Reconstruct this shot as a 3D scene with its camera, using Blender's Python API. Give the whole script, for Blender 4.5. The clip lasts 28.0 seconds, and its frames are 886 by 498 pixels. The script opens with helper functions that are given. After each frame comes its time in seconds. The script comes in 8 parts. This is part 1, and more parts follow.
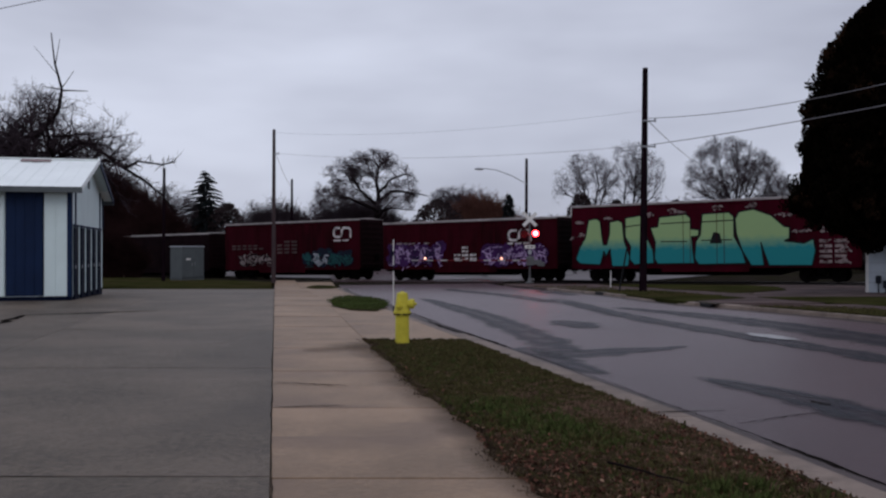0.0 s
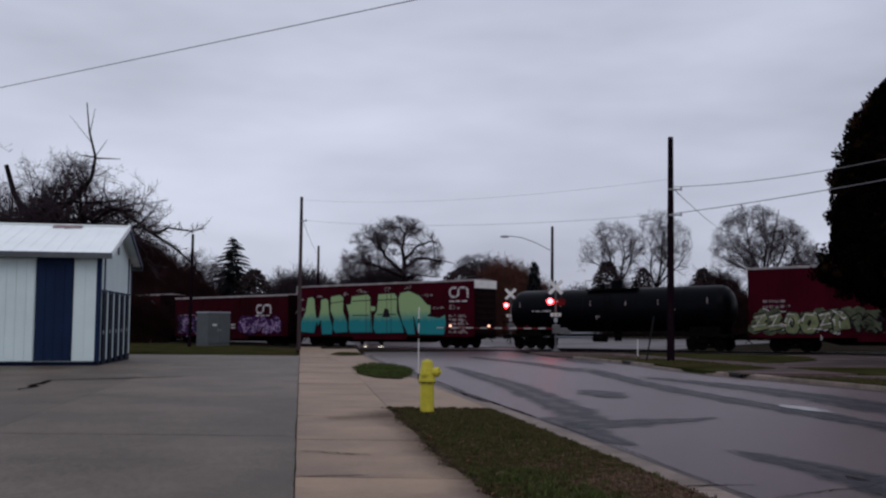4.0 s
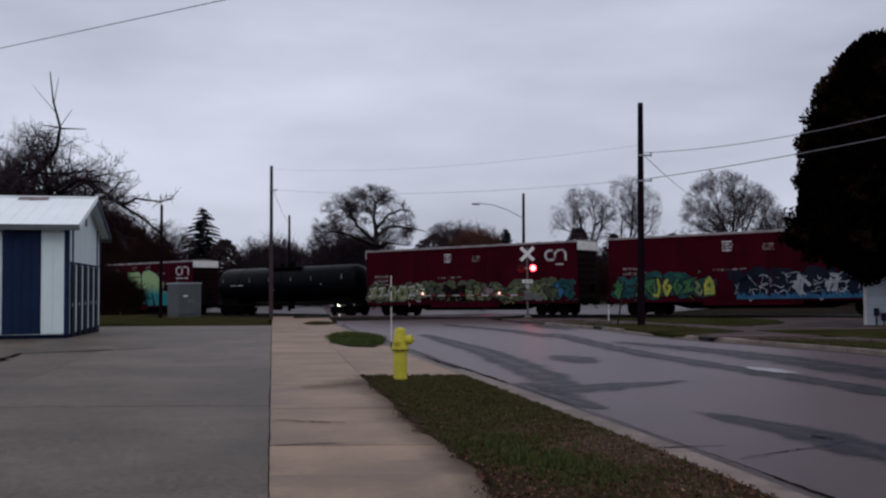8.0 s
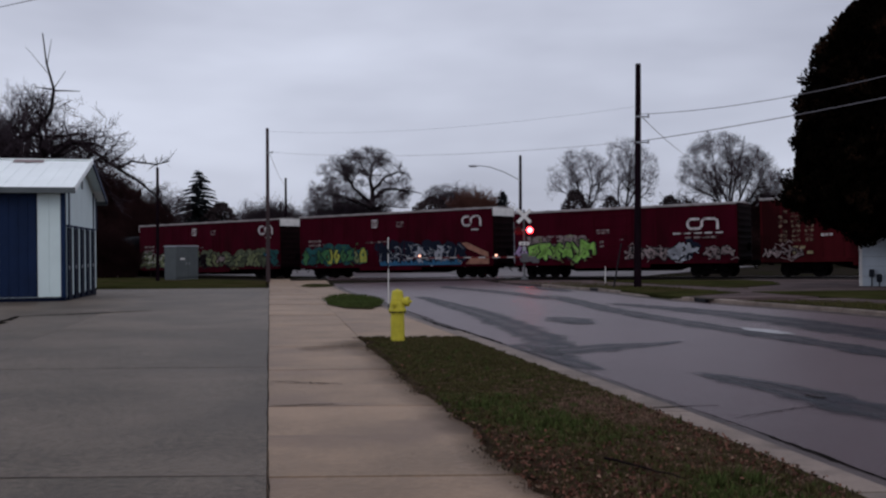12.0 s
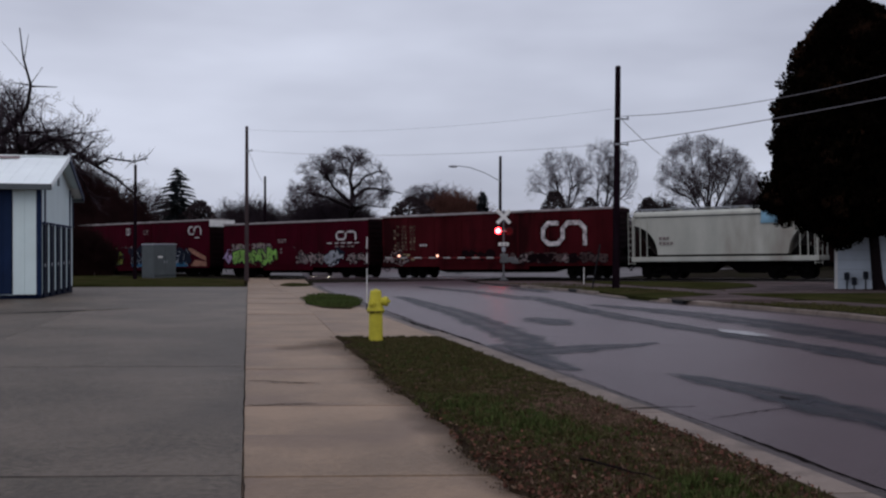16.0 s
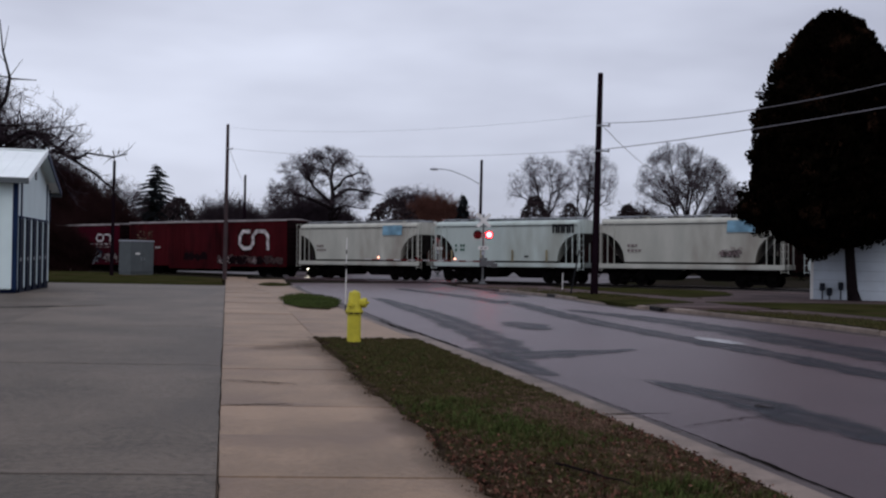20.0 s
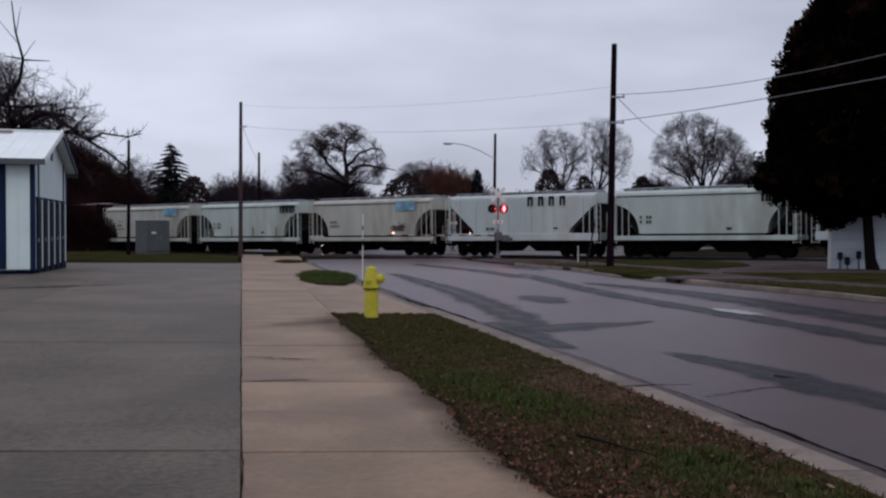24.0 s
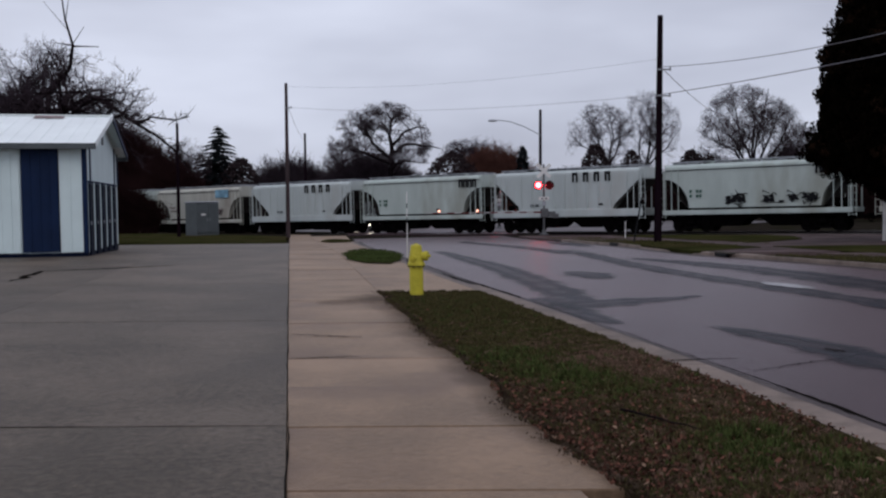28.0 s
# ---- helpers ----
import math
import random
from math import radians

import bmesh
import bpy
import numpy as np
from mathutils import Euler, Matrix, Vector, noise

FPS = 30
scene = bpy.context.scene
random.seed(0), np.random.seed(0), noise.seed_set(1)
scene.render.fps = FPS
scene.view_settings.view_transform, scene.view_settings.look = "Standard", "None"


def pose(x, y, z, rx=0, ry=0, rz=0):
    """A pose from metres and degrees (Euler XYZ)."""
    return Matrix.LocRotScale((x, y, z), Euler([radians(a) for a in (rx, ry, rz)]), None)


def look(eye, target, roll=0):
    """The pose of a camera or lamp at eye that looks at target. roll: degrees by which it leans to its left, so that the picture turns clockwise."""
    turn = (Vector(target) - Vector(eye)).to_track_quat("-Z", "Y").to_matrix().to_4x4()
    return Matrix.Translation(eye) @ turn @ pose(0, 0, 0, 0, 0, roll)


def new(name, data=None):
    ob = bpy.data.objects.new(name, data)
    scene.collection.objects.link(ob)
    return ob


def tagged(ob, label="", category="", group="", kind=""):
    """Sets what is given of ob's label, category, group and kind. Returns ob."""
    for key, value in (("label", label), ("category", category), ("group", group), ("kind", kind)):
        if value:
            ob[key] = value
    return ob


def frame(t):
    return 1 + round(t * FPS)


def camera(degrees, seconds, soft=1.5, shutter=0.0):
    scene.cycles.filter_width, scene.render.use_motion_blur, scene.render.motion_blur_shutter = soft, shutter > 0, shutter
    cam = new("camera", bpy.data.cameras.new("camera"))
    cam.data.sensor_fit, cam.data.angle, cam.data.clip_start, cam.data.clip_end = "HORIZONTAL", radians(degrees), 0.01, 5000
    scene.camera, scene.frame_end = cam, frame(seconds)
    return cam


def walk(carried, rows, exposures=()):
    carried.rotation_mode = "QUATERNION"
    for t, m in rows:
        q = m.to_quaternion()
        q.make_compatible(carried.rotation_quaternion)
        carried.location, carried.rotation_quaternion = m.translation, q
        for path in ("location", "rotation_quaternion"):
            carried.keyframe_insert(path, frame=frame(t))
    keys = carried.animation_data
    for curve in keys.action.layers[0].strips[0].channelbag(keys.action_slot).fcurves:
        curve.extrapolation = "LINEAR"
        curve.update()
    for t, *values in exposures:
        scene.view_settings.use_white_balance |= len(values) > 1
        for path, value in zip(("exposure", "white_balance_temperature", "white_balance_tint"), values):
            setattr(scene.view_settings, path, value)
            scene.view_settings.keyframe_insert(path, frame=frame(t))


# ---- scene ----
cam = camera(50.84, 28.0, 2.3)

# Hand-held from one spot: seconds, sideways, up, yaw, pitch, roll.
PATH = [
    (0, -0.000, 0.000, 0.00, 0.10, -0.00),
    (0.5, -0.003, 0.009, 0.82, 0.93, -0.22),
    (1, -0.004, 0.005, 0.84, 1.53, -0.61),
    (1.5, -0.002, 0.011, 1.56, 2.49, -0.50),
    (2, 0.002, 0.007, 1.45, 2.13, 0.56),
    (2.5, -0.004, 0.006, 1.93, 2.97, 0.73),
    (3, 0.005, 0.018, 0.84, 4.05, 0.45),
    (3.5, 0.003, 0.014, 1.48, 4.39, 0.47),
    (5.5, -0.015, 0.001, 1.60, 3.29, 0.22),
    (6, 0.002, 0.003, 0.54, 4.09, 0.79),
    (6.5, 0.000, 0.004, 0.67, 3.57, 0.87),
    (7, -0.001, 0.010, 0.72, 2.59, 0.83),
    (7.5, 0.001, 0.006, 0.15, 2.54, -0.19),
    (8, -0.001, 0.007, -0.16, 2.25, -0.37),
    (8.5, -0.008, 0.008, -0.69, 1.85, 0.52),
    (9, -0.008, 0.000, 0.36, 1.87, 0.61),
    (9.5, -0.007, 0.003, 0.92, 0.95, -0.00),
    (10, 0.002, -0.005, 0.74, 0.55, -0.21),
    (10.5, -0.007, -0.001, -0.02, 0.60, 0.00),
    (11, 0.002, -0.000, 0.09, 0.04, -0.27),
    (11.5, -0.001, 0.004, 0.02, -0.17, -0.85),
    (12, -0.004, -0.000, -0.34, -0.06, -0.49),
    (12.5, 0.000, -0.000, 0.06, 0.03, -0.42),
    (13, 0.003, 0.004, 0.05, 0.77, -0.56),
    (13.5, 0.014, 0.005, -1.69, 0.44, -1.07),
    (15.5, 0.018, -0.005, -1.62, 0.35, 0.33),
    (16, 0.010, 0.000, -1.59, -0.06, -0.06),
    (16.5, 0.007, 0.004, -3.19, 0.61, 0.60),
    (17, 0.008, -0.012, -2.25, -0.31, 0.44),
    (17.5, 0.011, 0.004, -3.50, 0.38, 0.15),
    (18, -0.000, 0.003, -3.35, -0.32, 0.50),
    (18.5, 0.010, 0.001, -3.16, -0.37, 0.52),
    (19, 0.008, -0.004, -2.49, -0.34, 0.76),
    (19.5, 0.001, 0.002, -2.56, -0.15, 0.45),
    (20, 0.002, -0.000, -2.85, 0.12, 1.12),
    (20.5, 0.001, 0.002, -2.78, 1.76, 1.01),
    (21, -0.019, -0.018, -2.12, 1.03, 2.00),
    (21.5, -0.008, 0.005, -2.81, 0.70, 1.28),
    (23.5, -0.027, 0.004, -1.62, -0.71, 0.71),
    (24, -0.027, -0.002, -1.98, -1.44, 0.28),
    (24.5, -0.013, -0.013, -1.74, -1.16, 0.62),
    (25, -0.011, -0.006, -0.88, -2.41, 3.01),
    (25.5, -0.004, -0.015, 1.23, -0.68, 2.89),
    (26, 0.025, -0.027, 0.36, -1.11, 0.58),
    (26.5, 0.001, -0.012, -0.43, -3.29, -0.48),
    (27, 0.011, -0.009, 0.10, -2.72, -0.50),
    (27.5, 0.014, -0.017, 0.73, -2.78, -0.64),
    (28, 0.015, -0.021, 0.90, -2.78, -0.61),
]
EYE = 1.6


def held(x, z, yaw, pitch, roll):
    return pose(x, 0, EYE + z, 90, 0, yaw) @ pose(0, 0, 0, pitch) @ pose(0, 0, 0, 0, 0, roll)


walk(cam, [(t, held(*r)) for t, *r in PATH], [(0, -0.24), (1, -0.22), (2, -0.28), (3, -0.24), (6, -0.23), (8, -0.22), (12, -0.24), (16, -0.24), (18, -0.12), (20, -0.06), (24, -0.13), (28, -0.15)])

# ---- light: late overcast day ----
world = bpy.data.worlds.new("overcast")
scene.world = world
world.use_nodes = True
wt = world.node_tree
wt.nodes.clear()
wn = wt.nodes.new


def wlink(a, b):
    wt.links.new(a, b)


w_out, w_bg = wn("ShaderNodeOutputWorld"), wn("ShaderNodeBackground")
w_sky = wn("ShaderNodeTexSky")
w_sky.sky_type, w_sky.sun_disc = "NISHITA", False
w_sky.sun_elevation, w_sky.sun_rotation = radians(24), radians(200)
w_dim = wn("ShaderNodeVectorMath")
w_dim.operation = "SCALE"
w_dim.inputs["Scale"].default_value = 0.055
wlink(w_sky.outputs[0], w_dim.inputs[0])
w_co, w_map, w_noise, w_ramp = wn("ShaderNodeTexCoord"), wn("ShaderNodeMapping"), wn("ShaderNodeTexNoise"), wn("ShaderNodeValToRGB")
w_map.inputs["Scale"].default_value = (1.5, 1.5, 5.0)
w_noise.inputs["Scale"].default_value, w_noise.inputs["Detail"].default_value, w_noise.inputs["Roughness"].default_value = 1.4, 4, 0.5
w_ramp.color_ramp.elements[0].position, w_ramp.color_ramp.elements[0].color = 0.3, (0.5, 0.525, 0.65, 1)
w_ramp.color_ramp.elements[1].position, w_ramp.color_ramp.elements[1].color = 0.7, (0.81, 0.855, 1.02, 1)
wlink(w_co.outputs["Generated"], w_map.inputs[0])
wlink(w_map.outputs[0], w_noise.inputs["Vector"])
w_sep, w_lean = wn("ShaderNodeSeparateXYZ"), wn("ShaderNodeMath")
w_lean.operation, w_lean.inputs[1].default_value = "MULTIPLY_ADD", -0.2
wlink(w_co.outputs["Generated"], w_sep.inputs[0])
wlink(w_sep.outputs["X"], w_lean.inputs[0])
wlink(w_noise.outputs["Fac"], w_lean.inputs[2])
wlink(w_lean.outputs[0], w_ramp.inputs[0])
w_mix = wn("ShaderNodeMix")
w_mix.data_type = "RGBA"
w_mix.inputs["Factor"].default_value = 0.93
wlink(w_dim.outputs[0], w_mix.inputs["A"])
wlink(w_ramp.outputs[0], w_mix.inputs["B"])
wlink(w_mix.outputs["Result"], w_bg.inputs["Color"])
w_bg.inputs["Strength"].default_value = 1.0
wlink(w_bg.outputs[0], w_out.inputs[0])

sun_data = bpy.data.lights.new("sun", "SUN")
sun_data.energy, sun_data.angle, sun_data.color = 0.5, radians(30), (1.0, 0.95, 0.92)
sun = new("sun", sun_data)
sun.matrix_world = look((0, 0, 60), (-12, 34, 20))


# ---- materials ----
def shade(name, color, rough=0.8, var=0.25, scale=3.0, metal=0.0, bump=0.2, fine=40.0, dirt=None, dirt_at=0.62, glow=None, spec=0.12, stretch=(1, 1, 1), each=0.0, grain=0.8, island=False):
    """Paint, stone, wood or metal with variation at two scales, dirt patches and fine relief."""
    m = bpy.data.materials.new(name)
    m.use_nodes = True
    nt = m.node_tree
    b = nt.nodes["Principled BSDF"]
    b.inputs["Roughness"].default_value, b.inputs["Metallic"].default_value = rough, metal
    b.inputs["Specular IOR Level"].default_value = spec
    n, link = nt.nodes.new, nt.links.new
    if glow:
        b.inputs["Base Color"].default_value = (*color, 1)
        b.inputs["Emission Color"].default_value, b.inputs["Emission Strength"].default_value = (*glow[:3], 1), glow[3]
        return m
    co, mp = n("ShaderNodeTexCoord"), n("ShaderNodeMapping")
    mp.inputs["Scale"].default_value = stretch
    link(co.outputs["Object"], mp.inputs[0])
    if each:
        who, far = n("ShaderNodeObjectInfo"), n("ShaderNodeMath")
        far.operation, far.inputs[1].default_value = "MULTIPLY", 90.0
        link(who.outputs["Random"], far.inputs[0])
        link(far.outputs[0], mp.inputs["Location"])
    big, small = n("ShaderNodeTexNoise"), n("ShaderNodeTexNoise")
    for node, sc in ((big, scale), (small, fine)):
        node.inputs["Scale"].default_value, node.inputs["Detail"].default_value, node.inputs["Roughness"].default_value = sc, 5, 0.6
        link(mp.outputs[0], node.inputs["Vector"])
    small.inputs["Detail"].default_value, small.inputs["Roughness"].default_value = 8, 0.72
    mix = n("ShaderNodeMix")
    mix.data_type = "RGBA"
    lo, hi = [c * (1 - var) for c in color], [min(1, c * (1 + var)) for c in color]
    mix.inputs["A"].default_value, mix.inputs["B"].default_value = (*lo, 1), (*hi, 1)
    avg = n("ShaderNodeMath")
    avg.operation = "MULTIPLY_ADD"
    avg.inputs[1].default_value, avg.inputs[2].default_value = grain, -grain / 2
    link(small.outputs["Fac"], avg.inputs[0])
    add = n("ShaderNodeMath")
    add.operation, add.use_clamp = "ADD", True
    stret = n("ShaderNodeMapRange")
    stret.inputs[1].default_value, stret.inputs[2].default_value = 0.3, 0.7
    link(big.outputs["Fac"], stret.inputs[0])
    link(stret.outputs[0], add.inputs[0])
    link(avg.outputs[0], add.inputs[1])
    if each:
        info, jit = n("ShaderNodeObjectInfo"), n("ShaderNodeMath")
        jit.operation = "MULTIPLY_ADD"
        jit.inputs[1].default_value, jit.inputs[2].default_value = each, -each / 2
        link(info.outputs["Random"], jit.inputs[0])
        add2 = n("ShaderNodeMath")
        add2.operation, add2.use_clamp = "ADD", True
        link(add.outputs[0], add2.inputs[0])
        link(jit.outputs[0], add2.inputs[1])
        add = add2
    link(add.outputs[0], mix.inputs["Factor"])
    if island:
        geo, curve = n("ShaderNodeNewGeometry"), n("ShaderNodeMath")
        curve.operation, curve.inputs[1].default_value = "POWER", 1.6
        link(geo.outputs["Random Per Island"], curve.inputs[0])
        link(curve.outputs[0], mix.inputs["Factor"])
    col = mix.outputs["Result"]
    if dirt:
        spots, step, over = n("ShaderNodeTexNoise"), n("ShaderNodeMapRange"), n("ShaderNodeMix")
        spots.inputs["Scale"].default_value, spots.inputs["Detail"].default_value = scale * 0.6, 7
        link(mp.outputs[0], spots.inputs["Vector"])
        step.inputs[1].default_value, step.inputs[2].default_value = dirt_at, dirt_at + 0.12
        link(spots.outputs["Fac"], step.inputs[0])
        over.data_type = "RGBA"
        over.inputs["B"].default_value = (*dirt, 1)
        link(step.outputs[0], over.inputs["Factor"])
        link(col, over.inputs["A"])
        col = over.outputs["Result"]
    link(col, b.inputs["Base Color"])
    if bump:
        bp = n("ShaderNodeBump")
        bp.inputs["Strength"].default_value, bp.inputs["Distance"].default_value = bump, 0.02
        link(small.outputs["Fac"], bp.inputs["Height"])
        link(bp.outputs[0], b.inputs["Normal"])
    return m


def warm_sheen(m, tint, sheen_amount):
    """Tints specular and sheen, which stands in for warm light at grazing angles."""
    b = m.node_tree.nodes["Principled BSDF"]
    b.inputs["Specular Tint"].default_value = (*tint, 1)
    b.inputs["Sheen Weight"].default_value, b.inputs["Sheen Roughness"].default_value = sheen_amount, 0.5
    b.inputs["Sheen Tint"].default_value = (*tint, 1)


def blend_shade(name, low, high, z0, z1, rough=0.6):
    """Spray paint that fades from one colour to another with height on the car side."""
    m = shade(name, low, rough)
    nt = m.node_tree
    n, link, b = nt.nodes.new, nt.links.new, nt.nodes["Principled BSDF"]
    co, sep, rng, mix, ns = n("ShaderNodeTexCoord"), n("ShaderNodeSeparateXYZ"), n("ShaderNodeMapRange"), n("ShaderNodeMix"), n("ShaderNodeTexNoise")
    ns.inputs["Scale"].default_value = 2.5
    wob = n("ShaderNodeMath")
    wob.operation, wob.inputs[1].default_value = "MULTIPLY_ADD", 0.5
    link(co.outputs["Object"], sep.inputs[0])
    link(co.outputs["Object"], ns.inputs["Vector"])
    link(ns.outputs["Fac"], wob.inputs[0])
    link(sep.outputs["Z"], wob.inputs[2])
    rng.inputs[1].default_value, rng.inputs[2].default_value = z0 + 0.25, z1 + 0.25
    link(wob.outputs[0], rng.inputs[0])
    mix.data_type = "RGBA"
    mix.inputs["A"].default_value, mix.inputs["B"].default_value = (*low, 1), (*high, 1)
    link(rng.outputs[0], mix.inputs["Factor"])
    link(mix.outputs["Result"], b.inputs["Base Color"])
    return m


M_ASPHALT = shade("asphalt", (0.0245, 0.015, 0.0168), 0.36, 0.4, 0.3, bump=0.8, fine=20, dirt=(0.04, 0.027, 0.028), dirt_at=0.5, spec=0.38, grain=2.4)

M_PATCH = shade("tar_patch", (0.0062, 0.0088, 0.0175), 0.5, 0.5, 1.2, bump=0.5, fine=40, spec=0.26, grain=1.6)
M_LOT = shade("lot_concrete", (0.074, 0.057, 0.045), 0.55, 0.6, 0.5, bump=0.8, fine=15, dirt=(0.046, 0.036, 0.03), dirt_at=0.52, each=0.2, spec=0.16, grain=3.4)
M_WALKWAY = shade("pavement_concrete", (0.197, 0.127, 0.08), 0.6, 0.36, 0.8, bump=0.5, fine=16, dirt=(0.126, 0.079, 0.054), dirt_at=0.54, each=0.3, spec=0.26, grain=1.9)
M_KERB = shade("kerb_concrete", (0.19, 0.145, 0.12), 0.7, 0.3, 2.0, bump=0.5, fine=14, dirt=(0.11, 0.08, 0.066), dirt_at=0.57, each=0.4, spec=0.3, grain=1.3)
M_GUTTER = shade("gutter_pan", (0.05, 0.035, 0.035), 0.6, 0.4, 1.2, bump=0.6, fine=14, dirt=(0.03, 0.022, 0.022), dirt_at=0.52, each=0.3, spec=0.3, grain=1.6)
M_CRACK = shade("crack_tar", (0.014, 0.012, 0.011), 0.95, 0.2, 5, bump=0.1, spec=0.0)
M_LAWN = shade("lawn_soil", (0.048, 0.035, 0.02), 0.95, 0.4, 1.4, bump=0.8, fine=30, dirt=(0.035, 0.026, 0.016), dirt_at=0.52, spec=0.0, grain=1.4)
M_EARTH = shade("earth", (0.022, 0.018, 0.015), 0.95, 0.35, 0.8, bump=0.6, fine=20, dirt=(0.018, 0.018, 0.009), dirt_at=0.5, spec=0.0)
M_DIRT = shade("gravel_dirt", (0.092, 0.066, 0.064), 0.9, 0.4, 0.5, bump=0.8, fine=14, dirt=(0.05, 0.037, 0.035), dirt_at=0.52, spec=0.06, grain=1.6)
M_GRAVEL = shade("pale_gravel", (0.15, 0.135, 0.14), 0.7, 0.35, 0.4, bump=0.5, fine=12, dirt=(0.09, 0.08, 0.08), dirt_at=0.52, spec=0.2, grain=1.2)
M_ISLAND = shade("island_turf", (0.026, 0.036, 0.011), 0.95, 0.45, 0.9, bump=0.8, fine=12, dirt=(0.034, 0.032, 0.014), dirt_at=0.55, spec=0.0, grain=1.6)
M_TURF = shade("far_turf", (0.031, 0.032, 0.0115), 0.95, 0.5, 0.6, bump=0.8, fine=8, dirt=(0.042, 0.034, 0.016), dirt_at=0.5, spec=0.0, grain=1.6)
# Dark tone holds the shade of the open hopper ends.
M_SLOPE = shade("shaded_slope_sheet", (0.035, 0.028, 0.026), 0.85, 0.4, 1.5, bump=0.1, spec=0.1)
M_BLADE = shade("grass_blade", (0.074, 0.064, 0.027), 0.8, 0.25, 1.6, bump=0, spec=0.03, island=True)
M_BLADEGREEN = shade("green_clump", (0.062, 0.08, 0.025), 0.8, 0.3, 6, bump=0, spec=0.03, island=True)
M_BLADESTRAW = shade("straw_blade", (0.17, 0.108, 0.078), 0.85, 0.3, 6, bump=0, spec=0.05, island=True)
M_LEAF = shade("dead_leaf", (0.105, 0.046, 0.032), 0.85, 0.7, 14, bump=0, spec=0.05, island=True)
M_LEAFPALE = shade("pale_dead_leaf", (0.2, 0.125, 0.085), 0.85, 0.5, 14, bump=0, spec=0.05, island=True)
# Stone taken near black: the shade below the cars is put into its colour.
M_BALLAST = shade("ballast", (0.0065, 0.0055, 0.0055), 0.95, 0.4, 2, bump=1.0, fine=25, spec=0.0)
M_RAIL = shade("rail_steel", (0.16, 0.145, 0.14), 0.5, 0.2, 4, metal=0.8)
M_TIE = shade("tie_wood", (0.05, 0.04, 0.032), 0.9, 0.3, 4)
M_WOODPOLE = shade("pole_wood", (0.011, 0.006, 0.009), 0.95, 0.3, 3, bump=0.5, stretch=(3, 3, 0.3), spec=0.0)
M_WOODGREY = shade("grey_pole_wood", (0.06, 0.042, 0.045), 0.9, 0.25, 3, bump=0.5, stretch=(3, 3, 0.3))
M_WIRE = shade("wire", (0.18, 0.17, 0.19), 0.6, 0.1, 2, bump=0)
M_GALV = shade("galvanised", (0.36, 0.37, 0.4), 0.45, 0.12, 3, metal=0.4, bump=0.1)
M_BARK = shade("bark", (0.013, 0.0095, 0.0105), 0.95, 0.35, 4, bump=0.6, spec=0.0)
M_TWIG = shade("twig", (0.046, 0.034, 0.041), 0.95, 0.3, 1.5, bump=0, spec=0.0)
M_TWIGRED = shade("brush_twig", (0.026, 0.0125, 0.0125), 0.95, 0.35, 0.6, bump=0, spec=0.0)
M_TWIGRUST = shade("rusty_brush_twig", (0.105, 0.048, 0.038), 0.95, 0.35, 0.6, bump=0, spec=0.0)
M_SPRUCE = shade("spruce_needles", (0.0125, 0.0145, 0.016), 0.95, 0.4, 2, bump=0, spec=0.0)
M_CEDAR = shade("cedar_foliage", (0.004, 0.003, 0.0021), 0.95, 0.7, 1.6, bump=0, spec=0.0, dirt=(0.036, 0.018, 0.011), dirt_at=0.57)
M_WHITEMETAL = shade("white_siding", (0.66, 0.77, 0.77), 0.5, 0.05, 1.0, bump=0.08, spec=0.4)
M_BLUEMETAL = shade("blue_siding", (0.007, 0.018, 0.055), 0.55, 0.25, 1.0, bump=0.08, spec=0.12)
M_DOORBLUE = shade("blue_door", (0.003, 0.0065, 0.02), 0.6, 0.2, 1.0, bump=0.08, spec=0.06)
M_ROOFMETAL = shade("roof_metal", (0.9, 0.95, 0.94), 0.35, 0.05, 0.8, bump=0.05, spec=0.7)
M_RUST = shade("rust", (0.27, 0.2, 0.2), 0.9, 0.4, 3, bump=0.3)
M_RED = shade("oxide_red", (0.044, 0.0018, 0.0078), 0.75, 0.28, 0.8, bump=0.1, dirt=(0.028, 0.0022, 0.0056), dirt_at=0.56, stretch=(1, 1, 0.35), spec=0.03)
M_RED2 = shade("worn_red", (0.031, 0.0022, 0.0058), 0.75, 0.3, 0.9, bump=0.1, dirt=(0.017, 0.0022, 0.004), dirt_at=0.54, stretch=(1, 1, 0.3), spec=0.03)
M_ORANGE = shade("faded_red", (0.05, 0.0052, 0.0075), 0.75, 0.35, 0.9, bump=0.1, dirt=(0.022, 0.0032, 0.0045), dirt_at=0.52, stretch=(1, 1, 0.3), spec=0.03)
M_DARKCAR = shade("dark_brown_car", (0.0085, 0.0036, 0.005), 0.75, 0.3, 1, bump=0.1, spec=0.03)
M_ENDDARK = shade("dark_end_red", (0.0075, 0.0022, 0.003), 0.8, 0.4, 1.2, bump=0.1, spec=0.05)
M_BLACK = shade("tank_black", (0.002, 0.0024, 0.0038), 0.36, 0.3, 0.9, bump=0.06, spec=0.035)
M_UNDER = shade("underframe_black", (0.005, 0.0045, 0.0045), 0.9, 0.3, 3, spec=0.0)
M_WHEEL = shade("wheel_steel", (0.007, 0.0055, 0.0055), 0.8, 0.3, 4, spec=0.04)
M_HOPPER = shade("hopper_grey", (0.47, 0.53, 0.5), 0.6, 0.12, 0.6, bump=0.08, dirt=(0.35, 0.37, 0.33), dirt_at=0.57, stretch=(1, 1, 0.3), spec=0.2)
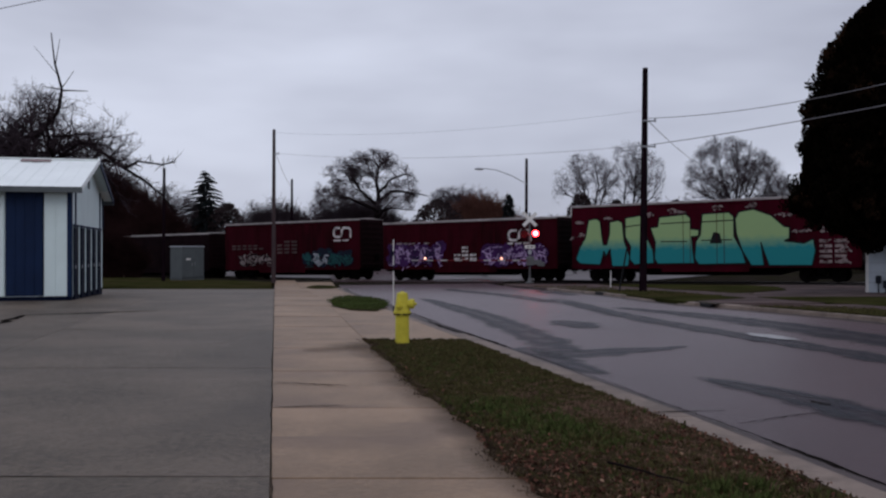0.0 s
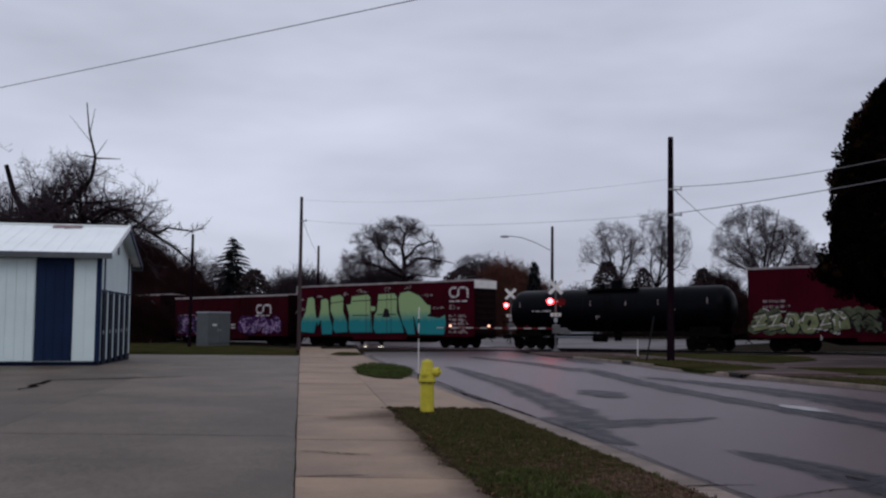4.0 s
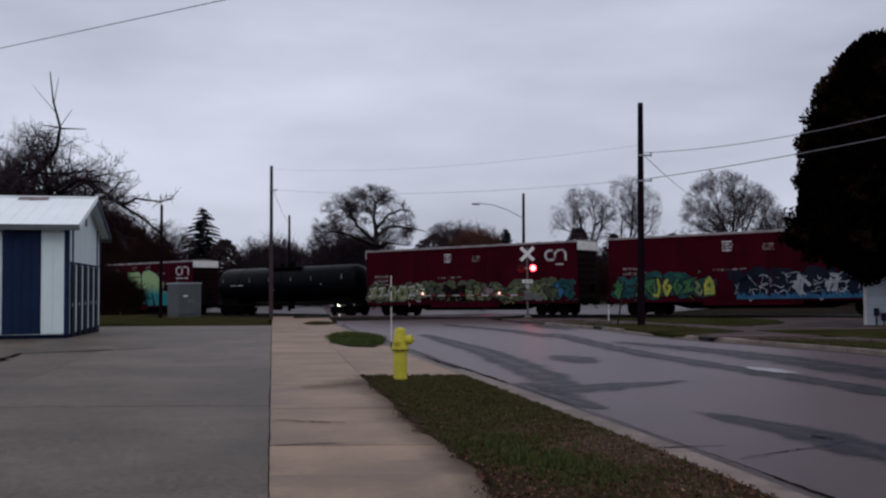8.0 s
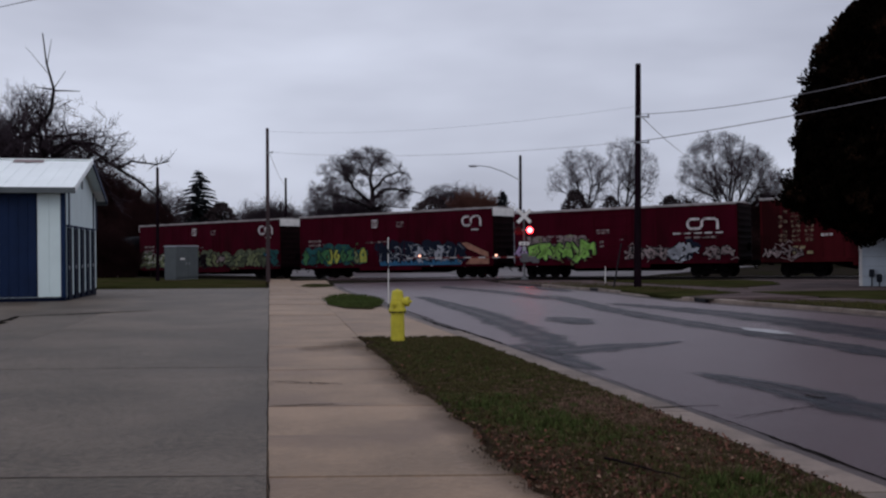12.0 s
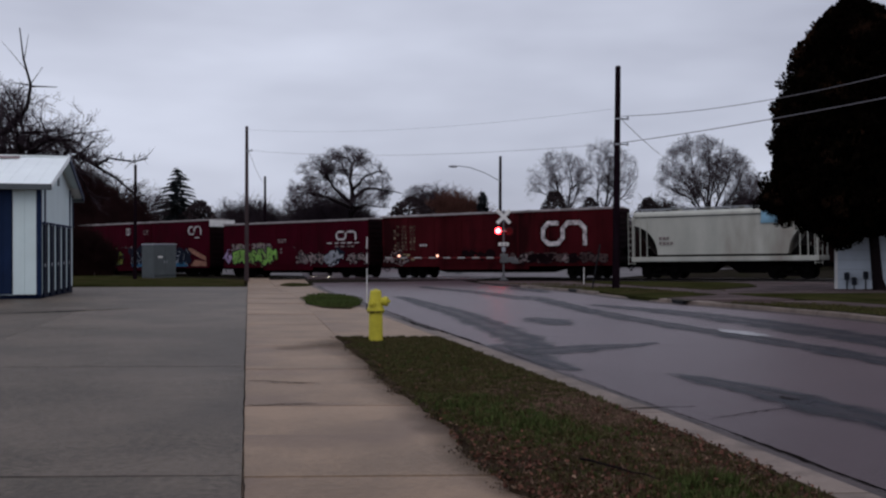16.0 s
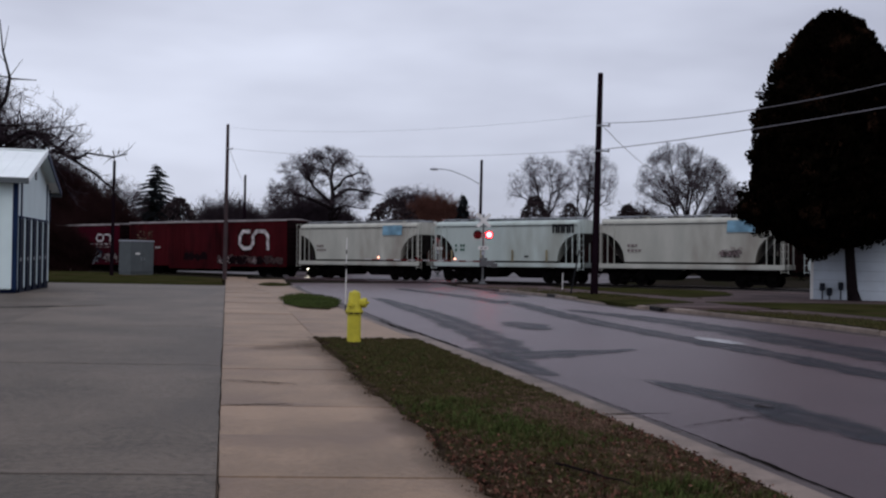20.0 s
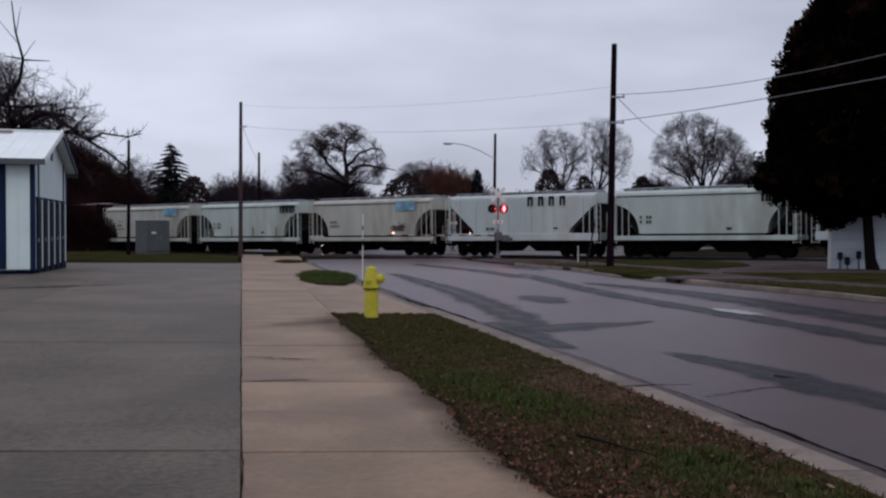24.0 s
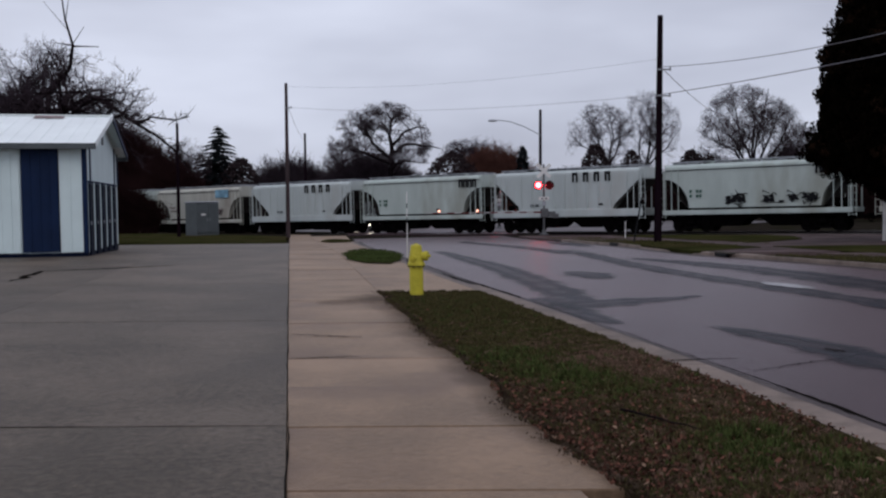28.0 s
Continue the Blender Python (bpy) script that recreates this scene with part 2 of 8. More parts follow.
M_HOPPER2 = shade("hopper_tan", (0.45, 0.445, 0.395), 0.65, 0.16, 0.6, bump=0.08, dirt=(0.31, 0.285, 0.245), dirt_at=0.58, stretch=(1, 1, 0.3))
M_HOPPER3 = shade("hopper_white", (0.4845, 0.527, 0.5185), 0.55, 0.1, 0.6, bump=0.08, dirt=(0.44, 0.46, 0.44), dirt_at=0.6, stretch=(1, 1, 0.3), spec=0.2)
M_ROOFCAR = shade("car_roof", (0.3, 0.27, 0.27), 0.6, 0.3, 1.5, bump=0.1)
M_WHITE = shade("white_paint", (0.72, 0.7, 0.68), 0.6, 0.12, 2, bump=0.05)
M_MARK = shade("white_marking", (0.6, 0.55, 0.55), 0.7, 0.25, 2, bump=0.0)
M_BLACKPAINT = shade("black_paint", (0.008, 0.008, 0.01), 0.6, 0.2, 2, bump=0.05, spec=0.15)
M_YELLOW = shade("hydrant_yellow", (0.52, 0.45, 0.05), 0.4, 0.14, 5, bump=0.15, dirt=(0.4, 0.31, 0.04), dirt_at=0.64)
M_CABINET = shade("cabinet_grey", (0.1, 0.112, 0.118), 0.5, 0.1, 1.5, bump=0.05)
M_BLOCK = shade("white_block", (0.5, 0.55, 0.61), 0.8, 0.1, 1.2, bump=0.2)
M_LAMPRED = shade("red_lamp", (0.5, 0.02, 0.02), 0.2, glow=(1.0, 0.02, 0.03, 20.0))
M_LAMPCORE = shade("red_lamp_core", (0.9, 0.4, 0.35), 0.2, glow=(1.0, 0.03, 0.035, 36.0))
M_LAMPDARK = shade("unlit_red_lens", (0.09, 0.003, 0.005), 0.3, 0.1, 3, bump=0, spec=0.1)
M_GATELAMP = shade("gate_lamp", (0.9, 0.4, 0.3), 0.2, glow=(1.0, 0.5, 0.36, 2.4))
M_HEADLIGHT = shade("headlight", (0.9, 0.9, 0.8), 0.2, glow=(1.0, 0.9, 0.72, 18.0))
M_GLASS = shade("dark_glass", (0.02, 0.022, 0.025), 0.08, 0.1, 3, bump=0, spec=0.8)
M_GREEN = shade("spray_green", (0.22, 0.42, 0.09), 0.6, 0.3, 1.5, bump=0)
M_YELGREEN = shade("spray_yellow_green", (0.16, 0.178, 0.09), 0.6, 0.45, 1.5, bump=0)
M_PALEGREEN = shade("pale_green_spray", (0.075, 0.086, 0.052), 0.6, 0.6, 2.2, bump=0)
M_LEAFGREEN = shade("leaf_green_spray", (0.05, 0.15, 0.06), 0.6, 0.4, 1.5, bump=0)
M_LEMON = shade("lemon_spray", (0.33, 0.33, 0.06), 0.6, 0.3, 1.5, bump=0)
M_TEAL = shade("spray_teal", (0.012, 0.062, 0.065), 0.6, 0.4, 1.5, bump=0)
M_PURPLE = shade("spray_purple", (0.042, 0.011, 0.07), 0.6, 0.4, 1.5, bump=0)
M_LILAC = shade("spray_lilac", (0.36, 0.25, 0.42), 0.65, 0.4, 1.5, bump=0)
M_SILVER = shade("spray_silver", (0.32, 0.33, 0.37), 0.5, 0.3, 1.5, bump=0)
M_BLUESPRAY = shade("spray_blue", (0.025, 0.1, 0.19), 0.6, 0.3, 1.5, bump=0)
M_PEACH = shade("spray_peach", (0.25, 0.12, 0.085), 0.6, 0.4, 1.5, bump=0)
M_FADE = shade("faded_spray", (0.22, 0.17, 0.17), 0.7, 0.4, 1.5, bump=0)
M_GHOST = shade("weathered_spray", (0.075, 0.047, 0.046), 0.75, 0.5, 1.2, bump=0)
M_MURAL = blend_shade("mural_fade", (0.017, 0.215, 0.235), (0.29, 0.42, 0.2), 2.1, 2.9)
M_LOGOBLUE = shade("logo_blue", (0.2, 0.36, 0.47), 0.6, 0.3, 1.5, bump=0)


def worn_through(m, scale, a, b):
    """Lets a thin coat wear through in ragged spots."""
    nt = m.node_tree
    ns, rng, co = nt.nodes.new("ShaderNodeTexNoise"), nt.nodes.new("ShaderNodeMapRange"), nt.nodes.new("ShaderNodeTexCoord")
    ns.inputs["Scale"].default_value, ns.inputs["Detail"].default_value, ns.inputs["Roughness"].default_value = scale, 8, 0.7
    rng.inputs[1].default_value, rng.inputs[2].default_value = a, b
    nt.links.new(co.outputs["Object"], ns.inputs["Vector"])
    nt.links.new(ns.outputs["Fac"], rng.inputs[0])
    nt.links.new(rng.outputs[0], nt.nodes["Principled BSDF"].inputs["Alpha"])


def thin_rim(m, strength, outer, inner, hollow):
    """Lets a skin of tar or soil end raggedly at its rims; hollow wears its middle thinner than its rims."""
    nt = m.node_tree
    n, link = nt.nodes.new, nt.links.new
    uv, sep, co, ns = n("ShaderNodeUVMap"), n("ShaderNodeSeparateXYZ"), n("ShaderNodeTexCoord"), n("ShaderNodeTexNoise")
    ns.inputs["Scale"].default_value, ns.inputs["Detail"].default_value, ns.inputs["Roughness"].default_value = 1.3, 7, 0.68
    off, wob, rng = n("ShaderNodeMath"), n("ShaderNodeMath"), n("ShaderNodeMapRange")
    link(uv.outputs[0], sep.inputs[0])
    link(co.outputs["Object"], ns.inputs["Vector"])
    off.operation, off.inputs[1].default_value = "ABSOLUTE", 0.0
    link(sep.outputs["Y"], off.inputs[0])
    wob.operation, wob.inputs[1].default_value = "MULTIPLY_ADD", 1.5
    link(ns.outputs["Fac"], wob.inputs[0])
    link(off.outputs[0], wob.inputs[2])
    rng.inputs[1].default_value, rng.inputs[2].default_value, rng.inputs[3].default_value, rng.inputs[4].default_value = outer, inner, 0.0, strength
    link(wob.outputs[0], rng.inputs[0])
    core, worn = n("ShaderNodeMapRange"), n("ShaderNodeMath")
    core.inputs[1].default_value, core.inputs[2].default_value, core.inputs[3].default_value, core.inputs[4].default_value = 0.8, 1.15, 1.0 - hollow, 1.0
    link(wob.outputs[0], core.inputs[0])
    worn.operation = "MULTIPLY"
    link(rng.outputs[0], worn.inputs[0])
    link(core.outputs[0], worn.inputs[1])
    link(worn.outputs[0], nt.nodes["Principled BSDF"].inputs["Alpha"])


thin_rim(M_PATCH, 0.76, 1.5, 1.12, 0.42)
warm_sheen(M_ASPHALT, (1.0, 0.7, 0.77), 0.12)
warm_sheen(M_LOT, (1.0, 0.86, 0.7), 0.1)
warm_sheen(M_WALKWAY, (1.0, 0.8, 0.64), 0.2)
for worn in (M_FADE, M_MARK):
    worn_through(worn, 3.0, 0.3, 0.55)


# ---- mesh helpers ----
def mesh_of(name, verts, faces, *mats):
    me = bpy.data.meshes.new(name)
    me.from_pydata([tuple(v) for v in verts], [], faces)
    for m in mats:
        me.materials.append(m)
    me.update()
    return me


def part(name, bm, material, parent=None, label=""):
    me = bpy.data.meshes.new(name)
    bm.to_mesh(me)
    bm.free()
    me.materials.append(material)
    ob = new(name, me)
    ob.parent = parent
    return tagged(ob, label)


def thing(name, m, label, category, group="", kind=""):
    ob = new(name)
    ob.matrix_basis = m
    return tagged(ob, label, category, group, kind)


def box(bm, x0, x1, y0, y1, z0, z1, bevel=0.0, m=None):
    r = bmesh.ops.create_cube(bm, size=1)
    vs = r["verts"]
    for v in vs:
        v.co = Vector(((x0, x1)[v.co.x > 0], (y0, y1)[v.co.y > 0], (z0, z1)[v.co.z > 0]))
    if m is not None:
        for v in vs:
            v.co = m @ v.co
    if bevel:
        es = list({e for v in vs for e in v.link_edges})
        bmesh.ops.bevel(bm, geom=es, offset=bevel, segments=1, affect="EDGES")
    return bm


def tube(bm, a, b, r0, r1=None, n=8):
    a, b = Vector(a), Vector(b)
    d = b - a
    m = Matrix.Translation((a + b) / 2) @ d.to_track_quat("Z", "Y").to_matrix().to_4x4()
    bmesh.ops.create_cone(bm, cap_ends=True, segments=n, radius1=r0, radius2=r0 if r1 is None else r1, depth=d.length, matrix=m)
    return bm


def lathe(bm, profile, n=16, m=None):
    """Turned shape from (radius, height) pairs."""
    rings = []
    for r, z in profile:
        ring = [bm.verts.new((r * math.cos(2 * math.pi * i / n), r * math.sin(2 * math.pi * i / n), z)) for i in range(n)]
        rings.append(ring)
    for a, b in zip(rings, rings[1:]):
        for i in range(n):
            bm.faces.new((a[i], a[(i + 1) % n], b[(i + 1) % n], b[i]))
    bm.faces.new(rings[0][::-1])
    bm.faces.new(rings[-1])
    if m is not None:
        for ring in rings:
            for v in ring:
                v.co = m @ v.co
    return bm


def B():
    return bmesh.new()


def gz(x, y):
    """Height of the pavement: level near the camera, falling a little to the railway."""
    k = min(1.0, max(0.0, (y - 28) / 33))
    return k * k * (3 - 2 * k) * (-0.62 + 0.014 * min(20.0, max(-10.0, x)))


def lerp(x, pts):
    """Piecewise linear through (x, value) pairs."""
    for (a, u), (b, v) in zip(pts, pts[1:]):
        if x <= b:
            return u + (v - u) * (x - a) / (b - a)
    (a, u), (b, v) = pts[-2:]
    return u + (v - u) * (x - a) / (b - a)


LEFT_KERB = [(-14, 6.3), (6.2, 2.93), (7.9, 2.64), (10.7, 2.06), (15.7, 0.96), (22.6, -0.67), (27.3, -1.6), (40, -3.9), (58, -6.3), (100, -12.5)]
RIGHT_KERB = [(-14, 15.6), (10, 12.9), (22.6, 10.6), (26.5, 9.0), (29.3, 7.75), (31, 7.3), (39.3, 6.6), (50, 5.6), (62, 3.8), (100, -2.0)]


def xl(y):
    return lerp(y, LEFT_KERB)


def xr(y):
    return lerp(y, RIGHT_KERB)


def walk_left(y):
    return -1.12 - 0.18 * (y - 6.03)


def walk_right(y):
    return walk_left(y) + 1.64


# The railway: a straight line; s runs along it to the right.
A_TRACK = radians(34.5)
T_DIR, T_OFF = Vector((math.cos(A_TRACK), -math.sin(A_TRACK))), Vector((math.sin(A_TRACK), math.cos(A_TRACK)))
T_ORG = Vector((0, 69.8)) + 1.5 * T_OFF
GRADE = 0.0147


def track(s, off=0.0, z=0.0):
    p = T_ORG + s * T_DIR + off * T_OFF
    return Vector((p.x, p.y, -0.68 + GRADE * s + z))


def strip(name, ys, left, right, lift, thick, mat, label, category, across=1, kind="structure"):
    """A slab that follows the ground between two lines across the plan, with sides."""
    vs, fs = [], []
    n = across + 1
    for y in ys:
        a, b = left(y), right(y)
        for i in range(n):
            x = a + (b - a) * i / across
            vs.append((x, y, gz(x, y) + lift))
    top = len(vs)
    vs += [(x, y, z - thick) for x, y, z in vs]
    for j in range(len(ys) - 1):
        for i in range(across):
            k = j * n + i
            fs.append((k, k + 1, k + n + 1, k + n))
        for k, flip in ((j * n, True), (j * n + across, False)):
            q = (k, k + n, k + n + top, k + top)
            fs.append(q[::-1] if not flip else q)
    for j in (0, len(ys) - 1):
        for i in range(across):
            k = j * n + i
            q = (k, k + 1, k + 1 + top, k + top)
            fs.append(q if j else q[::-1])
    ob = new(name, mesh_of(name, vs, fs, mat))
    return tagged(ob, label, category, "", kind)


def span(a, b, step):
    n = max(1, round((b - a) / step))
    return [a + (b - a) * i / n for i in range(n + 1)]


# ---- ground ----
def build_ground():
    xs = [-700, -400, -220, -120, -80] + span(-60, 60, 6) + [80, 120, 220, 400, 700]
    ys = [-300, -120, -60] + span(-30, 110, 4) + [140, 200, 320, 600, 1200]
    vs, fs = [], []
    for y in ys:
        for x in xs:
            vs.append((x, y, gz(x, y) - (0.30 if y < 60 else 0.16)))
    n = len(xs)
    for j in range(len(ys) - 1):
        for i in range(n - 1):
            k = j * n + i
            fs.append((k, k + 1, k + n + 1, k + n))
    tagged(new("ground", mesh_of("ground", vs, fs, M_EARTH)), "bare brown earth and thin grass reaching the horizon", "ground", "", "structure")
    ys = span(-14, 66, 2)
    strip("road", ys, lambda y: xl(y) + 0.1, lambda y: xr(y) - 0.1, -0.13, 0.12, M_ASPHALT, "worn grey damp asphalt street with tar patches", "road", 6)
    strip("road_beyond", span(73, 130, 4), xl, xr, -0.05, 0.12, M_ASPHALT, "grey asphalt street past the railway", "road", 3)
    strip("lawn_far", span(56.0, 100, 2), lambda y: -90, lambda y: min(walk_left(y) - 0.02, lerp(y, [(48, -8.7), (66, -12.2), (70, -12.4), (80, -25.0), (100, -54.0)])), 0.012, 0.14, M_TURF, "short green grass beside the railway", "grass", 8)
    rag = lambda y: 0.35 * noise.noise((1.0, y * 0.5, 2.0)) + 0.2 * noise.noise((4.0, y * 1.9, 2.0))
    strip("verge_right", span(-14, 27.2, 0.5), xr, lambda y: xr(y) + min(2.4, max(0.05, (27.2 - y) * 1.6)) + rag(y) * (y < 26), 0.0, 0.2, M_TURF, "thin grass verge behind the kerb", "grass", 2)
    strip("dirt_yard", span(29, 61, 2), lambda y: xr(y) + 0.02, lambda y: lerp(y, [(29, 52), (40, 36), (50, 21.5), (61, 5.6)]), -0.02, 0.2, M_DIRT, "bare brown dirt and gravel between grass patches", "dirt", 5)
    strip("verge_corner", span(29.6, 47, 0.5), lambda y: xr(y), lambda y: xr(y) + max(0.05, min(3.2, (y - 29.6) * 1.3, (47 - y) * 0.8)) + rag(y) * (31 < y < 45), 0.0, 0.2, M_TURF, "grass corner by the railway crossing", "grass", 4)
    strip("grass_by_railway", span(37.6, 57, 0.5), lambda y: xr(y) + 4.9 + rag(y + 9), lambda y: lerp(y, [(37.6, 12.2), (42, 15.5), (48, 17.2), (52, 17.0), (55, 14.0), (57, 10.6)]) + rag(y), 0.0, 0.2, M_TURF, "patchy grass between the dirt path and the railway", "grass", 4)
    strip("lawn_right", span(-14, 33, 2), lambda y: xr(y) + 4.0, lambda y: 70, 0.0, 0.2, M_TURF, "short lawn in front of a white building", "grass", 6)
    strip("pavement_right", span(-14, 28, 2), lambda y: xr(y) + 2.4, lambda y: xr(y) + 4.0, -0.012, 0.2, M_DIRT, "dirt-covered concrete pavement", "pavement", 1)


build_ground()


# ---- railway ----
def build_railway():
    bed = B()
    rows = span(-150, 120, 6)
    prof = [(-3.2, -0.42), (-2.3, -0.2), (2.3, -0.2), (3.2, -0.42)]
    rings = [[bed.verts.new(track(s, o, z)) for o, z in prof] for s in rows]
    for a, b in zip(rings, rings[1:]):
        for i in range(3):
            bed.faces.new((a[i], b[i], b[i + 1], a[i + 1]))
    tagged(part("ballast_bed", bed, M_BALLAST), "crushed stone bed under the railway, darkened for the train's shade", "ballast", "", "structure")
    turn = -math.degrees(A_TRACK)
    rails = thing("railway_track", pose(0, 0, 0), "railway track with two worn steel rails on wooden ties", "railway", "", "structure")
    for o in (-0.75, 0.75):
        bm = B()
        p, q = track(-150, o, -0.16), track(120, o, -0.16)
        d = (q - p).normalized()
        side = Vector((T_OFF.x, T_OFF.y, 0))
        up = Vector((0, 0, 1))
        ring = [(-0.07, 0), (0.07, 0), (0.035, 0.1), (0.036, 0.16), (-0.036, 0.16), (-0.035, 0.1)]
        a = [bm.verts.new(p + side * u + up * v) for u, v in ring]
        b = [bm.verts.new(q + side * u + up * v) for u, v in ring]
        for i in range(6):
            bm.faces.new((a[i], a[(i + 1) % 6], b[(i + 1) % 6], b[i]))
        part("rail", bm, M_RAIL, rails)
    tie = B()
    box(tie, -0.11, 0.11, -1.3, 1.3, -0.2, 0, 0.01)
    me = bpy.data.meshes.new("tie")
    tie.to_mesh(me)
    tie.free()
    me.materials.append(M_TIE)
    for s in span(-62, 60, 0.6):
        if -9.5 < s < 5.5:
            continue
        ob = new("tie", me)
        ob.matrix_basis = Matrix.Translation(track(s, 0, -0.165)) @ pose(0, 0, 0, 0, 0, turn)
        ob.parent = rails
    for o0, o1 in ((-2.2, -0.83), (-0.67, 0.67), (0.83, 2.2)):
        for i in range(5):
            s0 = -9.4 + i * 3.0
            bm = B()
            vs = [bm.verts.new(track(s, o, z)) for z in (-0.2, -0.01) for s, o in ((s0, o0), (s0 + 2.97, o0), (s0 + 2.97, o1), (s0, o1))]
            bm.faces.new(vs[4:])
            for k in range(4):
                bm.faces.new((vs[k], vs[(k + 1) % 4], vs[4 + (k + 1) % 4], vs[4 + k]))
            part("crossing_panel", bm, M_ASPHALT, rails, "worn asphalt crossing panel")


build_railway()


def gravel_beyond():
    """Pale gravel and dirt on the far side of the railway, seen under the cars."""
    bm = B()
    rows = []
    for q in span(-46, 14, 5):
        line = []
        for o in (3.6, 9.0, 19.0, 34.0):
            p = track(q, o)
            line.append(bm.verts.new((p.x, p.y, gz(p.x, p.y) - 0.1)))
        rows.append(line)
    for a, b in zip(rows, rows[1:]):
        for i in range(3):
            bm.faces.new((a[i], b[i], b[i + 1], a[i + 1]))
    tagged(part("gravel_verge", bm, M_GRAVEL), "pale gravel and dirt along the far side of the railway", "gravel", "", "structure")


gravel_beyond()


def ballast_shoulder():
    """Stone spilled over the near side of the track, its colour darkened for the train's shade."""
    bm = B()
    rows = []
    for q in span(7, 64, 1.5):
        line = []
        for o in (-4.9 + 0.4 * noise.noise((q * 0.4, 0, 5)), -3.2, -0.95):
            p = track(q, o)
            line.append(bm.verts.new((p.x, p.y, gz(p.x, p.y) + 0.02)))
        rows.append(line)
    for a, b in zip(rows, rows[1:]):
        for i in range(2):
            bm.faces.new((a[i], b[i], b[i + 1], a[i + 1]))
    tagged(part("ballast_shoulder", bm, M_BALLAST), "crushed stone beside the rails, near black for the train's shade", "ballast", "", "structure")


ballast_shoulder()

# ---- train ----
TURN = -math.degrees(A_TRACK)
PITCH = -math.degrees(math.atan(GRADE))


def travelled(t):
    k = t / 28.0
    return 201.7 * k - 13.2 * k * k


def car_pose(s):
    p = track(s)
    return pose(p.x, p.y, p.z, 0, 0, TURN) @ pose(0, 0, 0, 0, PITCH, 0)


TRAIN, WHEELS = [], []


def axle_mesh():
    bm = B()
    for y in (-0.75, 0.75):
        m = Matrix.Translation((0, y, 0)) @ pose(0, 0, 0, 90)
        s = 1 if y > 0 else -1
        lathe(bm, [(0.08, -0.07 * s), (0.4, -0.07 * s), (0.46, -0.055 * s), (0.46, -0.03 * s), (0.42, -0.03 * s), (0.42, 0.07 * s), (0.33, 0.07 * s), (0.3, 0.03 * s), (0.12, 0.03 * s), (0.11, 0.09 * s)][::s], 20, m)
    tube(bm, (0, -0.95, 0), (0, 0.95, 0), 0.075)
    for k in range(4):
        a = math.pi * k / 2
        for y in (-0.8, 0.8):
            tube(bm, (0.24 * math.cos(a), y - 0.05, 0.24 * math.sin(a)), (0.24 * math.cos(a), y + 0.05, 0.24 * math.sin(a)), 0.045, n=6)
    me = bpy.data.meshes.new("wheelset")
    bm.to_mesh(me)
    bm.free()
    me.materials.append(M_WHEEL)
    return me


def frame_mesh():
    """Cast side frame of a freight bogie with spring nest and bearing caps."""
    bm = B()
    box(bm, -1.25, 1.25, -0.07, 0.07, 0.6, 0.78, 0.03)
    box(bm, -1.2, -0.62, -0.08, 0.08, 0.36, 0.62, 0.03)
    box(bm, 0.62, 1.2, -0.08, 0.08, 0.36, 0.62, 0.03)
    box(bm, -0.55, 0.55, -0.08, 0.08, 0.2, 0.34, 0.03)
    for x in (-0.42, 0.42):
        m = Matrix.Translation((x, 0, 0.45)) @ pose(0, 0, 0, 0, 28 if x > 0 else -28, 0)
        box(bm, -0.07, 0.07, -0.07, 0.07, -0.26, 0.26, 0.02, m)
    for x in (-0.2, 0.0, 0.2):
        tube(bm, (x, 0, 0.32), (x, 0, 0.62), 0.07, n=8)
    for x in (-0.89, 0.89):
        tube(bm, (x, -0.14, 0.42), (x, 0.14, 0.42), 0.12, n=10)
    me = bpy.data.meshes.new("side_frame")
    bm.to_mesh(me)
    bm.free()
    me.materials.append(M_UNDER)
    return me


def bolster_mesh():
    bm = B()
    box(bm, -0.22, 0.22, -1.25, 1.25, 0.5, 0.86, 0.04)
    tube(bm, (0, 0, 0.8), (0, 0, 1.02), 0.32, n=14)
    for x in (-0.5, 0.5):
        box(bm, x - 0.05, x + 0.05, -0.95, 0.95, 0.35, 0.5, 0.02)
    me = bpy.data.meshes.new("bolster")
    bm.to_mesh(me)
    bm.free()
    me.materials.append(M_UNDER)
    return me


def coupler_mesh():
    bm = B()
    box(bm, -0.5, 0.42, -0.1, 0.1, 0.78, 0.98, 0.03)
    box(bm, 0.38, 0.72, -0.16, 0.16, 0.72, 1.04, 0.05)
    box(bm, -0.45, -0.2, -0.22, 0.22, 0.7, 1.06, 0.03)
    tube(bm, (0.3, -0.28, 0.85), (0.75, -0.3, 0.5), 0.03, n=6)
    me = bpy.data.meshes.new("coupler")
    bm.to_mesh(me)
    bm.free()
    me.materials.append(M_UNDER)
    return me


ME_AXLE, ME_FRAME, ME_BOLSTER, ME_COUPLER = axle_mesh(), frame_mesh(), bolster_mesh(), coupler_mesh()


def loose(bm, name, mat):
    me = bpy.data.meshes.new(name)
    bm.to_mesh(me)
    bm.free()
    me.materials.append(mat)
    return me


def shared(name, me, parent, m):
    ob = new(name, me)
    ob.parent = parent
    ob.matrix_basis = m
    return ob


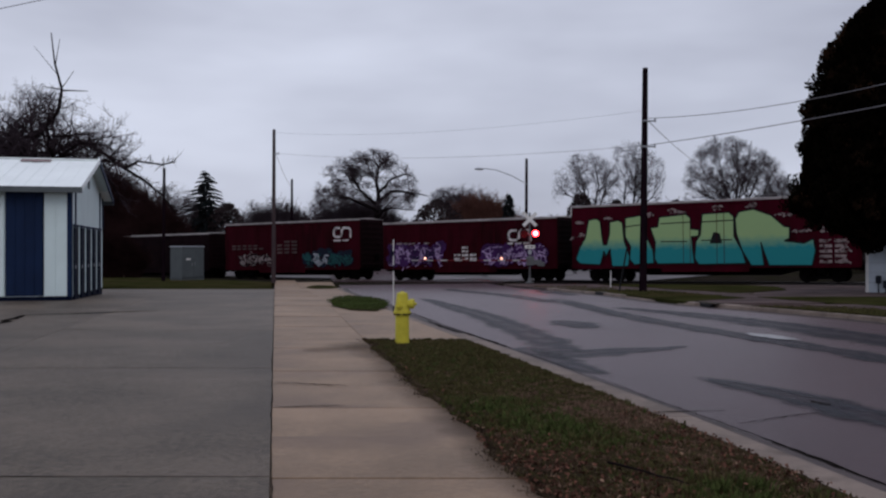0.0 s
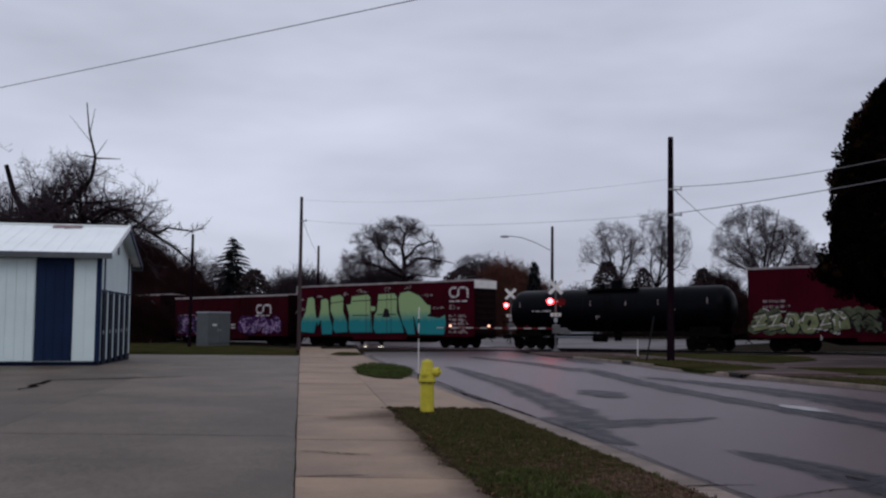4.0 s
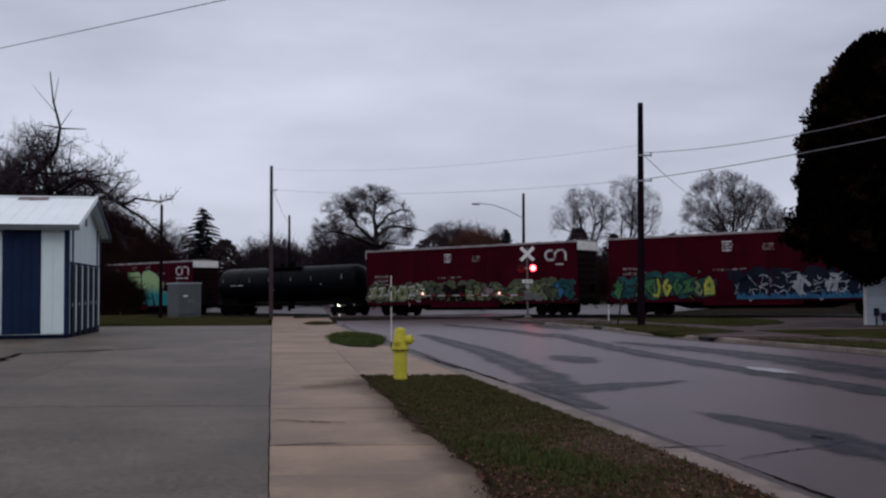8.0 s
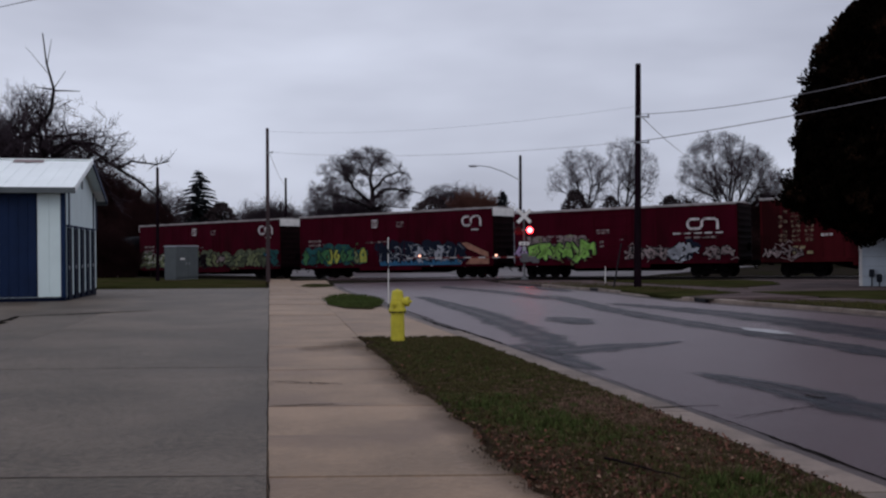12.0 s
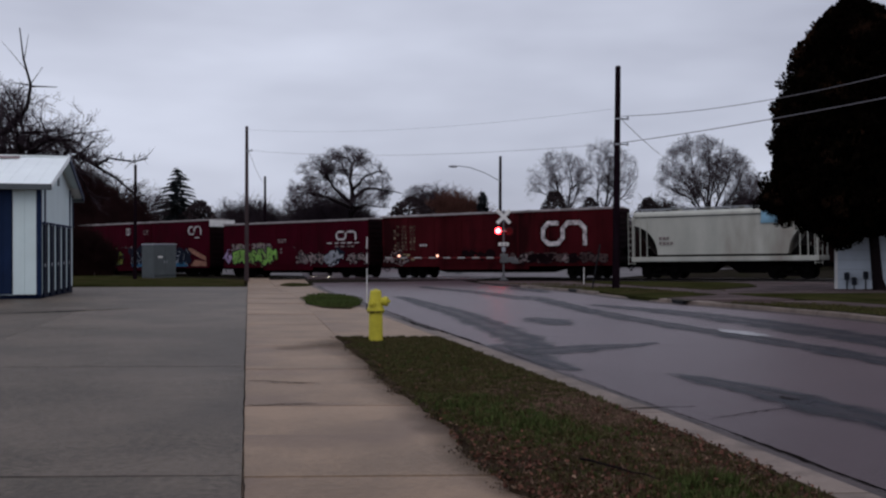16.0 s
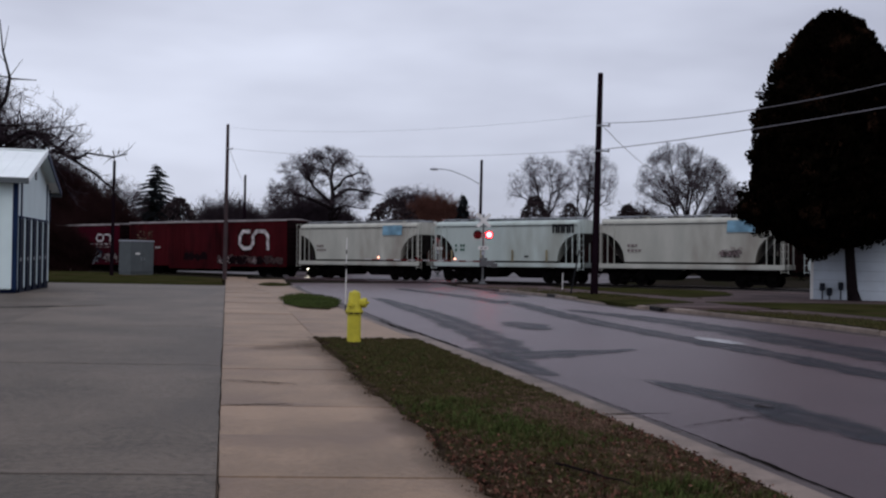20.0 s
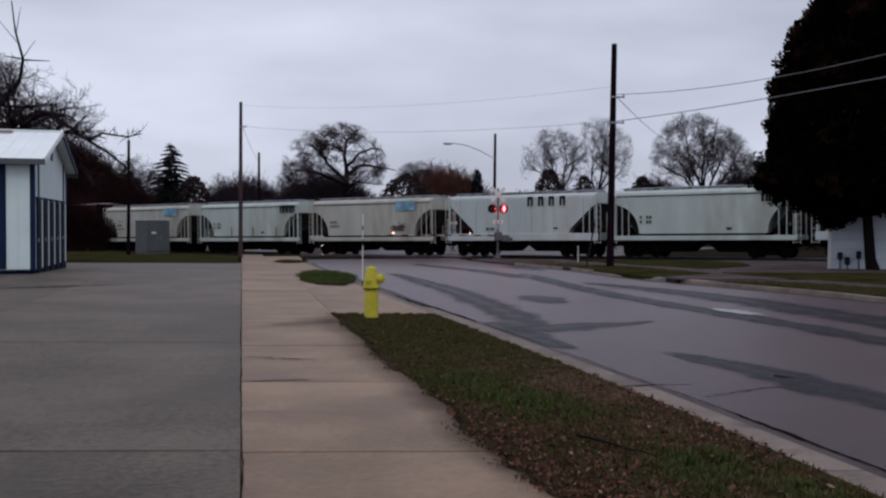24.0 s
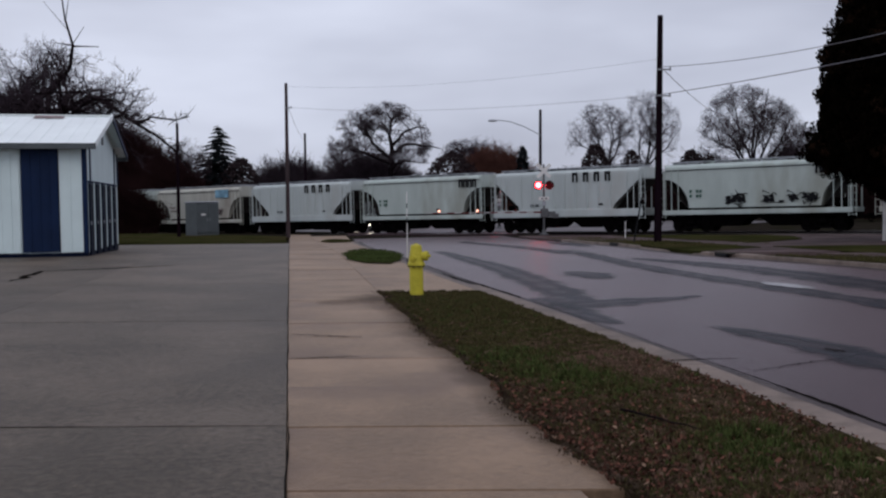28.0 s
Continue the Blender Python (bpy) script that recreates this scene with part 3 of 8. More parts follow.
def running_gear(car, half, inset):
    """Two bogies with wheels, and couplers at both ends."""
    for x in (-half + inset, half - inset):
        bg = shared("bogie", ME_BOLSTER, car, pose(x, 0, 0))
        for y in (-1.02, 1.02):
            shared("side_frame", ME_FRAME, bg, pose(0, y, 0))
        for dx in (-0.89, 0.89):
            WHEELS.append((shared("wheelset", ME_AXLE, bg, pose(dx, 0, 0.46)), dx, car))
    shared("coupler", ME_COUPLER, car, pose(half + 0.12, 0, 0))
    shared("coupler", ME_COUPLER, car, pose(-half - 0.12, 0, 0, 0, 0, 180))


def ladder(car, x, y, z0, z1, mat, w=0.42, axis="x"):
    bm = B()
    n = int((z1 - z0) / 0.4)
    for i in range(n + 1):
        z = z0 + (z1 - z0) * i / n
        a, b = ((x, y, z), (x + w, y, z)) if axis == "x" else ((x, y, z), (x, y + w, z))
        tube(bm, a, b, 0.016, n=5)
    for k in (0, w):
        a = (x + k, y, z0 - 0.08) if axis == "x" else (x, y + k, z0 - 0.08)
        b = (x + k, y, z1 + 0.08) if axis == "x" else (x, y + k, z1 + 0.08)
        tube(bm, a, b, 0.02, n=5)
    return part("ladder", bm, mat, car)


def begin_car(name, s0, s1, label, category):
    car = thing(name, car_pose((s0 + s1) / 2), label, category, "freight cars of the passing train")
    TRAIN.append((car, (s0 + s1) / 2))
    return car, (s1 - s0) / 2


def under_gear(car, half, y=-0.6):
    bm = B()
    low = [(-half, 0.8), (-half * 0.62, 0.78), (-half * 0.46, 0.42), (half * 0.46, 0.42), (half * 0.62, 0.78), (half, 0.8), (half, 1.06), (-half, 1.06)]
    front, back = [bm.verts.new((x, -0.3, z)) for x, z in low], [bm.verts.new((x, 0.3, z)) for x, z in low]
    bm.faces.new(front[::-1])
    bm.faces.new(back)
    for i in range(len(low)):
        k = (i + 1) % len(low)
        bm.faces.new((front[i], front[k], back[k], back[i]))
    bmesh.ops.recalc_face_normals(bm, faces=bm.faces)
    for x in (-half * 0.45, 0, half * 0.45):
        box(bm, x - 0.1, x + 0.1, -1.4, 1.4, 0.88, 1.06, 0.02)
    part("centre_sill", bm, M_UNDER, car)
    bm = B()
    tube(bm, (-1.6, y - 0.3, 0.72), (-0.6, y - 0.3, 0.72), 0.2, n=12)
    tube(bm, (-0.5, y - 0.3, 0.72), (2.6, y - 0.3, 0.72), 0.03, n=6)
    box(bm, 1.0, 1.4, y - 0.5, y - 0.1, 0.55, 0.95, 0.03)
    part("brake_gear", bm, M_UNDER, car)


def boxcar(name, s0, s1, height, mat, label, door=(-1.6, 1.6), plug=False, ribs=14, white_end=False, roof_mat=None, roof_ribs=True):
    car, h = begin_car(name, s0, s1, label, "boxcar")
    w, z0, z1 = 1.5, 0.98, height - 0.12
    bm = B()
    box(bm, -h, h, -w, w, z0 + 0.1, z1, 0.03)
    part("body", bm, mat, car)
    bm = B()
    n = 12
    for i in range(n):
        x0 = -h + 2 * h * i / n
        x1 = x0 + 2 * h / n
        vs = [bm.verts.new(c) for c in ((x0, -w - 0.03, z1), (x0, 0, z1 + 0.12), (x0, w + 0.03, z1), (x1, -w - 0.03, z1), (x1, 0, z1 + 0.12), (x1, w + 0.03, z1))]
        for f in ((0, 3, 4, 1), (1, 4, 5, 2), (0, 1, 2), (3, 5, 4)):
            bm.faces.new([vs[k] for k in f])
        if roof_ribs:
            box(bm, x0 - 0.05, x0 + 0.05, -w - 0.035, w + 0.035, z1 - 0.02, z1 + 0.07, 0.01)
    box(bm, -h, h, -w - 0.04, -w + 0.05, z1 - 0.1, z1 + 0.02)
    box(bm, -h, h, w - 0.05, w + 0.04, z1 - 0.1, z1 + 0.02)
    part("roof", bm, roof_mat or M_ROOFCAR, car, "pale weathered metal roof")
    for side in (-1, 1):
        bm = B()
        box(bm, -h, h, side * w - 0.05, side * w + 0.05, z0 - 0.1, z0 + 0.18, 0.01)
        box(bm, door[0] - 1.2, door[1] + 1.2, side * w - 0.04, side * w + 0.04, z0 - 0.32, z0 - 0.08, 0.01)
        part("side_sill", bm, mat, car)
        bm = B()
        box(bm, -0.05, 0.05, side * w - 0.02, side * w + 0.045, z0 + 0.16, z1 - 0.1)
        post = loose(bm, "side_post", mat)
        for i in range(ribs + 1):
            x = -h + 0.06 + (2 * h - 0.12) * i / ribs
            if not door[0] - 0.1 < x < door[1] + 0.1:
                shared("side_post", post, car, pose(x, 0, 0))
        d = B()
        box(d, door[0], door[1], side * (w + 0.02) - 0.04, side * (w + 0.02) + 0.04, z0 + 0.18, z1 - 0.22, 0.02)
        n = 5
        dr = part("door", d, mat, car)
        for i in range(n):
            z = z0 + 0.5 + (z1 - z0 - 1.0) * i / (n - 1)
            d = B()
            box(d, door[0] + 0.1, door[1] - 0.1, side * (w + 0.05) - 0.03, side * (w + 0.05) + 0.03, z - 0.05, z + 0.05, 0.01)
            part("door_rib", d, mat, dr)
        for x in ((door[0] + 0.35, door[1] - 0.35) if not plug else (door[0] + 0.3, door[0] + 0.75, door[1] - 0.75, door[1] - 0.3)):
            bm = B()
            tube(bm, (x, side * (w + 0.1), z0 + 0.15), (x, side * (w + 0.1), z1 - 0.2), 0.02, n=5)
            part("lock_bar", bm, mat, dr)
        for za in (z1 - 0.22, z0 + 0.1):
            bm = B()
            box(bm, door[0] - 1.5, door[1] + 1.0, side * (w + 0.04) - 0.05, side * (w + 0.04) + 0.05, za, za + 0.08, 0.01)
            part("door_track", bm, mat, car)
    for side in (-1, 1):
        bm = B()
        box(bm, side * h - 0.03, side * h + 0.07, -w + 0.1, w - 0.1, -0.09, 0.09, 0.03)
        rib = loose(bm, "end_rib", M_ENDDARK)
        bm = B()
        box(bm, side * (h + 0.012) - 0.01, side * (h + 0.012) + 0.01, -w + 0.03, w - 0.03, z0 + 0.12, z1 - 0.04)
        part("end_wall", bm, M_ENDDARK, car, "end wall in a darker red")
        n = 9
        for i in range(n):
            shared("end_rib", rib, car, pose(0, 0, z0 + 0.3 + (z1 - z0 - 0.55) * i / (n - 1)))
        if white_end:
            bm = B()
            box(bm, side * (h + 0.055) - 0.03, side * (h + 0.055) + 0.03, -w, w, z1 - 0.62, z1 - 0.02, 0.01)
            part("end_cap", bm, M_WHITE, car, "white painted top of the end wall")
        ladder(car, side * h - (0.5 if side > 0 else -0.08), -w - 0.07, z0, z0 + 1.5 if height < 9 else z1, mat)
        bm = B()
        tube(bm, (side * (h + 0.2), 0.5, 1.9), (side * (h + 0.12), 0.5, 1.9), 0.25, n=12)
        part("brake_wheel", bm, M_UNDER, car)
        bm = B()
        box(bm, side * h - 0.25, side * h + 0.25, -w, w, 0.95, 1.02)
        part("end_platform", bm, M_UNDER, car)
    under_gear(car, h)
    running_gear(car, h, 2.3 if h > 8.5 else 1.9)
    return car, h


def tank_car(name, s0, s1):
    car, h = begin_car(name, s0, s1, "glossy black tank car with a top platform and white stencils", "tank car")
    r, zc = 1.5, 2.72
    bm = B()
    prof = [(0.02, -h + 0.25), (0.7, -h + 0.3), (1.15, -h + 0.5), (1.42, -h + 0.78), (r, -h + 1.1), (r, h - 1.1), (1.42, h - 0.78), (1.15, h - 0.5), (0.7, h - 0.3), (0.02, h - 0.25)]
    lathe(bm, prof, 40, Matrix.Translation((0, 0, zc)) @ pose(0, 0, 0, 0, 90, 0))
    for f in bm.faces:
        f.smooth = True
    part("tank", bm, M_BLACK, car)
    for x in (-h * 0.6, -h * 0.22, h * 0.22, h * 0.6):
        bm = B()
        lathe(bm, [(r + 0.012, -0.06), (r + 0.02, -0.05), (r + 0.02, 0.05), (r + 0.012, 0.06)], 40, Matrix.Translation((x, 0, zc)) @ pose(0, 0, 0, 0, 90, 0))
        part("tank_band", bm, M_BLACK, car)
    bm = B()
    tube(bm, (0, 0, zc + r - 0.1), (0, 0, zc + r + 0.5), 0.42, n=16)
    tube(bm, (-1.1, 0, zc + r - 0.1), (-1.1, 0, zc + r + 0.28), 0.22, n=12)
    part("dome", bm, M_BLACK, car)
    bm = B()
    box(bm, -1.9, 1.9, -1.0, 1.0, zc + r - 0.12, zc + r - 0.04, 0.01)
    for x in (-1.9, -0.95, 0.95, 1.9):
        for y in (-1.0, 1.0):
            tube(bm, (x, y, zc + r - 0.1), (x, y, zc + r + 0.55), 0.02, n=5)
    for y in (-1.0, 1.0):
        for a, b in ((-1.9, -0.95), (0.95, 1.9)):
            tube(bm, (a, y, zc + r + 0.55), (b, y, zc + r + 0.55), 0.02, n=5)
    part("top_platform", bm, M_UNDER, car)
    ladder(car, -0.2, -1.6, 1.0, zc + 1.0, M_UNDER)
    for x in (-h + 1.9, h - 1.9):
        bm = B()
        box(bm, x - 1.0, x + 1.0, -1.1, 1.1, 0.9, 1.55, 0.05)
        part("saddle", bm, M_UNDER, car)
    bm = B()
    for y in (-1.35, 1.35):
        box(bm, -h, h, y - 0.05, y + 0.05, 0.95, 1.08)
        for e in (-1, 1):
            tube(bm, (e * h, y, 1.0), (e * h, y, 1.95), 0.022, n=5)
            tube(bm, (e * (h - 1.6), y, 1.0), (e * (h - 1.6), y, 1.95), 0.022, n=5)
            tube(bm, (e * h, y, 1.95), (e * (h - 1.6), y, 1.95), 0.022, n=5)
    for e in (-1, 1):
        box(bm, e * (h - 1.6) if e > 0 else -h, h if e > 0 else -h + 1.6, -1.4, 1.4, 0.9, 0.98)
    part("running_board", bm, M_UNDER, car)
    bm = B()
    tube(bm, (0, 0, 0.6), (0, 0, 1.25), 0.25, n=12)
    tube(bm, (-1.4, -0.9, 0.75), (-0.4, -0.9, 0.75), 0.2, n=10)
    part("outlet_valve", bm, M_UNDER, car)
    running_gear(car, h, 1.9)
    return car, h


def hopper(name, s0, s1, mat, label, ribbed=False, height=4.6):
    """Two-bay covered hopper: rounded or ribbed sides, open sloped ends with posts."""
    car, h = begin_car(name, s0, s1, label, "hopper car")
    w, z0, z1 = 1.48, 1.55, height - 0.25
    bm = B()
    end = []
    if ribbed:
        end = [(h - 0.15, z1 - 0.35), (h - 0.15, z1 - 0.75), (h - 2.05, z0 + 0.35), (h - 2.15, z0)]
    else:
        end = [(h - 0.15, z1 - 0.35), (h - 0.15, 3.45)] + [(h - 0.15 - 1.55 * math.sin(a), 3.45 - 1.45 * (1 - math.cos(a)) - 0.25 * math.sin(a)) for a in (0.25, 0.5, 0.75, 1.0, 1.25, 1.45)] + [(h - 1.75, z0)]
    prof = end + [(-x, z) for x, z in end[::-1]]
    near = [bm.verts.new((x, -w, z)) for x, z in prof]
    far = [bm.verts.new((x, w, z)) for x, z in prof]
    n = len(prof)
    bm.faces.new(near)
    bm.faces.new(far[::-1])
    for i in range(n - 1):
        bm.faces.new((near[i], near[i + 1], far[i + 1], far[i]))
    x = h - 0.15
    up = [[bm.verts.new((e * x, y, z)) for y, z in ((-w + 0.02, z1 - 0.2), (-w + 0.22, z1 - 0.07), (-0.7, z1), (0.7, z1), (w - 0.22, z1 - 0.07), (w - 0.02, z1 - 0.2))] for e in (1, -1)]
    rim = [[near[0], *up[0], far[0]], [near[-1], *up[1], far[-1]]]
    for k in range(7):
        bm.faces.new((rim[0][k], rim[0][k + 1], rim[1][k + 1], rim[1][k]))
    for r in rim:
        bm.faces.new(r)
    bmesh.ops.recalc_face_normals(bm, faces=bm.faces)
    part("body", bm, mat, car)
    # end side panels with a rounded or slanted cut-out
    for e in (-1, 1):
        for y in (-1, 1):
            for x, t in ((h - 0.1, 0.04), (h - 0.6, 0.022), (h - 1.05, 0.02)):
                bm = B()
                box(bm, e * x - t, e * x + t, y * w - 0.06, y * w + 0.0, 1.4, z1 - 0.36)
                part("end_post", bm, mat, car)
        # Sloped sheet coloured dark to deepen the shade inside the cut-out.
        bm = B()
        zt = z1 - 0.8 if ribbed else 3.4
        vs = [bm.verts.new(c) for c in ((e * (h - 0.2), -w + 0.06, zt), (e * (h - 0.2), w - 0.06, zt), (e * (h - (2.1 if ribbed else 1.7)), w - 0.06, z0), (e * (h - (2.1 if ribbed else 1.7)), -w + 0.06, z0))]
        bm.faces.new(vs if e > 0 else vs[::-1])
        for v in bm.verts:
            v.co.x += e * 0.1
        part("shaded_slope_sheet", bm, M_SLOPE, car, "slope sheet under the end, dark with the recess's shade")
        bm = B()
        box(bm, e * (h - 0.9) - 0.3, e * (h - 0.9) + 0.3, -0.5, 0.5, 1.1, 2.0, 0.04)
        part("brake_cylinder", bm, M_UNDER, car)
        ladder(car, e * h - 0.22 if e > 0 else -h - 0.2, -w - 0.05, 1.0, z1 - 0.1, mat)
        bm = B()
        box(bm, min(e * h, e * (h - 1.9)), max(e * h, e * (h - 1.9)), -w, w, 1.0, 1.1)
        part("end_platform", bm, M_UNDER, car)
    if ribbed:
        for y in (-1, 1):
            bm = B()
            box(bm, -0.05, 0.05, y * (w + 0.015) - 0.05, y * (w + 0.015) + 0.05, z0, z1 - 0.3, 0.01)
            post = loose(bm, "side_post", mat)
            for i in range(9):
                shared("side_post", post, car, pose(-h + 2.3 + (2 * h - 4.6) * i / 8, 0, 0))
    else:
        bm = B()
        for y in (-1, 1):
            box(bm, -h + 0.2, h - 0.2, y * (w + 0.02) - 0.05, y * (w + 0.02) + 0.05, z1 - 0.38, z1 - 0.28, 0.01)
        part("top_chord", bm, mat, car)
        # Thin dark strip stands in for the shadow below the chord.
        bm = B()
        for y in (-1, 1):
            box(bm, -h + 0.2, h - 0.2, y * (w + 0.005) - 0.02, y * (w + 0.005) + 0.02, z1 - 0.44, z1 - 0.383)
        part("roof_shadow_line", bm, M_CABINET, car, "dark strip drawn as the shadow line under the roof edge")
    for y in (-1, 1):
        bm = B()
        box(bm, -h, h, y * (w + 0.02) - 0.06, y * (w + 0.02) + 0.06, 1.12, 1.62 if ribbed else 1.42, 0.02)
        part("side_sill", bm, mat, car)
    bm = B()
    for y in (-0.62, 0.62):
        box(bm, -h + 0.3, h - 0.3, y - 0.3, y + 0.3, z1 + 0.12, z1 + 0.16)
    for i in range(12):
        x = -h + 0.5 + (2 * h - 1.0) * i / 11
        box(bm, x - 0.03, x + 0.03, -0.9, 0.9, z1 - 0.02, z1 + 0.12)
    part("roof_walk", bm, M_GALV, car)
    for x in (-h * 0.55, -h * 0.18, h * 0.18, h * 0.55):
        bm = B()
        tube(bm, (x, 0, z1 - 0.02), (x, 0, z1 + 0.2), 0.32, n=14)
        part("hatch", bm, mat, car)
    # discharge bays under the floor
    for x in (-h * 0.3, h * 0.3):
        bm = B()
        top = [bm.verts.new((x + dx, dy, z0)) for dx, dy in ((-2.2, -1.3), (2.2, -1.3), (2.2, 1.3), (-2.2, 1.3))]
        low = [bm.verts.new((x + dx, dy, 0.38)) for dx, dy in ((-0.75, -0.9), (0.75, -0.9), (0.75, 0.9), (-0.75, 0.9))]
        for i in range(4):
            bm.faces.new((top[i], low[i], low[(i + 1) % 4], top[(i + 1) % 4]))
        bm.faces.new(low[::-1])
        bm.faces.new(top)
        bmesh.ops.recalc_face_normals(bm, faces=bm.faces)
        part("discharge_bay", bm, M_UNDER, car)
    bm = B()
    box(bm, -h, h, -0.28, 0.28, 0.85, 1.1, 0.02)
    part("centre_sill", bm, M_UNDER, car)
    running_gear(car, h, 1.75)
    return car, h


def build_train():
    cars = {}
    cars["Z"] = boxcar("dark_boxcar", -41.5, -25.6, 4.35, M_DARKCAR, "dark unlettered boxcar leading the train", ribs=12)
    cars["A"] = boxcar("red_boxcar", -23.5, -8.0, 5.05, M_RED2, "oxide red boxcar with teal and grey graffiti", (-2.3, 0.6), ribs=12)
    cars["B"] = boxcar("red_boxcar", -5.6, 9.6, 4.6, M_RED2, "low oxide red boxcar with purple graffiti", (-1.5, 1.5), ribs=12)
    cars["C"] = boxcar("high_boxcar", 10.75, 29.1, 5.25, M_RED, "tall red boxcar with a green and teal mural", (-1.6, 1.6), True, 16, True)
    cars["D"] = tank_car("tank_car", 31.6, 48.4)
    cars["E"] = boxcar("high_boxcar", 49.5, 67.9, 5.25, M_RED, "tall red boxcar with yellow-green graffiti along the sill", (-1.8, 1.8), True, 16, True)
    cars["F"] = boxcar("high_boxcar", 70.2, 88.9, 5.25, M_RED, "tall red boxcar with green and blue graffiti", (-1.8, 1.8), True, 16, True)
    cars["G"] = boxcar("red_boxcar", 90.7, 106.4, 4.75, M_RED, "red boxcar with bright green graffiti", (-2.0, 1.0), ribs=12)
    cars["H"] = boxcar("faded_boxcar", 107.8, 126.6, 4.85, M_ORANGE, "faded red boxcar with a large white mark and plug doors", (-3.0, 2.0), True, 16, roof_ribs=True)
    hs = [("I", 127.9, 139.4, 0), ("J", 140.7, 152.2, 1), ("K", 153.5, 165.2, 0), ("L", 166.5, 178.2, 2), ("M", 179.3, 190.8, 1), ("N", 191.8, 203.3, 2), ("O", 204.7, 216.2, 1), ("P", 217.6, 229.1, 0)]
    for key, a, b, kind in hs:
        mat = (M_HOPPER2, M_HOPPER, M_HOPPER3)[kind]
        label = ("tan covered hopper with a blue mark near the roof", "pale grey covered hopper with black stencils", "white ribbed covered hopper with wide-set black marks")[kind]
        cars[key] = hopper("covered_hopper", a, b, mat, label, kind == 2, 4.62)
    return cars


CARS = build_train()


# ---- paved ground in pieces ----
M_DUST = shade("dusty_edge", (0.085, 0.06, 0.044), 0.95, 0.5, 3.0, bump=0.5, fine=18, dirt=(0.04, 0.028, 0.02), dirt_at=0.46, spec=0.0, grain=1.4)
M_SOILFILM = shade("soil_film", (0.055, 0.037, 0.027), 0.9, 0.4, 3.0, bump=0.2, spec=0.1)
thin_rim(M_SOILFILM, 0.34, 1.7, 0.85, 0.0)


def slab(name, quad, lift, thick, mat, parent, gap=0.008):
    """One concrete slab with a chamfered rim, on the ground between four plan corners."""
    cx, cy = sum(p[0] for p in quad) / 4, sum(p[1] for p in quad) / 4
    lo, up = [], []
    for x, y in quad:
        d = math.hypot(x - cx, y - cy)
        k0, k1 = 1 - gap / d, 1 - (gap + 0.007) / d
        lo.append((cx + (x - cx) * k0 - cx, cy + (y - cy) * k0 - cy, gz(x, y) + lift))
        up.append((cx + (x - cx) * k1 - cx, cy + (y - cy) * k1 - cy, gz(x, y) + lift))
    base = gz(cx, cy)
    vs = [(x, y, z - thick - base) for x, y, z in lo] + [(x, y, z - 0.01 - base) for x, y, z in lo] + [(x, y, z - base) for x, y, z in up]
    fs = [(8, 9, 10, 11)]
    for i in range(4):
        j = (i + 1) % 4
        fs += [(i, j, 4 + j, 4 + i), (4 + i, 4 + j, 8 + j, 8 + i)]
    ob = new(name, mesh_of(name, vs, fs, mat))
    ob.matrix_basis = pose(cx, cy, base)
    ob.parent = parent
    return ob


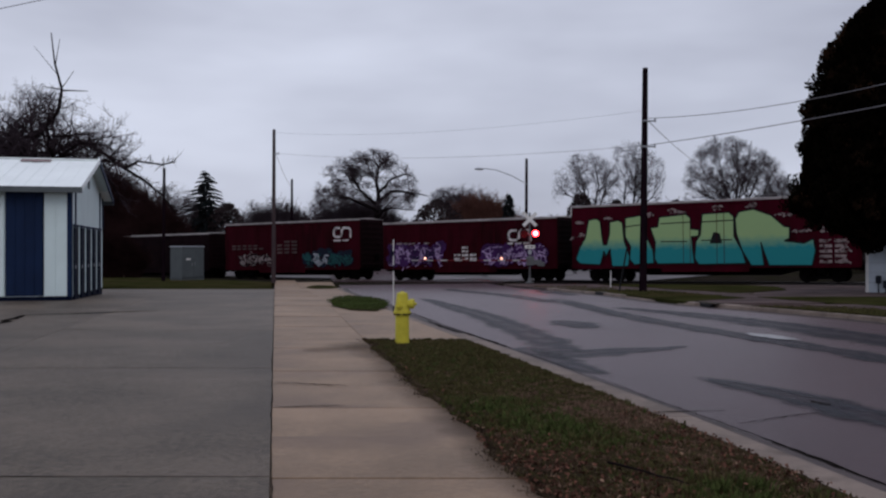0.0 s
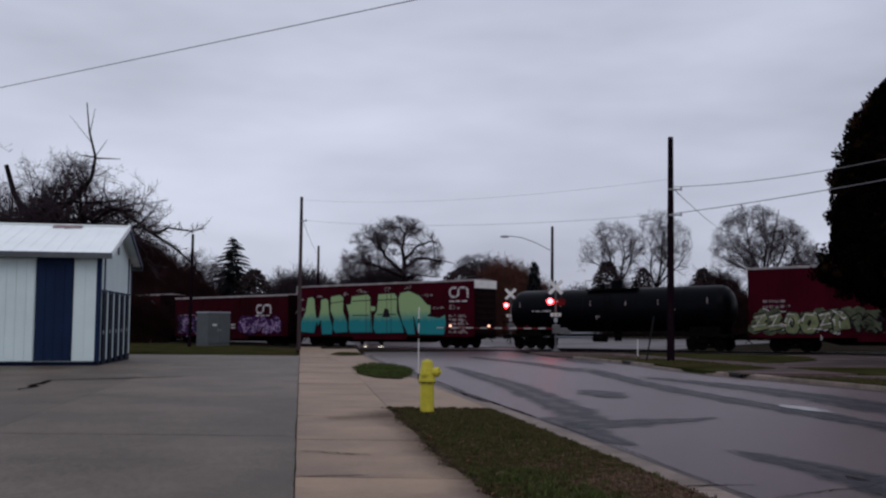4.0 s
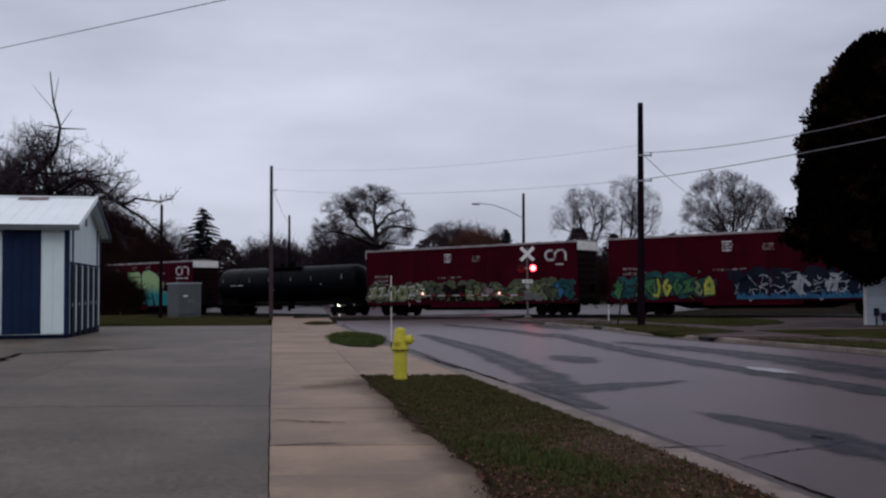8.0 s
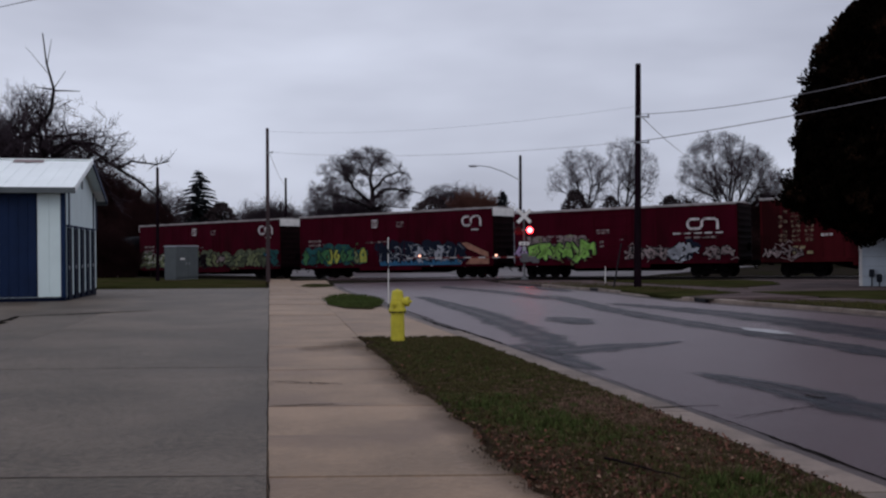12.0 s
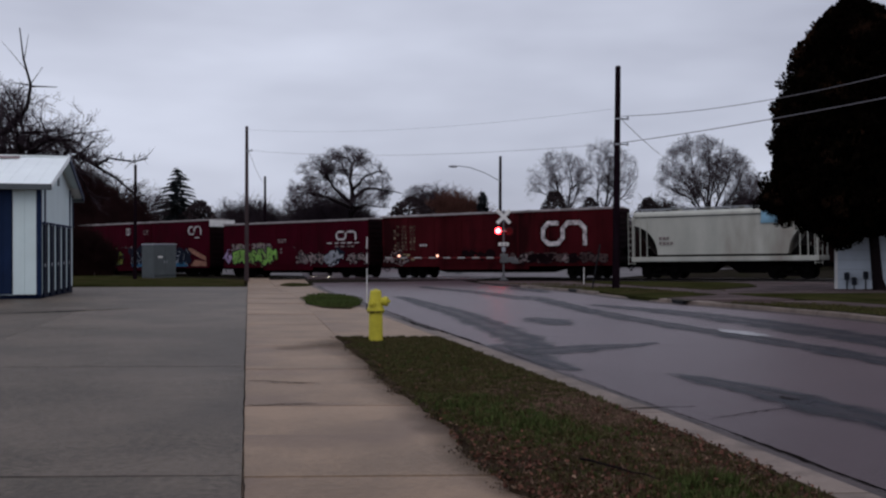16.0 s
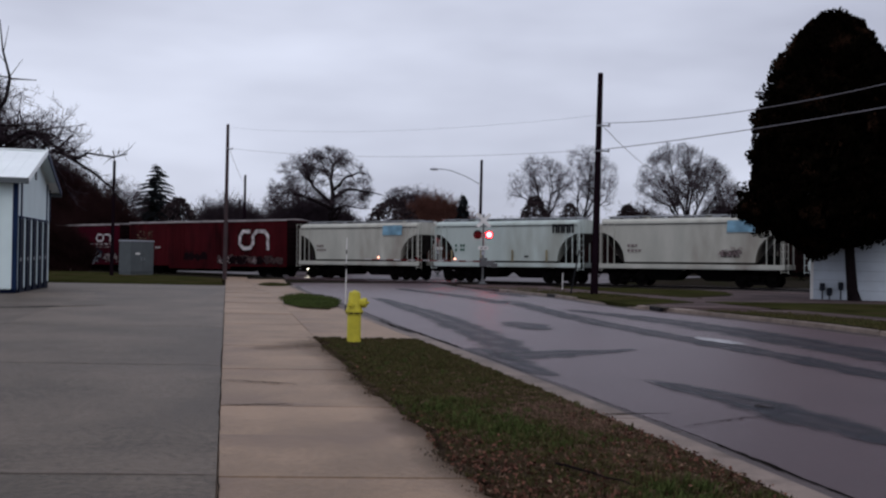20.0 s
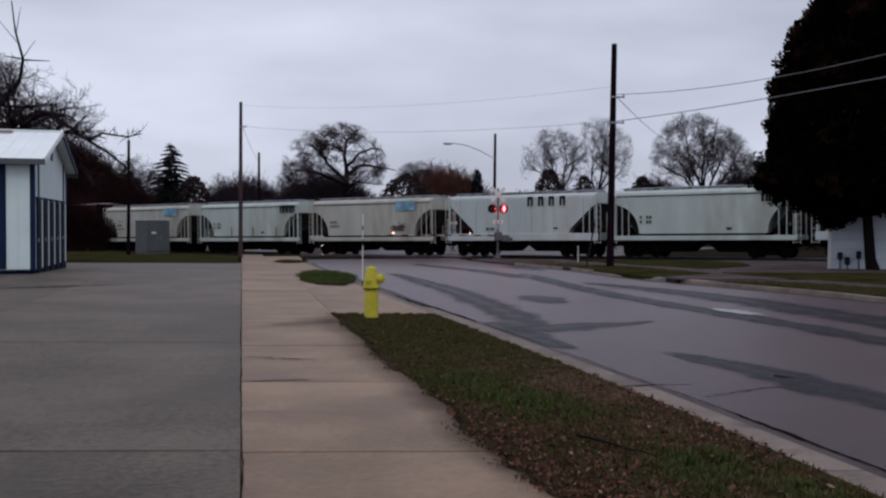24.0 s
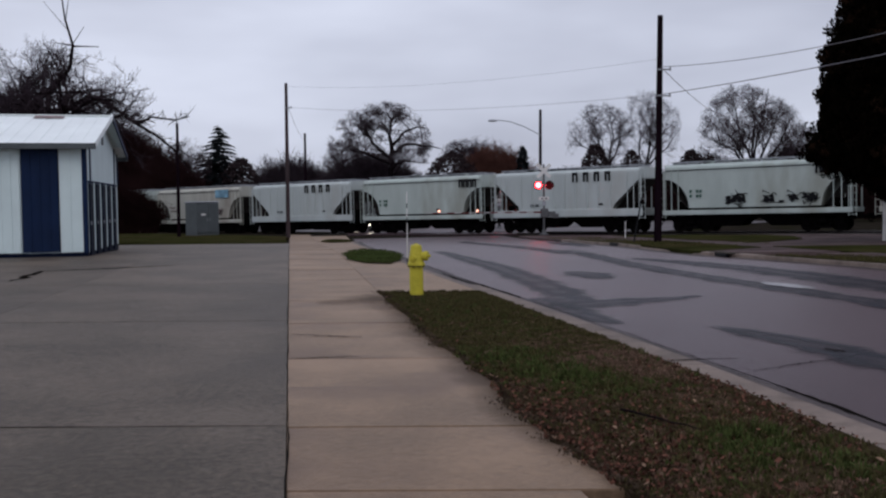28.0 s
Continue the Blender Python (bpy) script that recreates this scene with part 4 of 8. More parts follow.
def build_paving():
    rng = random.Random(5)
    lot = thing("parking_lot", pose(0, 0, 0), "grey concrete parking lot of large slabs with open joints", "pavement", "", "structure")
    rows = [-5.6, 0.5, 6.6, 12.7, 18.8, 24.9, 31.0, 38.0, 45.0, 51.0, 56.5]
    cols = [0.0, -4.3, -8.6, -12.9, -17.2, -24.0, -34.0]
    for y0, y1 in zip(rows, rows[1:]):
        for c0, c1 in zip(cols, cols[1:]):
            slab("slab", [(walk_left(y0) + c1, y0), (walk_left(y0) + c0, y0), (walk_left(y1) + c0, y1), (walk_left(y1) + c1, y1)], 0.0, 0.25, M_LOT, lot, 0.003)
    pav = thing("pavement_near", pose(0, 0, 0), "tan concrete pavement of square slabs with cracks", "pavement", "", "structure")
    ys = [6.57 + 1.47 * (i - 8) for i in range(55)]
    for y0, y1 in zip(ys, ys[1:]):
        sink = rng.uniform(-0.012, 0.0)
        more = 0.32 if y0 > 4.4 and y1 < 16.2 else 0.0
        slab("slab", [(walk_left(y0), y0), (walk_right(y0) + more, y0), (walk_right(y1) + more, y1), (walk_left(y1), y1)], 0.0 + sink, 0.25, M_WALKWAY, pav, 0.0015)
    strip("pavement_bed", span(-5.1, 74, 4), lambda y: walk_left(y) + 0.01, lambda y: walk_right(y) - 0.01, -0.03, 0.2, M_KERB, "sandy bed in the pavement joints", "pavement", 1)
    apron = thing("driveway_apron", pose(0, 0, 0), "pale concrete driveway apron between pavement and kerb", "pavement", "", "structure")
    ys = [16.75, 20.2, 23.7, 27.2, 31, 36, 41, 46, 51, 56, 61, 66, 70]
    for y0, y1 in zip(ys, ys[1:]):
        slab("slab", [(walk_right(y0), y0), (xl(y0) - 0.30, y0), (xl(y1) - 0.30, y1), (walk_right(y1), y1)], -0.004, 0.25, M_WALKWAY, apron)
    for y0, y1 in ((-5.6, -2.0), (-2.0, 1.5), (1.5, 4.75)):
        slab("slab", [(walk_right(y0), y0), (xl(y0) - 0.30, y0), (xl(y1) - 0.30, y1), (walk_right(y1), y1)], -0.004, 0.25, M_WALKWAY, apron)
    strip("verge_soil", span(15.95, 16.75, 0.4), lambda y: walk_right(y) + 0.004, lambda y: xl(y) - 0.31, -0.004, 0.2, M_DUST, "dusty soil along the pavement edge", "soil", 1)
    for label, line, sgn in (("worn concrete kerb along the grass strip", xl, 1), ("worn concrete kerb across the street", xr, -1)):
        kerb = thing("kerb", pose(0, 0, 0), label, "kerb", "kerbs", "structure")
        ys = span(-6, 60 if sgn > 0 else 50, 3.0)
        for y0, y1 in zip(ys, ys[1:]):
            vs, fs = [], []
            low = -0.06 if (sgn > 0 and y0 > 17) or (sgn < 0 and 27 < y0 < 33) else 0.0
            for k, y in ((0, y0 + 0.012), (1, y1 - 0.012)):
                x = line(y)
                for dx, z in ((-0.30, low), (0.0, low), (0.045, low - 0.02), (0.06, -0.118), (0.42, -0.122), (0.42, -0.3), (-0.30, -0.3)):
                    vs.append((x + sgn * dx, y, gz(x, y) + z))
            for i in range(7):
                j = (i + 1) % 7
                q = (i, j, 7 + j, 7 + i)
                fs.append(q if sgn > 0 else q[::-1])
            fs += [tuple(range(7))[::-1], tuple(range(7, 14))]
            ob = new("kerb_stone", mesh_of("kerb_stone", vs, fs, M_KERB, M_GUTTER))
            ob.data.polygons[3].material_index = 1
            ob.parent = kerb


build_paving()


def blob(name, cx, cy, length, width, turn, lift, mat, label, category, seed, n=40, rough=0.22, kind="structure", dome=0.0, taper=0.0):
    """A flat patch with a ragged outline that lies on the ground."""
    rng = random.Random(seed)
    ph = [rng.uniform(0, 6.28) for _ in range(5)]
    c, s = math.cos(radians(turn)), math.sin(radians(turn))
    rim = []
    for i in range(n):
        a = 2 * math.pi * i / n
        r = 1 + rough * (0.4 * math.sin(2 * a + ph[0]) + 0.3 * math.sin(5 * a + ph[1]) + 0.25 * math.sin(9 * a + ph[2]) + 0.25 * math.sin(14 * a + ph[3]) + 0.2 * math.sin(23 * a + ph[4])) + rng.uniform(-0.3, 0.3) * rough
        u, v = 0.5 * length * r * math.cos(a), 0.5 * width * r * math.sin(a) * (1 - taper * math.cos(a))
        rim.append((cx + c * u - s * v, cy + s * u + c * v))
    vs = [(x, y, gz(x, y) + lift) for x, y in rim]
    mid = [(cx + (x - cx) * 0.6, cy + (y - cy) * 0.6) for x, y in rim]
    vs += [(x, y, gz(x, y) + lift + dome) for x, y in mid] + [(cx, cy, gz(cx, cy) + lift + dome)]
    fs = []
    for i in range(n):
        j = (i + 1) % n
        fs += [(i, j, n + j, n + i), (n + i, n + j, 2 * n)]
    return tagged(new(name, mesh_of(name, vs, fs, mat)), label, category, "", kind)


def streak(name, way, lift, mat, label, category, group=""):
    """A thin skin along a smooth line of (x, y, width); it follows the ground's fall."""
    pts = [Vector(p) for p in way]
    pts = [2 * pts[0] - pts[1]] + pts + [2 * pts[-1] - pts[-2]]
    line = []
    for a, b, c, d in zip(pts, pts[1:], pts[2:], pts[3:]):
        for k in range(8):
            u = k / 8
            line.append(0.5 * (2 * b + (c - a) * u + (2 * a - 5 * b + 4 * c - d) * u * u + (3 * b - a - 3 * c + d) * u ** 3))
    line.append(pts[-2])
    o = line[len(line) // 2]
    vs, fs, uv = [], [], []
    run = 0.0
    for i, p in enumerate(line):
        q = line[min(i + 1, len(line) - 1)] - line[max(i - 1, 0)]
        run += (p - line[i - 1]).length if i else 0.0
        n = Vector((-q.y, q.x)).normalized() * max(0.02, p.z) * 0.62
        for v in (-1.0, -0.5, 0.0, 0.5, 1.0):
            x, y = p.x + n.x * v, p.y + n.y * v
            vs.append((x - o.x, y - o.y, gz(x, y) - gz(o.x, o.y)))
            uv.append((run, max(abs(v), abs(2 * i / (len(line) - 1) - 1) ** 5)))
        if i:
            fs += [(5 * i - 5 + k, 5 * i - 4 + k, 5 * i + 1 + k, 5 * i + k) for k in range(4)]
    me = mesh_of(name, vs, fs, mat)
    coords = me.uv_layers.new(name="along").data
    for loop in me.loops:
        coords[loop.index].uv = uv[loop.vertex_index]
    ob = new(name, me)
    ob.matrix_basis = pose(o.x, o.y, gz(o.x, o.y) + lift)
    return tagged(ob, label, category, group, "structure")


def crack(a, b, width, lift, label, seed, mat=M_CRACK, wobble=0.03, n=24):
    rng = random.Random(seed)
    vs, fs = [], []
    ax, ay, bx, by = *a, *b
    d = math.hypot(bx - ax, by - ay)
    nx, ny = -(by - ay) / d, (bx - ax) / d
    off = 0.0
    for i in range(n + 1):
        k = i / n
        off = off * 0.8 + rng.uniform(-wobble, wobble)
        w = width * (0.35 + 0.65 * math.sin(math.pi * min(1, max(0, k)))) * rng.uniform(0.5, 1.2) / 2
        x, y = ax + (bx - ax) * k + nx * off, ay + (by - ay) * k + ny * off
        for sgn in (-1, 1):
            vs.append((x + nx * w * sgn, y + ny * w * sgn, gz(x, y) + lift))
        if i:
            fs.append((2 * i - 2, 2 * i, 2 * i + 1, 2 * i - 1))
    return tagged(new("crack", mesh_of("crack", vs, fs, mat)), label, "crack", "cracks in the paving", "structure")


def build_surface_wear():
    road = -0.126
    streaks = (
        ("long dark tar repair along the street", [(-0.9, 36.0, 0.5), (0.2, 29.1, 0.9), (1.05, 24.9, 1.1), (1.6, 20.9, 1.15), (1.95, 17.9, 1.1), (2.1, 15.6, 0.8)]),
        ("dark tar pool beside the kerb", [(1.35, 16.9, 0.5), (1.62, 15.2, 1.05), (1.95, 13.9, 0.8), (2.25, 12.9, 0.25)]),
        ("curved dark tar tail across the lane", [(1.5, 15.0, 0.9), (2.4, 15.7, 1.35), (3.1, 16.05, 1.15), (3.8, 16.4, 0.6), (4.5, 16.9, 0.1)]),
        ("dark tar patch shaped like a long leaf", [(3.35, 12.9, 0.15), (3.75, 12.05, 0.62), (4.05, 11.35, 0.85), (4.25, 10.6, 1.0), (4.45, 9.8, 1.0), (4.65, 8.9, 0.7), (4.8, 8.1, 0.2)]),
        ("broad worn tar band in the far lane", [(4.9, 29.0, 0.5), (6.3, 26.0, 1.3), (7.2, 23.6, 1.7), (8.0, 20.4, 1.9), (8.5, 17.2, 1.8), (8.9, 14.0, 1.6), (9.3, 11.0, 1.2)]),
        ("worn tar band along the middle of the street", [(3.9, 36.8, 0.9), (4.6, 26.6, 1.0), (5.4, 21.6, 1.0), (6.1, 18.7, 1.0), (6.7, 16.3, 1.0), (7.1, 14.0, 0.9), (7.5, 11.5, 0.6)]),
        ("faint tar band near the crossing", [(0.0, 57.0, 1.0), (1.6, 46.0, 1.3), (2.8, 38.0, 1.2), (3.9, 29.5, 0.8)]),
        ("short round tar patch", [(2.75, 23.0, 0.5), (3.1, 21.9, 1.4), (3.3, 20.6, 0.5)]),
        ("faint tar patch near the crossing", [(4.9, 50.0, 0.7), (5.2, 44.0, 1.4), (5.4, 38.0, 0.6)]),
    )
    for i, (label, way) in enumerate(streaks):
        streak("tar_patch", way, road + 0.003 + 0.0012 * i, M_PATCH, label, "road patch", "tar patches")
    crack((4.18, 10.62), (4.28, 10.34), 0.1, road + 0.016, "dark hole in the tar patch", 78, wobble=0.02)
    blob("puddle", 6.55, 18.6, 1.7, 0.42, 104, road + 0.016, M_PUDDLE, "shallow puddle on the street, sky reflection put into its pale colour", "puddle", 77, rough=0.35)
    crack((2.95, 9.3), (4.7, 10.4), 0.03, road + 0.005, "dark crack across the street", 1)
    for i, (a, b, w) in enumerate(((4.6, 6.6, 0.06), (6.4, 8.6, 0.07), (8.3, 10.4, 0.03), (10.2, 13.0, 0.02), (13, 16, 0.025), (16.5, 18.6, 0.1), (18.3, 21.5, 0.07), (21, 26, 0.05))):
        crack((xl(a) + 0.43, a), (xl(b) + 0.43, b), w, road + 0.009, "dark broken gap along the gutter", 200 + i, wobble=0.012)
    crack((0.6, 18.6), (-0.35, 22.8), 0.1, road + 0.01, "dark broken gutter edge", 3, wobble=0.05)
    crack((2.2, 11.0), (1.2, 15.0), 0.05, road + 0.008, "dark line in the gutter", 9, wobble=0.02)
    crack((xl(9.25) - 0.28, 9.2), (xl(9.2) + 0.44, 9.3), 0.05, 0.006, "dark open joint across the kerb", 211, wobble=0.01)
    edge = [(walk_left(y), y) for y in span(3.4, 48, 4)]
    for i, (a, b) in enumerate(zip(edge, edge[1:])):
        crack(a, b, 0.013, 0.004, "dark weedy joint between lot and pavement", 20 + i, wobble=0.006)
    crack((walk_left(11.3) + 0.05, 11.3), (walk_left(11.3) + 0.95, 11.05), 0.05, 0.004, "dark crack in the pavement", 5)
    crack((walk_left(9.6) + 0.05, 9.55), (walk_left(9.6) + 0.75, 9.6), 0.035, 0.004, "dark crack in the pavement", 6)
    crack((-9.7, 20.0), (-10.4, 23.1), 0.3, 0.004, "dark crack in the lot", 7, wobble=0.06)
    crack((-10.4, 23.1), (-7.6, 24.8), 0.3, 0.004, "dark crack in the lot", 8, wobble=0.05)
    for i, (x0, x1, y) in enumerate(((-7.5, -1.3, 6.6), (-9, -2.2, 12.72), (-13, -3.4, 18.85))):
        crack((x0, y), (x1, y), 0.016, 0.004, "dark joint across the lot", 60 + i, wobble=0.004, n=40)


# Pale base colour stands in for bright sky mirrored in the puddle.
M_PUDDLE = shade("puddle_sky_tone", (0.3, 0.28, 0.29), 0.3, 0.15, 3, bump=0, spec=0.6)
build_surface_wear()


def grass_edge(y):
    side = lerp(y, [(4.5, 0.27), (6, 0.16), (7, 0.1), (8.6, 0.17), (10, 0.1), (11, 0.03), (13, 0.05), (16.75, 0.0)])
    return walk_right(y) + side + 0.07 * noise.noise((0, y * 1.3, 3)) + 0.06 * noise.noise((0, y * 5.3, 7))


def leaf_litter(name, mat, label, seed, spots):
    """Small curled leaves, each a folded scrap at its own tilt."""
    rng = random.Random(seed)
    vs, fs = [], []
    for x, y, big in spots(rng):
        sz, t = rng.uniform(0.012, 0.026) * big, rng.uniform(0, 6.283)
        c, s = math.cos(t) * sz, math.sin(t) * sz
        z = gz(x, y) + 0.012 + rng.uniform(0, 0.03) * big
        h = [rng.uniform(-0.01, 0.022) for _ in range(4)]
        q = len(vs)
        vs += [(x - c, y - s, z + h[0]), (x + s * 0.6, y - c * 0.6, z + h[1]), (x + c, y + s, z + h[2]), (x - s * 0.6, y + c * 0.6, z + h[3])]
        fs += [(q, q + 1, q + 2), (q, q + 2, q + 3)]
    return tagged(new(name, mesh_of(name, vs, fs, mat)), label, "leaves", "", "stuff")


# Where the strip is leafy, green or strawy: plan x, y, reach, strength.
GREEN_SPOTS = [(0.5, 9.4, 0.5, 1), (0.75, 8.75, 0.4, 1), (1.1, 8.2, 0.45, 0.9), (1.35, 7.9, 0.35, 0.7), (1.85, 5.9, 0.4, 1), (2.3, 5.4, 0.25, 1), (0.1, 13.3, 1.2, 0.5), (-0.4, 14.9, 1.0, 0.5), (0.55, 11.4, 0.8, 0.5)]
STRAW_SPOTS = [(1.2, 9.1, 0.35, 1), (1.6, 9.35, 0.45, 1), (1.85, 8.9, 0.4, 1), (0.9, 10.2, 0.3, 0.6), (2.0, 5.1, 0.4, 0.8), (1.3, 5.3, 0.35, 0.6)]
LEAF_SPOTS = [(0.45, 7.75, 0.35, 1), (0.68, 6.9, 0.45, 1), (0.8, 6.1, 0.4, 1), (1.0, 5.7, 0.45, 1), (1.3, 6.2, 0.45, 0.8), (2.1, 9.0, 0.3, 0.9), (2.25, 7.9, 0.35, 1), (2.4, 7.2, 0.3, 1), (2.5, 6.6, 0.3, 1), (1.8, 7.0, 0.6, 0.5)]


def near(x, y, spots):
    return max(k * math.exp(-((x - a) ** 2 + ((y - b) * 0.75) ** 2) / (r * r)) for a, b, r, k in spots)


def build_grass():
    ys = span(4.75, 16.75, 0.06)
    strip("grass_strip", ys, lambda y: grass_edge(y), lambda y: xl(y) - 0.305, 0.008, 0.2, M_LAWN, "grass strip with dead leaves beside the hydrant", "grass", 4)
    blob("grass_island", -2.62, 28.7, 8.0, 1.75, 98, 0.02, M_ISLAND, "oval grass island in the concrete apron", "grass", 3, rough=0.1, dome=0.05)
    blob("grass_island", -7.6, 58.5, 7.5, 2.0, 100, 0.03, M_TURF, "small far grass island by the crossing", "grass", 4, rough=0.12, dome=0.04)
    rng = random.Random(12)
    blades = {"olive": ([], []), "green": ([], []), "straw": ([], []), "far": ([], [])}

    def blade(kind, x, y, z, hgt, wid, lx, ly):
        vs, fs = blades[kind]
        a = rng.uniform(0, 6.283)
        c, s = math.cos(a) * wid, math.sin(a) * wid
        k = len(vs)
        vs.extend(((x - c, y - s, z), (x + c, y + s, z), (x + lx * 0.5 + c * 0.6, y + ly * 0.5 + s * 0.6, z + hgt * 0.65), (x + lx * 0.5 - c * 0.6, y + ly * 0.5 - s * 0.6, z + hgt * 0.65), (x + lx, y + ly, z + hgt * rng.uniform(0.7, 1))))
        fs.extend(((k, k + 1, k + 2, k + 3), (k + 3, k + 2, k + 4)))

    def tuft(kind, x, y, z, n, hgt, reach, wid):
        for _ in range(n):
            a, r = rng.uniform(0, 6.283), rng.random() ** 0.6
            c, s = math.cos(a), math.sin(a)
            flop = rng.uniform(0.2, 0.9) * hgt * r
            blade(kind, x + c * reach * r, y + s * reach * r, z, hgt * rng.uniform(0.6, 1.1), wid, c * flop + rng.gauss(0, 0.2) * hgt, s * flop + rng.gauss(0, 0.2) * hgt)

    for _ in range(8200):
        y = 4.75 + 12.0 * rng.random() ** 1.3
        a, b = grass_edge(y) - 0.02, xl(y) - 0.33
        x = a + (b - a) * rng.random()
        g, st, lf = near(x, y, GREEN_SPOTS), near(x, y, STRAW_SPOTS), near(x, y, LEAF_SPOTS)
        d = noise.noise((x * 1.3, y * 0.9, 0)) + 0.6 * noise.noise((x * 4, y * 4, 5))
        if rng.random() < 0.62 * lf - 0.4 * g or d < rng.uniform(-1.1, 0.05) - 0.3 * g - 0.4 * (y > 10):
            continue
        dry = math.exp(-((b - x - 0.35) / 0.45) ** 2 - ((y - 8.6) / 2.0) ** 2)
        u = rng.random()
        kind = "green" if u < 0.015 + 0.75 * g * (0.3 if y > 10 else 1) + 0.1 * (d > 0.5) else "straw" if rng.random() < (0.03 if y > 11.5 else 0.1) + 0.75 * st + 0.4 * lf + 0.5 * dry else "olive"
        wide = rng.uniform(0.003, 0.0055) * (1 + y / 22) * (1 + 0.4 * g)
        tuft(kind, x, y, 0.008, rng.randint(5, 11), rng.uniform(0.022, 0.055) * (1 + 1.1 * g) * (1 + 0.5 * (d > 0.35)) * (0.7 if kind == "straw" else 1) * (0.62 if y > 10 else 0.85), rng.uniform(0.02, 0.06), wide)
    for _ in range(1900):
        kind = "far"
        if rng.random() < 0.5:
            kind = "green"
            x, y, z = -2.62 + 1.4 * rng.uniform(-1, 1), 28.7 + 3.9 * rng.uniform(-1, 1), 0.04
            if ((x + 2.62 + 0.14 * (y - 28.7)) / 0.84) ** 2 + ((y - 28.7) / 3.9) ** 2 > 1:
                continue
        elif rng.random() < 0.5:
            y = rng.uniform(20, 29)
            x, z = xr(y) + rng.uniform(0.0, 2.4), 0.0
        else:
            y = rng.uniform(33.5, 55)
            x, z = xr(y) + rng.uniform(0.1, 5.0), 0.0
        if y < 33 and x > -1 and y > 26.8 or y > 33 and 3.1 < x - xr(y) < 4.9:
            continue
        tuft(kind, x, y, z + gz(x, y), 8, rng.uniform(0.04, 0.08), 0.14, 0.011)
    for kind, name, mat, label in (("olive", "grass_blades", M_BLADE, "short olive and straw-brown grass blades"), ("green", "green_grass_clumps", M_BLADEGREEN, "fresh green clumps of grass"), ("straw", "straw_grass", M_BLADESTRAW, "pale dry straw-coloured grass"), ("far", "grass_blades_far", M_BLADE, "short green grass on the island and far verge")):
        tagged(new(name, mesh_of(name, *blades[kind], mat)), label, "grass", "", "stuff")

    def in_strip(r):
        for _ in range(15000):
            y = 4.8 + 11.5 * r.random() ** 1.7
            a, b = grass_edge(y) - 0.05, xl(y) - 0.31
            x = a + (b - a) * r.random()
            edge = math.exp(-abs(x - a - 0.1) / 0.16)
            if r.random() < (0.06 if y < 9 else 0.003) + 0.7 * near(x, y, LEAF_SPOTS) + (0.3 if y < 9 else 0.08) * edge * (noise.noise((x, y * 2, 4)) > -0.1):
                yield x, y, r.uniform(0.5, 1.1)

    def pale(r):
        for x, y, k in in_strip(r):
            if r.random() < 0.08:
                yield x, y, k * 1.1

    def crumbs(r):
        for _ in range(3200):
            y = 4.8 + 12 * r.random() ** 1.2
            yield grass_edge(y) - abs(r.gauss(0, 0.035 + 0.04 * (noise.noise((2, y * 0.8, 1)) > 0))) + 0.05, y, r.uniform(0.3, 0.6)

    leaf_litter("fallen_leaves", M_LEAF, "curled dead brown leaves on the grass", 61, in_strip)
    leaf_litter("pale_leaves", M_LEAFPALE, "pale curled dead leaves among the grass", 62, pale)
    leaf_litter("soil_crumbs", M_DUST, "dark soil crumbs spilled on the pavement edge", 63, crumbs)
    edge = lambda y, off, w: (grass_edge(y) + off, y, w)
    films = (
        ("dark soil washed off the grass edge", [edge(y, -0.02, w) for y, w in ((16.4, 0.5), (14.8, 0.75), (13.2, 0.6), (11.6, 0.8), (10.0, 0.55), (8.6, 0.6), (7.2, 0.4), (5.6, 0.35))]),
        ("brown stain beside the hydrant", [(-2.3, 14.9, 0.5), (-1.8, 15.1, 1.0), (-1.3, 15.5, 1.7), (-0.8, 16.3, 1.2)]),
    )
    for i, (label, way) in enumerate(films):
        streak("soil_stain", way, 0.004 + 0.0008 * i, M_SOILFILM, label, "stain", "stains on the pavement")
    st = B()
    p = Vector((1.2, 6.78, 0.06))
    for i in range(6):
        q = p + Vector((0.07, -0.105 + 0.03 * math.sin(i * 2.1), 0.006 * (-1) ** i))
        tube(st, p, q, 0.011 - 0.0012 * i, 0.010 - 0.0012 * i, 6)
        p = q
    tagged(part("fallen_stick", st, M_BARK), "thin dark stick lying on the grass", "stick")


build_grass()


